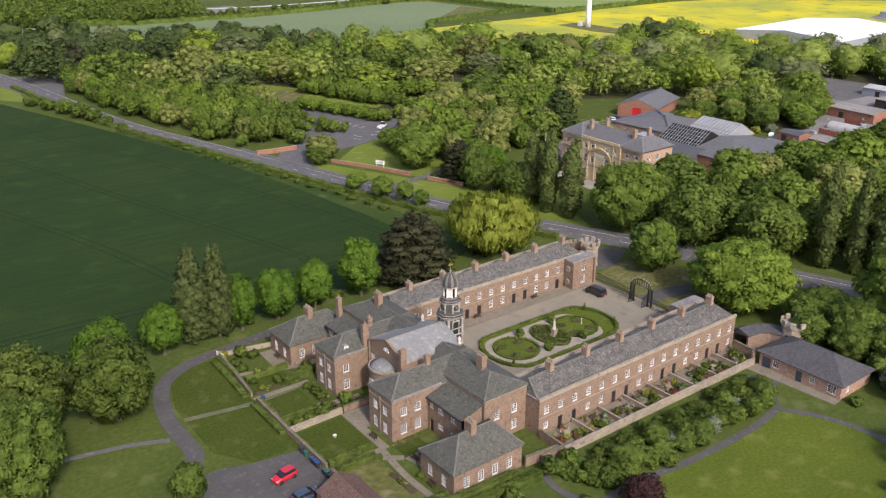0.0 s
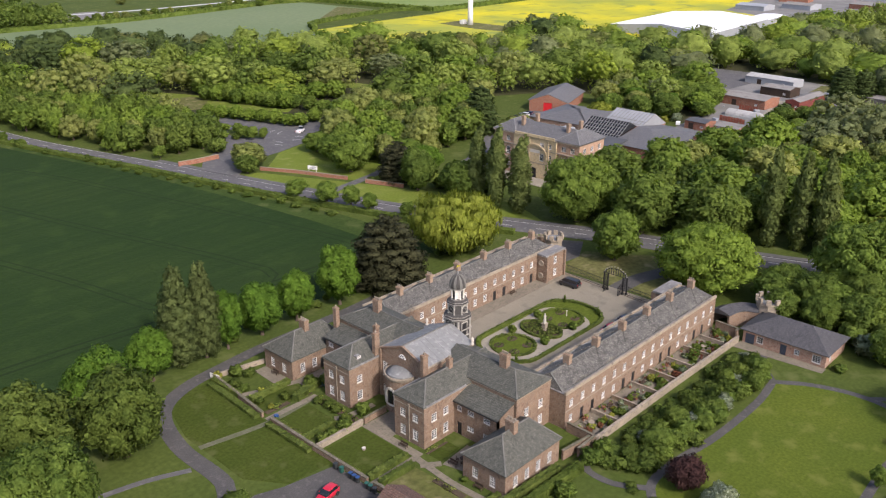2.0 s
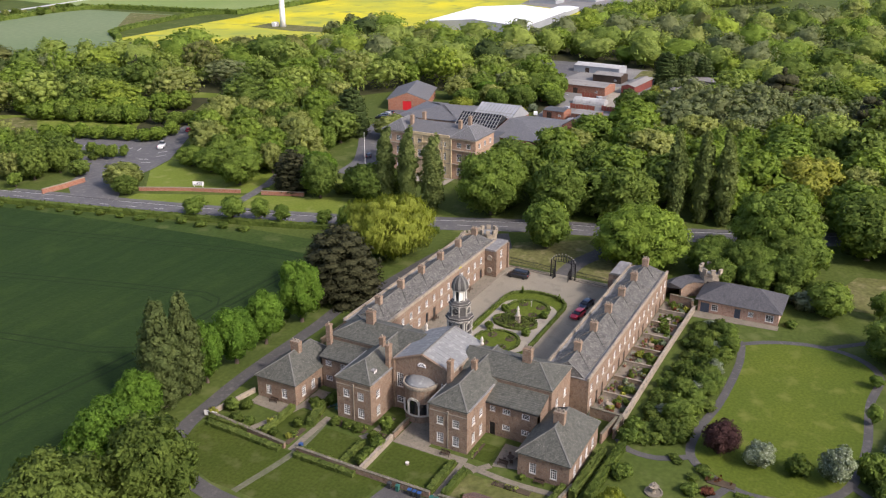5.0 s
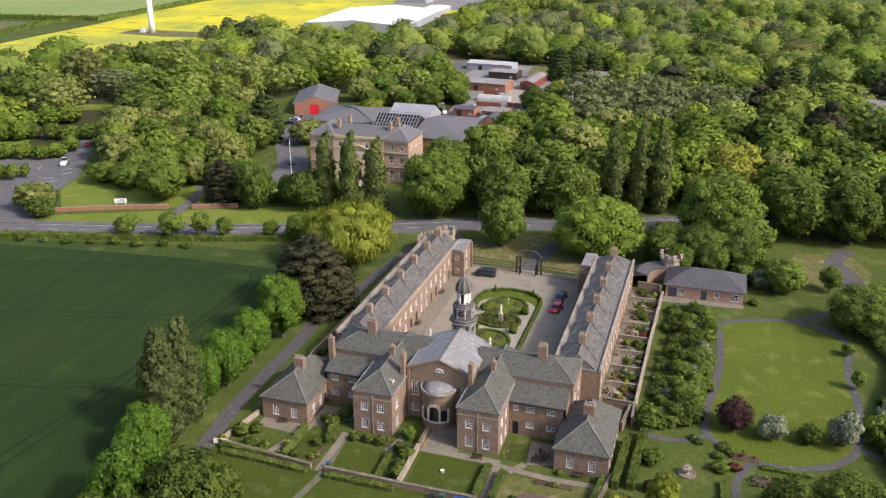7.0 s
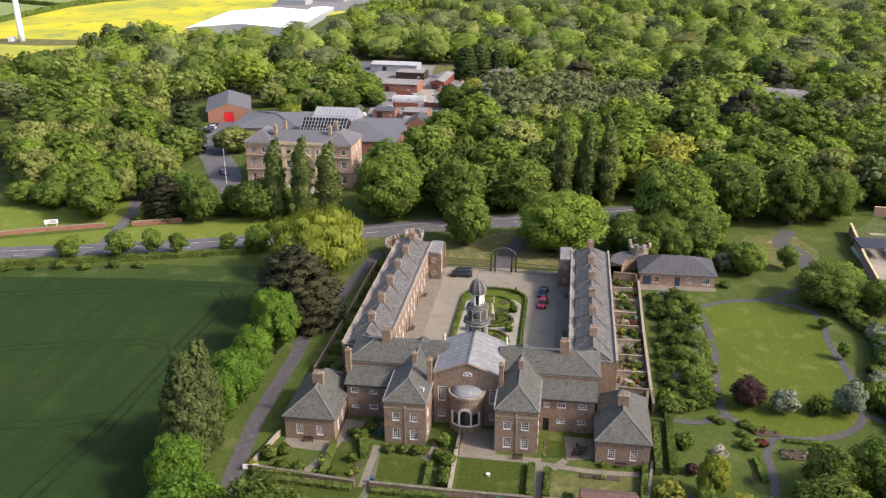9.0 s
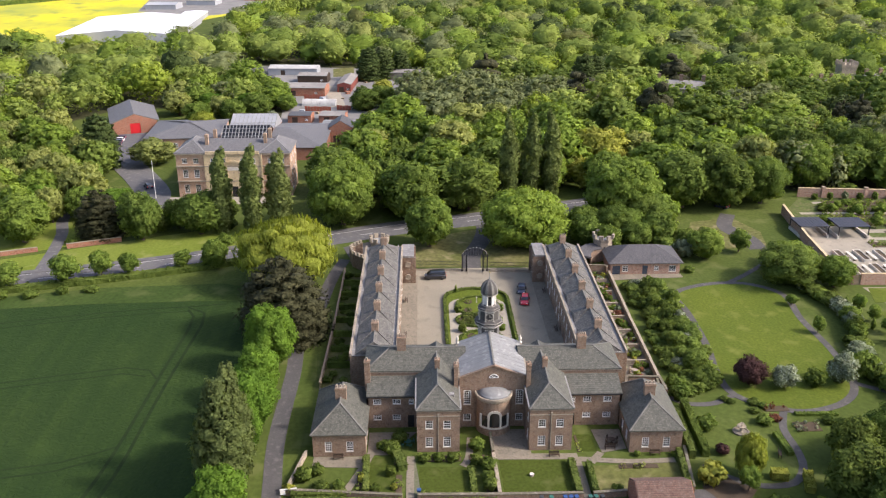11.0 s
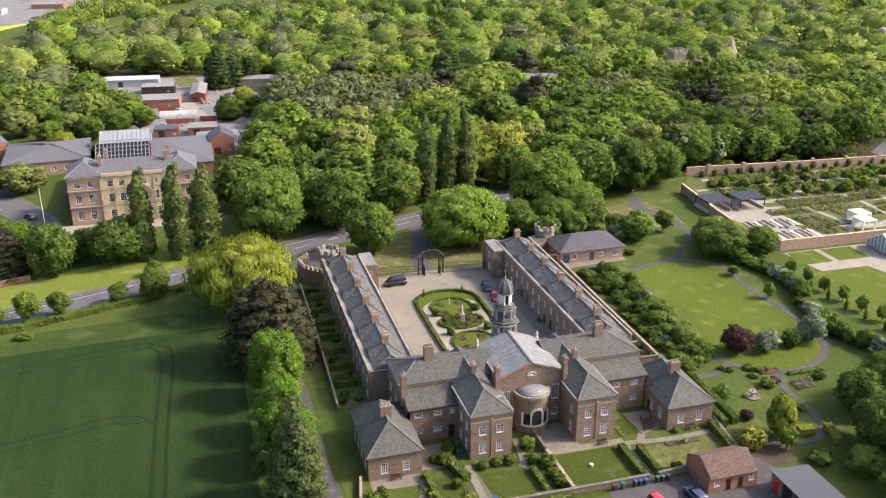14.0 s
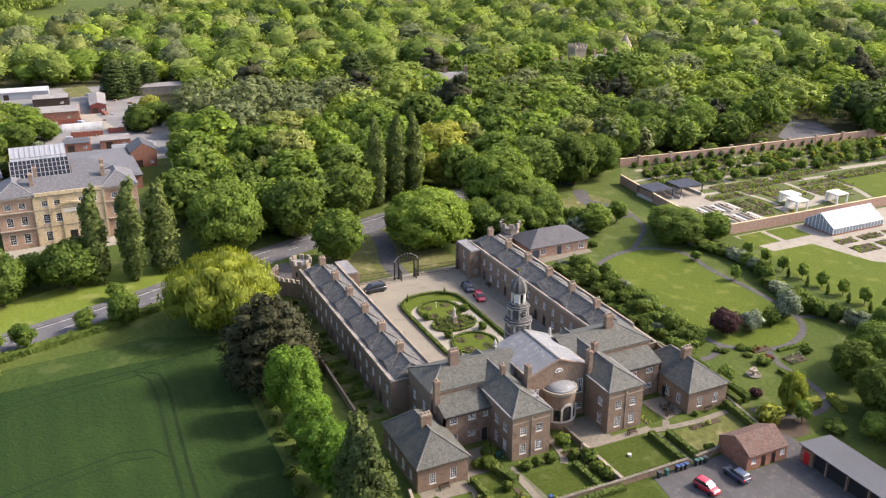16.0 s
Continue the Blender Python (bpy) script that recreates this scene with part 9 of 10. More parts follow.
def greenhouse():
    ob = thing("greenhouse", "large white-framed glass greenhouse by the wall", "greenhouse", 54.6, -117.8)
    w, d, h, r = 4.6, 9.0, 1.9, 2.8
    part("plinth", boxes((-w, w, -d, d, -0.1, 0.45)), REDBRICK, ob)
    part("glass", hip_roof(-w, w, -d, d, h, r, "y", 0.0, 0.0, 0.05, h - 0.45), GLASSROOF, ob, "pale reflecting glass")
    bm = bmesh.new()
    for i in range(17):
        y = -d + 2 * d * i / 16
        for s in (-1, 1):
            m = Matrix.Translation((0, y, h + r + 0.02)) @ Matrix.Rotation(s * math.atan2(r, w), 4, "Y")
            length = math.hypot(r, w)
            box(bm, 0 if s > 0 else -length, length if s > 0 else 0, -0.035, 0.035, 0, 0.09, m)
            box(bm, s * (w + 0.05) - 0.05, s * (w + 0.05) + 0.05, y - 0.05, y + 0.05, 0.4, h)
    for s in (-1, 1):
        box(bm, s * w - 0.1, s * w + 0.1, -d, d, h - 0.1, h + 0.06)
        for k in range(9):
            x = -w + 2 * w * k / 8
            box(bm, x - 0.05, x + 0.05, s * (d + 0.05) - 0.05, s * (d + 0.05) + 0.05, 0.4, h + r * (1 - abs(x) / w))
    box(bm, -0.15, 0.15, -d, d, h + r, h + r + 0.15)
    part("frame", bm, WHITE, ob, "white painted glazing bars")
    for k in range(6):
        part("vent", boxes_of([(0.2, 1.2, -d + 2.2 + k * 2.8, -d + 3.6 + k * 2.8, 0.1, 0.18)], Matrix.Translation((0, 0, h + r - 0.1)) @ Matrix.Rotation(math.atan2(r, w) * 0.7, 4, "Y")), WHITE, ob)


greenhouse()
sheet("lane_bend", "grey tarmac bend behind the garden wall", "road", [(121, -184), (126, -171), (132, -172), (150, -197), (144, -203), (127, -196)], ASPHALT, 0.06)
sheet("gravel_clearing", "bare pale clearing with thin grass", "clearing", [(84, -58), (95, -57), (104, -60), (107, -72), (96, -76), (86, -74)], ROUGH, 0.03)
tagged(finish("clearing_path", ribbon([(84, -71), (92, -70), (100, -68), (110, -72)], 4.0, -0.2, 0.052, 2), DARKTAR), "worn tarmac track in the clearing", "path", kind="structure")

# ---- museum grounds ----
sheet("museum_car_park", "grey tarmac museum car park", "car park", [(57, 140), (64, 131), (72, 138), (80, 145), (92, 146.5), (104.6, 149.8), (134.5, 167.6), (143.4, 174.4), (142.5, 178.8), (129, 173.5), (120, 173.5), (113.5, 190), (106, 212), (105, 219), (97, 221), (93, 197.8), (86.2, 178), (84, 166), (70, 158)], ASPHALT, 0.07)
sheet("museum_island", "grass island in the car park", "verge", [(95, 172), (101, 166), (103, 172), (99, 186), (94, 180)], GRASS, 0.12)
sheet("museum_lawn", "sunny lawn before the museum", "lawn", [(76, 132), (90, 100), (97, 86), (112, 84), (112, 108), (104, 149), (92, 146)], SUNGRASS, 0.06)
sheet("road_verge", "mown roadside verge", "verge", [(60, 132), (73, 132), (86, 103), (97, 78), (106, 56), (97, 36), (88, 58), (76, 92)], SUNGRASS, 0.035)
tagged(finish("museum_path", ribbon([(72, 99.5), (86, 101.5), (99, 104), (112, 108), (124, 104)], 3.0, -0.2, 0.085, 2), ASPHALT), "tarmac footpath to the museum", "path", kind="structure")
tagged(finish("museum_drive", ribbon([(118, 88), (132, 90), (148, 98), (166, 108), (186, 113), (204, 118)], 10.0, -0.2, 0.075, 2), ASPHALT), "tarmac drive beside the mansion", "drive", kind="structure")
sheet("museum_forecourt", "pale forecourt in front of the mansion", "forecourt", [(122, 56), (128.6, 56), (128.6, 88), (122, 88)], GRAVEL, 0.065)
garden_wall([(59.6, 156.3), (66.0, 155.2), (73.8, 154.7)], 1.5, 0.4, REDBRICK, STONE, "curved red brick entrance wall")
garden_wall([(75.2, 133.6), (81.0, 122.0), (87.3, 105.4)], 1.1, 0.4, REDBRICK, STONE, "low red brick roadside wall")
garden_wall([(89.0, 99.0), (93.5, 87.0)], 1.2, 0.4, REDBRICK, STONE, "low red brick roadside wall")
sign = thing("sign_board", "white sign board on posts with unreadable lines", "sign", 85.0, 119.4, 0, 23)
part("board", bevel(boxes((-0.06, 0.06, -1.7, 1.7, 1.0, 2.2)), 0.03), WHITE, sign)
for k in range(3):
    part("text_bar", boxes((-0.075, -0.06, -1.2, 1.2 - 0.5 * k, 1.25 + 0.3 * k, 1.38 + 0.3 * k)), CAR_GREY, sign)
for s in (-1.3, 1.3):
    part("post", boxes((-0.06, 0.06, s - 0.06, s + 0.06, 0, 1.0)), WHITE, sign)
for x, y, k, h, r in ((101, 96, "bush_dark", 3.2, 2.6), (103, 90, "bush", 3.0, 2.4), (101, 79, "bush", 3.4, 2.6), (103, 75, "broad_b", 8, 4.2), (108, 92, "broad", 10, 5.5), (112, 102, "broad_c", 9, 5.0), (106, 64, "broad_b", 8, 4.0), (103, 62, "bush", 2.6, 2.4), (112, 115, "broad", 10, 5.5),
                      (90, 176, "small", 3, 2.4), (96, 184, "small", 3.4, 2.6), (99, 196, "bush", 2.6, 2.4), (93, 172, "bush", 2.4, 2.0), (88, 60, "small", 4, 2.2), (100, 128, "broad_c", 8, 5.5), (102, 138, "broad_c", 7, 5.0), (104, 120, "broad", 8.5, 5.0), (92, 99, "bush", 1.5, 1.6)):
    tree(k, x, y, h, r)
for i, (x, y) in enumerate(((106.4, 211.0), (108.2, 204.0), (111.0, 198.3), (113.0, 192.5), (114.9, 186.7), (116.9, 180.9), (118.4, 174.6), (121.3, 171.3), (128.8, 172.1))):
    tree("wood_c", x, y, 5.0 + 0.4 * (i % 3), 3.2 + 0.2 * (i % 2), "round bright green tree in a car park row", group="car park row")
for i, (x, y) in enumerate(((135.9, 203.0), (139.4, 197.6), (140.7, 189.3), (141.8, 182.2), (145.0, 177.3), (152.8, 176.9), (160.5, 179.6))):
    tree("wood_b", x, y, 5.4 + 0.4 * (i % 3), 3.7 + 0.3 * (i % 2), "round green tree in a car park row", group="car park row")
for i, (x, y) in enumerate(((128.4, 249.5), (131.1, 241.9), (132.6, 231.1), (135.8, 224.4), (137.2, 215.5), (142.3, 211.0), (149.4, 208.5), (156.5, 204.5), (163.0, 199.6))):
    tree("wood_c", x, y, 7.6 + 0.5 * (i % 3), 5.0 + 0.4 * (i % 2), "round green tree behind the car park", group="trees behind the car park")
for x, y, k, h, r in ((77.7, 161.1, "wood_a", 5.6, 3.35), (97.3, 177.6, "small", 4.6, 1.95), (95.0, 170.4, "small", 5.0, 2.45), (96.0, 166.5, "small", 5.4, 2.20), (99.4, 164.8, "small", 4.6, 1.95), (70.8, 134.3, "wood_a", 6.1, 3.95), (52.8, 190.8, "small", 4.1, 2.15), (54.7, 183.9, "small", 4.5, 2.65), (60.6, 168.9, "small", 4.9, 2.40)):
    tree(k, x, y, float(h), float(r))
for i, (x, y, rz) in enumerate(((103.2, 188.8, 20), (104.0, 185.8, 20), (104.9, 182.8, 20), (106.2, 179.2, 20), (107.6, 175.5, 20), (108.4, 171.8, 20), (109.1, 168.2, 20), (98.2, 154.2, -65), (100.6, 157.6, -65), (106.6, 155.5, -30), (110.5, 158.5, -30))):
    tagged(finish(f"bay_line_{i + 1}", boxes_of([(-1.6, 1.6, -0.1, 0.1, 0.0, 0.02)], pose(x, y, 0.072, 0, 0, rz)), ROADWHITE), "white painted parking bay line", "road marking", kind="structure")
swing = thing("climbing_frame", "pale timber climbing frames on the play lawn", "climbing frame", 188, 221, 0, -50)
for k in range(4):
    for e in (-0.9, 0.9):
        part("leg", boxes((-5.0 + 3.2 * k, -4.85 + 3.2 * k, e - 0.08, e + 0.08, 0, 2.6)), TIMBER, swing)
    part("crossbar", boxes((-5.0 + 3.2 * k, -4.85 + 3.2 * k, -0.8, 0.8, 2.45, 2.6)), TIMBER, swing)
sheet("play_lawn", "mown play lawn among the trees", "lawn", [(166, 182), (178, 181), (196, 202), (192, 222), (182, 229), (175, 230), (186, 204)], SUNGRASS, 0.06)
sheet("rough_meadow", "pale rough meadow beside the car park", "clearing", [(96.5, 263), (108, 253), (122, 248), (124, 238), (112.5, 224), (104, 226), (95, 236), (89, 248)], ROUGH, 0.06)
pole = thing("flag_pole", "slim white flag pole beside the mansion", "pole", 128.0, 88)
part("pole", lathe(bmesh.new(), [(0.09, 0), (0.05, 11.0), (0.1, 11.05), (0.02, 11.2)], 8), WHITE, pole)

# ---- works yard behind ----
OXIDE = surface("red_oxide_boards", (0.21, 0.055, 0.042), (0.15, 0.045, 0.036), 0.8, 0.4, 3.0, 0.7, 0.5)
REDPANEL = surface("faded_red_boards", (0.36, 0.10, 0.06), (0.27, 0.085, 0.06), 0.8, 0.4, 3.0, 0.7, 0.5)
for x, y, h, rad in ((305, 36, 15.0, 6.0), (309, 29, 14.0, 5.5), (313, 21, 13.0, 5.0), (243, 35.5, 9.5, 4.6), (271, -60, 17.0, 6.0), (277, -66, 16.0, 6.0)):
    tree("conifer", x, y, h, rad, "broad blackish conifer by the works yard")
sheet("yard_grass", "patch of rough grass in the works yard", "grass", [(314, 54), (336, 56), (340, 46), (316, 44)], ROUGH, 0.09)
sheet("yard_slab", "pale bare concrete in the works yard", "yard", [(290, 57), (292, 50), (249, 43), (246, 48.5), (262, 51)], GRAVEL, 0.075)
for k, (x, y, rz, w) in enumerate(((239, 53.5, 86, 11.0), (240.5, 43.0, 80, 6.0), (262.5, 58.0, 86, 9.0))):
    hb = thing("hoarding", "red painted board hoarding in the works yard", "hoarding", x, y, 0.05, rz)
    for j in range(int(w / 1.2)):
        part("panel", boxes((-w / 2 + 1.2 * j, -w / 2 + 1.2 * j + 1.16, -0.04, 0.04, 0.1, 1.9 + 0.1 * ((j * 7 + k) % 3))), REDPANEL, hb)
        part("post", boxes((-w / 2 + 1.2 * j - 0.05, -w / 2 + 1.2 * j + 0.05, 0.042, 0.14, 0.0, 1.9)), TIMBER, hb)
sheet("works_yard", "pale concrete and tarmac works yard", "yard", [(198, 24), (230, 20), (290, 20), (335, 36), (345, 86), (330, 118), (312, 112), (286, 84), (240, 68), (198, 64)], YARDGREY, 0.05)
sheet("works_lot", "dark tarmac lot", "yard", [(300, 84), (346, 80), (344, 118), (322, 122), (300, 104)], ASPHALT, 0.08)


def shed_block(x, y, rz, w, d, h, rise, roof, wall, label, along="y"):
    return brick_house("works_building", label, x, y, rz, w, d, h, rise, roof, wall, along, (0.0, 0.0), [(3, d * 0.8, 1.1, 1.2, 0.8)], [(3, d * 0.3, 2.2, 2.4)], 0.3, "building", DARKWOOD)


shed_block(324, 74, -4, 10, 24, 3.2, 1.0, PALEROOF, STEEL, "low pale works shed with weathered sheet roof")
shed_block(303, 62, -4, 9, 14, 3.4, 0.8, ASBESTOS, DARKWOOD, "low dark timber works shed")
shed_block(275, 63, -4, 12, 20, 3.6, 0.7, ASBESTOS, REDBRICK, "long red-walled workshop with grey roof")
shed_block(289, 45, -4, 24, 6, 3.4, 0.9, ASBESTOS, OXIDE, "narrow dark red works shed", "x")
shed_block(222, 58, -4, 7, 9, 3.0, 0.5, GREYFELT, REDBRICK, "small flat-roofed red brick unit")
shed_block(222, 45.5, -4, 8, 10, 3.0, 0.5, ASBESTOS, REDBRICK, "small flat-roofed red brick unit")
shed_block(207, 41, -4, 7, 14, 3.0, 0.5, LEAD, STEEL, "flat-roofed unit with pale roof")
shed_block(195, 40, 0, 10, 8, 5.0, 2.6, NEWSLATE, REDBRICK, "small slate-roofed brick house", "x")
shed_block(310, 22, -8, 9, 40, 3.4, 1.0, ASBESTOS, STONE, "long pale fibre-cement shed")
tun = thing("poly_tunnel", "white plastic-covered growing tunnel", "tunnel", 251, 54, 0, -4)
bm = bmesh.new()
rows = []
for k in range(9):
    y = -7 + 14 * k / 8
    rows.append([bm.verts.new((2.6 * math.cos(math.pi * i / 10), y, 2.6 * math.sin(math.pi * i / 10) + 0.05 * (k % 2))) for i in range(11)])
for a, b in zip(rows, rows[1:]):
    for i in range(10):
        bm.faces.new((a[i], a[i + 1], b[i + 1], b[i]))
bm.faces.new(rows[0]), bm.faces.new(rows[-1][::-1])
part("cover", bm, PALEROOF, tun)
for k, (x, y, kd, h, r) in enumerate(((240, 34, "broad_b", 9, 6), (247, 27, "broad_b", 9, 6), (262, 28, "gold", 9, 4.5), (236, 80, "broad", 9, 6), (228, 76, "broad_b", 10, 6), (250, 80, "broad_b", 9, 6), (262, 84, "broad_c", 9, 6), (214, 74, "bush_gold", 4, 3), (208, 70, "bush_grey", 4, 3),
                                       (222, 84, "broad_b", 9, 5), (205, 92, "willow", 8, 5), (198, 80, "bush", 4, 3.5), (268, 92, "broad_b", 9, 6), (282, 96, "broad_c", 9, 6), (240, 96, "broad", 8, 6), (222, 98, "broad_c", 8, 5.5), (294, 106, "broad_b", 9, 6), (206, 24, "broad_b", 9, 6), (225, 22, "broad_c", 9, 6))):
    tree(kd, x, y, h, r)
for k, (x, y, kd, h, r) in enumerate(((246, 71, "wood_c", 9, 6.5), (257, 73, "broad_c", 9.5, 7), (269, 78, "wood_b", 9, 6.5), (279, 86, "broad_c", 9, 6.5), (274, 97, "wood_c", 9, 7), (258, 92, "wood_b", 10, 7), (240, 66, "broad_c", 7, 4.5), (286, 100, "olive", 9, 6.5),
                                       (230, 90, "olive", 9, 6), (246, 103, "wood_b", 10, 7), (234, 108, "olive", 10, 6.5), (262, 106, "wood_c", 11, 7), (213, 78, "bush_gold", 3.6, 2.4), (219, 72, "bush_gold", 3.2, 2.2), (226, 70, "bush_grey", 3.6, 2.4))):
    tree(kd, x, y, float(h), float(r))
for k in range(48):
    q = random.Random(k)
    x, y, s = q.uniform(205, 330), q.uniform(28, 74), q.uniform(0.5, 1.3)
    if any(abs(x - a) < b and abs(y - c) < d for a, b, c, d in ((322, 8, 72, 15), (303, 7, 62, 9), (275, 8, 63, 12), (289, 14, 45, 5), (222, 6, 58, 7), (222, 6, 45.5, 7), (207, 6, 41, 9), (310, 7, 22, 22), (251, 5, 54, 9))):
        continue
    cr = thing("crate", "weathered storage crate in the works yard", "crate", x, y, 0.05, q.uniform(0, 90))
    part("box", bevel(boxes((-s, s, -s * 0.7, s * 0.7, 0, s)), 0.06), q.choice((TIMBER, STEEL, REDBRICK, ROOFWHITE)), cr)

# ---- houses among the far woods ----
for x, y, rz, w, d, e in ((262.5, -101, -14, 9, 21, 4.4), (263, -188, 8, 9, 16, 6.6), (256, -159, 8, 8, 12, 5.6)):
    h_ = brick_house("far_house", "stone house with slate roof among the trees", x, y, rz, w, d, e, 3.0, ASBESTOS, STONE, "y", (0.0, 0.0), [(3, u * d / 5 + d / 10, e - 2.5, 1.2, 1.5) for u in range(5)])
    for q in (-d / 2 + 1.2, 0.0, d / 2 - 1.2):
        chimney(h_, 0, q, e + 2.6, e + 5.4, 0.9, 1.5, 3)
chapel_t = thing("battlement_tower", "square stone tower with battlements among the trees", "tower", 267, -174.5)
part("shaft", boxes((-3.2, 3.2, -3.2, 3.2, 0, 12.4)), STONE, chapel_t)
part("parapet", boxes((-3.5, 3.5, -3.5, 3.5, 12.4, 13.4)), STONE, chapel_t)
for k in range(4):
    for s in (-3.3, 3.3):
        part("merlon", boxes((s - 0.25, s + 0.25, -3.5 + k * 2.0, -2.5 + k * 2.0, 13.4, 14.7)), STONE, chapel_t)
        part("merlon", boxes((-2.2 + k * 1.6 - 0.4, -2.2 + k * 1.6 + 0.4, s - 0.25, s + 0.25, 13.4, 14.7)), STONE, chapel_t)
spire = thing("spire", "conical stone spire among the trees", "tower", 274.5, -208.5)
part("drum", lathe(bmesh.new(), [(3.0, 0), (3.0, 10.2), (3.4, 10.4)], 14), STONE, spire)
part("cone", lathe(bmesh.new(), [(3.4, 10.4), (1.6, 14.0), (0.25, 16.6), (0.05, 17.6)], 14), STONE, spire)
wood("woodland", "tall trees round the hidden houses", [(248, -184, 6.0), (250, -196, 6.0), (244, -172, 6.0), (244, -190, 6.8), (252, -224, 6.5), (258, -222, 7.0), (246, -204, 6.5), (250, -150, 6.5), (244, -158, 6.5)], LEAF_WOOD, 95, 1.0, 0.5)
court = brick_house("stable_range", "long pale-roofed range with a round turret", 316, -334, 3, 58, 11, 5.5, 2.6, ASBESTOS, STONE, "x", (0.0, 0.0))
part("turret", lathe(bmesh.new(), [(2.4, 0), (2.4, 9.5), (2.8, 9.7), (2.2, 11.4), (0.3, 12.8)], 14), STONE, court, "round stone turret with domed cap")

# ---- field margins and tracks ----
TRACKS = surface("wheel_track", (0.013, 0.026, 0.008), (0.018, 0.033, 0.010), 0.95, 0.3, 2.0, 0.6, 0.5)
HEADLAND = [(55.8, 53.1), (54.6, 60.0), (53.8, 68.0), (51.8, 79.0), (48.8, 92.0), (41.0, 124.0), (29.5, 168.9), (19.4, 197.3), (10.3, 227.1), (-8.0, 290.0)]
BRANCH = [(24.5, 59.3), (27.6, 61.4), (28.7, 66.0), (27.0, 73.0), (24.5, 83.5), (14.5, 118.3), (7.4, 144.2), (-0.5, 174.2), (-8.9, 203.6), (-28.0, 270.0)]
LOWER = [(3.4, 59.6), (1.7, 62.5), (-0.5, 67.0), (-4.2, 85.0), (-8.3, 101.7), (-14.9, 124.0), (-22.8, 147.3), (-40.0, 200.0)]
for k, (pts, w) in enumerate((([(-120, 66.5), (-30, 62.5), (-4, 59.9), (11.5, 59.2), (26.5, 58.9), (44.3, 58.3), (49.9, 58.7), (53.2, 60.6)], 0.6), ([(-120, 64.2), (-30, 60.2), (-4, 57.6), (9.5, 57.3), (22, 57.1), (36.8, 56.5), (46, 56.1), (51.5, 56.8), (54.2, 60.8)], 0.6),
                              (HEADLAND, 0.4), ([(x - 2.3, y) for x, y in HEADLAND[1:]], 0.3), (BRANCH, 0.42), ([(x - 2.2, y) for x, y in BRANCH[1:]], 0.38), (LOWER, 0.4), ([(x - 2.2, y) for x, y in LOWER[1:]], 0.4))):
    tagged(finish(f"wheel_track_{k + 1}", ribbon(pts, w, -0.1, 0.056 + 0.001 * k, 4), TRACKS), "dark wheel track through the crop", "track", kind="structure")
sheet("field_margin", "lighter grass margin of the field", "verge", [(57.6, 47), (62, 44.5), (66.5, 56), (64.8, 82), (55.6, 124), (50, 156), (34, 219), (30.6, 219), (46.4, 156), (51.6, 124), (56.2, 84), (57.2, 62), (57.2, 54)], MARGIN, 0.07)
sheet("junction", "grey tarmac road junction by the field", "road", [(22.9, 360.1), (47.5, 341.7), (35.0, 294.0), (26.0, 296.0), (21.0, 312.0), (17.7, 336.0)], ASPHALT, 0.064)
sheet("corner_grass", "bright mown grass beside the junction", "verge", [(17.7, 335.5), (21.0, 311.0), (17.6, 292.0), (10.6, 302.8)], SUNGRASS, 0.058)
for i, (x, y, h, r) in enumerate(((19.0, 282, 4.6, 3.2), (22.6, 270, 5.0, 3.2), (26.2, 259, 6.0, 4.2), (29.2, 248, 6.6, 4.4), (31.5, 239, 5.0, 3.4), (33.5, 229, 4.0, 2.6), (35.6, 218, 3.0, 2.2))):
    tree(("wood_a", "wood_a", "wood_b")[i % 3], x - 0.5, y, h, r, "dark green hedgerow tree between field and road")
tree("purple", 82.0, 290.0, 9.0, 6.5, "large dark copper beech among the trees")
tree("purple", 96.0, 279.0, 9.5, 6.5, "large dark copper beech among the trees")
edge = [(p[0] - 5.6, p[1] - 1.8) for p in ROAD[2:8]]
hedge(edge, 2.2, 1.3, LEAF_BUSH, "rough hedge between field and road", 4.0, 0.35, 9)
verge_rng = random.Random(61)
for i in range(26):
    t = i / 25
    tree(verge_rng.choice(("bush", "bush_dark")), 63.6 - 34 * t + verge_rng.uniform(-0.7, 0.7), 84 + 150 * t + 8 * t * t, verge_rng.uniform(1.0, 2.4), verge_rng.uniform(0.9, 1.9), "scrubby bush on the field's edge")
for i in range(16):
    tree(verge_rng.choice(("bush", "bush_dark", "bush")), -8 + 5.0 * i + verge_rng.uniform(-1, 1), 42 + verge_rng.uniform(-1.2, 2.0), verge_rng.uniform(0.8, 2.0), verge_rng.uniform(0.9, 1.8), "undergrowth bush beside the drive")

# ---- far hedgerows and buildings ----
for pts, h in (([(142, 512), (219, 506), (283, 511), (368, 524), (400, 517), (410, 508)], 3.0), ([(410, 510), (418, 450), (425, 403), (442, 389), (562, 391), (606, 379), (764, 252)], 3.2), ([(294, 374), (318, 400), (404, 414), (424, 402)], 2.6), ([(64, 552), (142, 512)], 4.0), ([(430, 700), (700, 620), (1000, 640)], 4.0), ([(562, 394), (640, 560), (700, 620)], 3.0)):
    hedge(pts, 4.0, h, LEAF_DARK, "dark field hedgerow in the distance", 10.0, 1.0, 4)
for i in range(46):
    q = random.Random(i + 400)
    t = i / 45
    tree(q.choice(("bush_dark", "bush", "olive")), 200 + 205 * t, 507 + 12 * t + q.uniform(2, 16), q.uniform(3.0, 6.5), q.uniform(2.5, 4.5), "hawthorn bush in a far hedgerow")
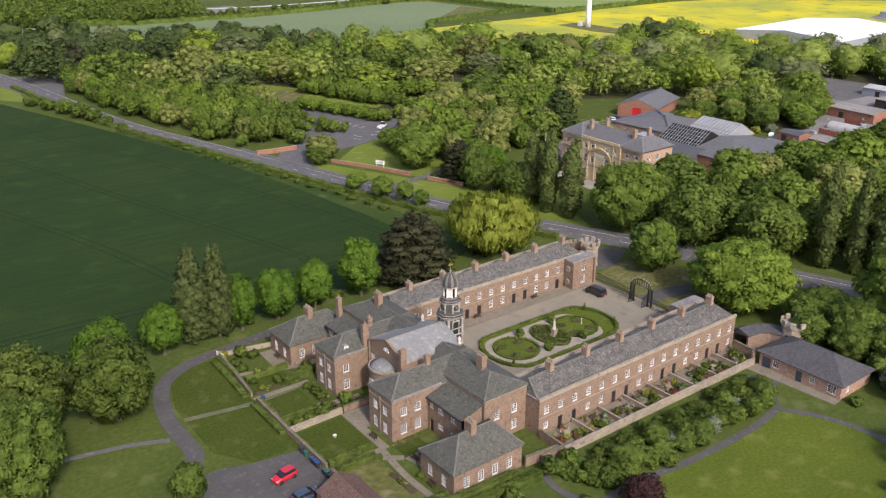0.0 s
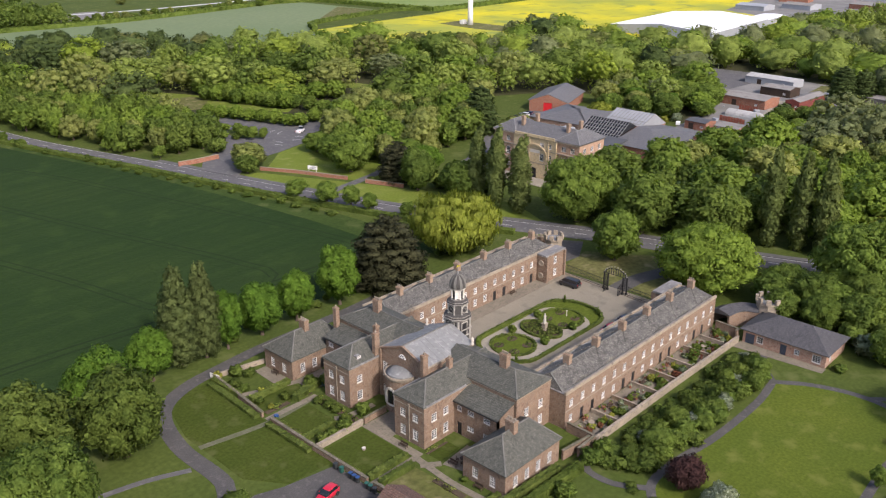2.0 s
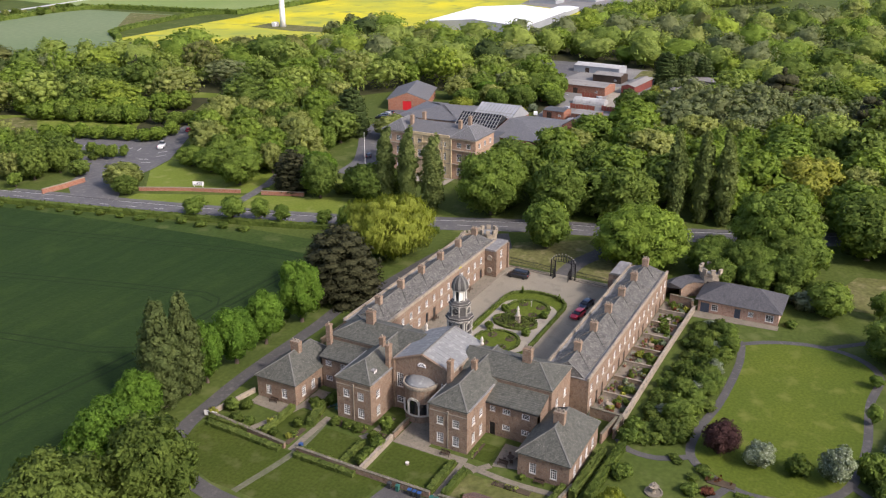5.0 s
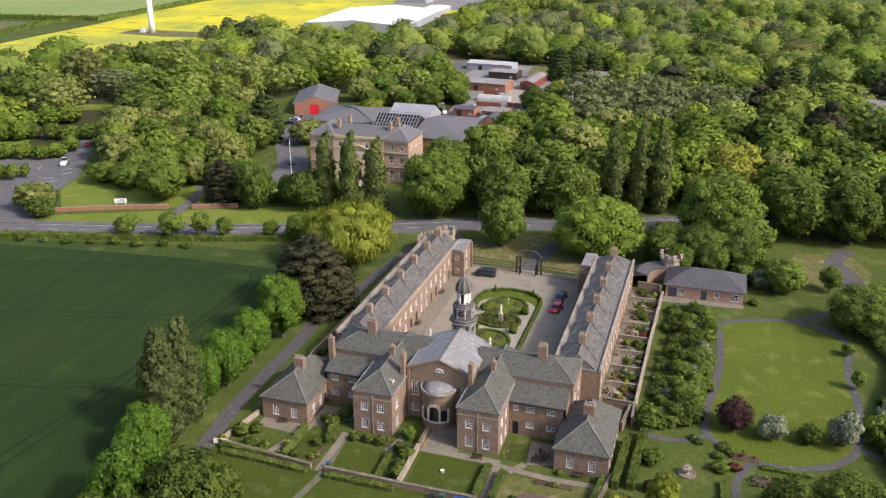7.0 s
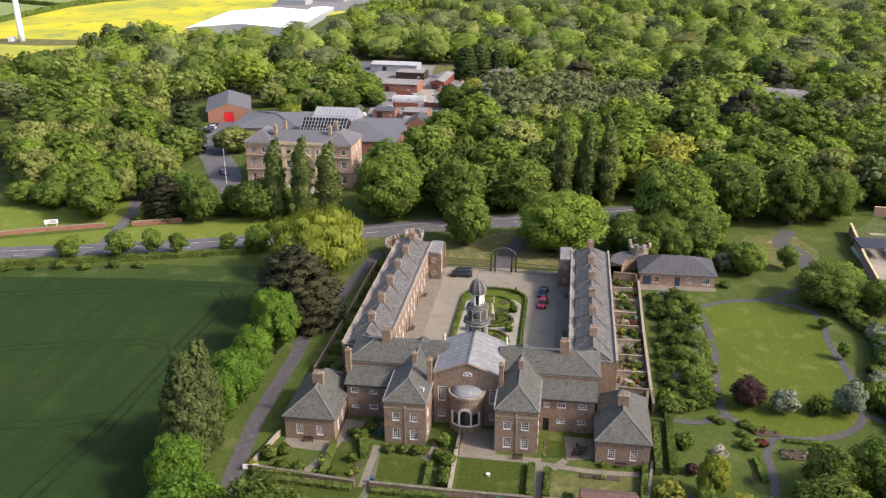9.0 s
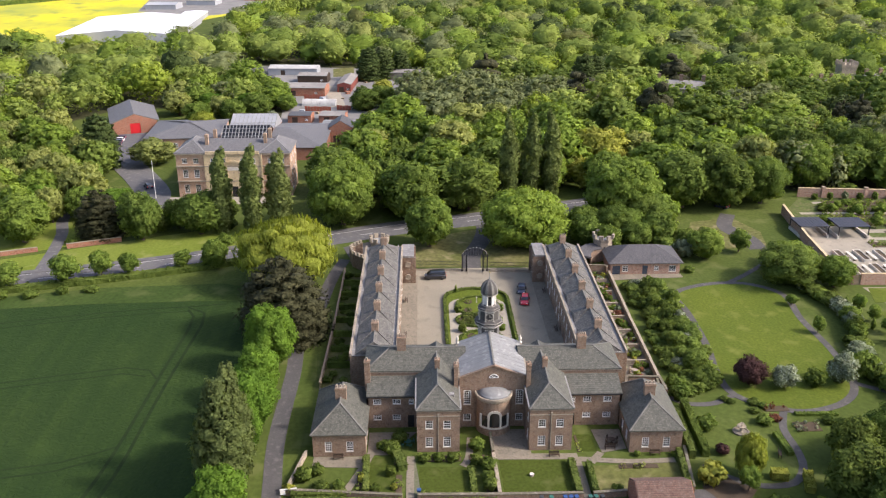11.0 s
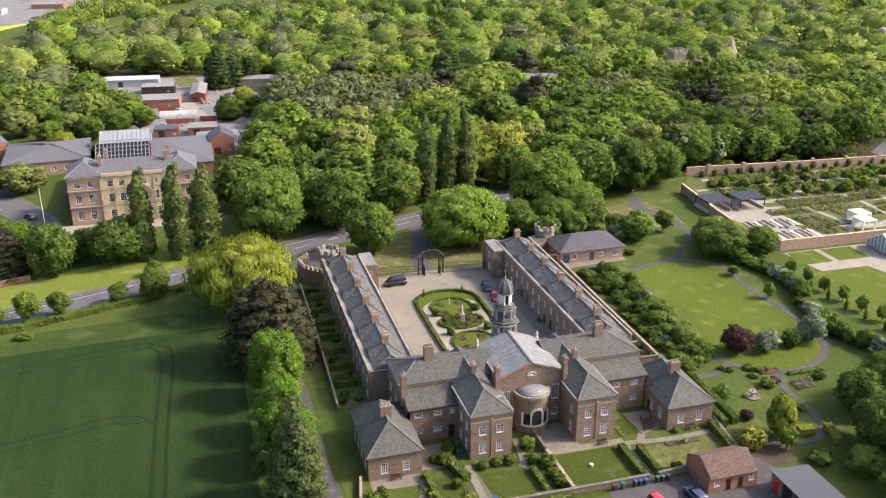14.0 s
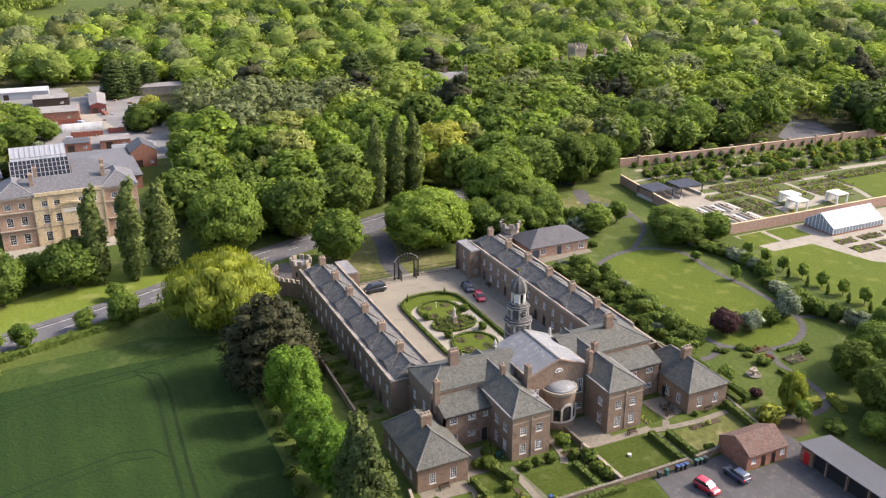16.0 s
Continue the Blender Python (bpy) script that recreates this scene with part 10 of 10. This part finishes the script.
for i in range(30):
    q = random.Random(i + 500)
    tree(q.choice(("olive", "bush_dark", "wood_a")), q.uniform(190, 620), q.uniform(600, 760), q.uniform(4.0, 8.0), q.uniform(3.0, 6.0), "lone tree in the far meadows")
tagged(finish("far_road", ribbon([(120, 610), (189, 589), (248, 567), (346, 563), (419, 572), (560, 600)], 5, -0.2, 0.09, 10), ROADWHITE), "pale distant track between fields", "road", kind="structure")
sheet("far_lot", "pale bare lot beside the far track", "yard", [(150, 560), (186, 590), (246, 580), (240, 545), (190, 535)], YARDGREY, 0.085)
for i, (x, y) in enumerate(((640, 190), (675, 150), (705, 110), (690, 215), (745, 165), (760, 105), (610, 215))):
    q = random.Random(i + 90)
    brick_house("far_unit", "distant low industrial unit with pale roof", x, y, q.uniform(-10, 10), 18, 24, 3.6, 1.2, q.choice((ASBESTOS, PALEROOF, STEEL)), q.choice((STEEL, STEEL, REDBRICK)), "y", (0.0, 0.0), category="building")
sheet("retail_lot", "grey lot among the distant units", "yard", [(590, 230), (560, 170), (600, 130), (780, 70), (800, 200), (700, 250)], YARDGREY, 0.09)

# ---- borders along the houses ----
for x0, x1, y0, y1, m_ in ((-1.7, -0.2, 5.8, 12.0, LEAF_WOOD), (-1.5, -0.2, 1.2, 4.6, LEAF_DARK), (-2.4, -0.3, 14.6, 16.0, LEAF), (-8.8, -4.2, 20.6, 21.4, LEAF_WOOD), (-10.4, -9.4, 23.6, 30.6, LEAF_DARK), (-10.3, -9.4, 6.0, 11.8, LEAF_WOOD), (-9.6, -2.0, 1.2, 2.4, LEAF_DARK), (-9.8, -5.0, 14.7, 15.6, LEAF_WOOD),
                          (-10.4, -9.4, -20.4, -26.8, LEAF_OLIVE), (-4.2, -3.2, -18.0, -24.0, LEAF_OLIVE), (0.3, 4.8, -12.5, -12.9, LEAF_WOOD), (11.0, 12.6, -46.0, -50.0, FLOWER_RED), (5.0, 7.6, -49.0, -53.0, LEAF_GREY)):
    planted(x0, x1, y0, y1, m_, 0.7, 12)
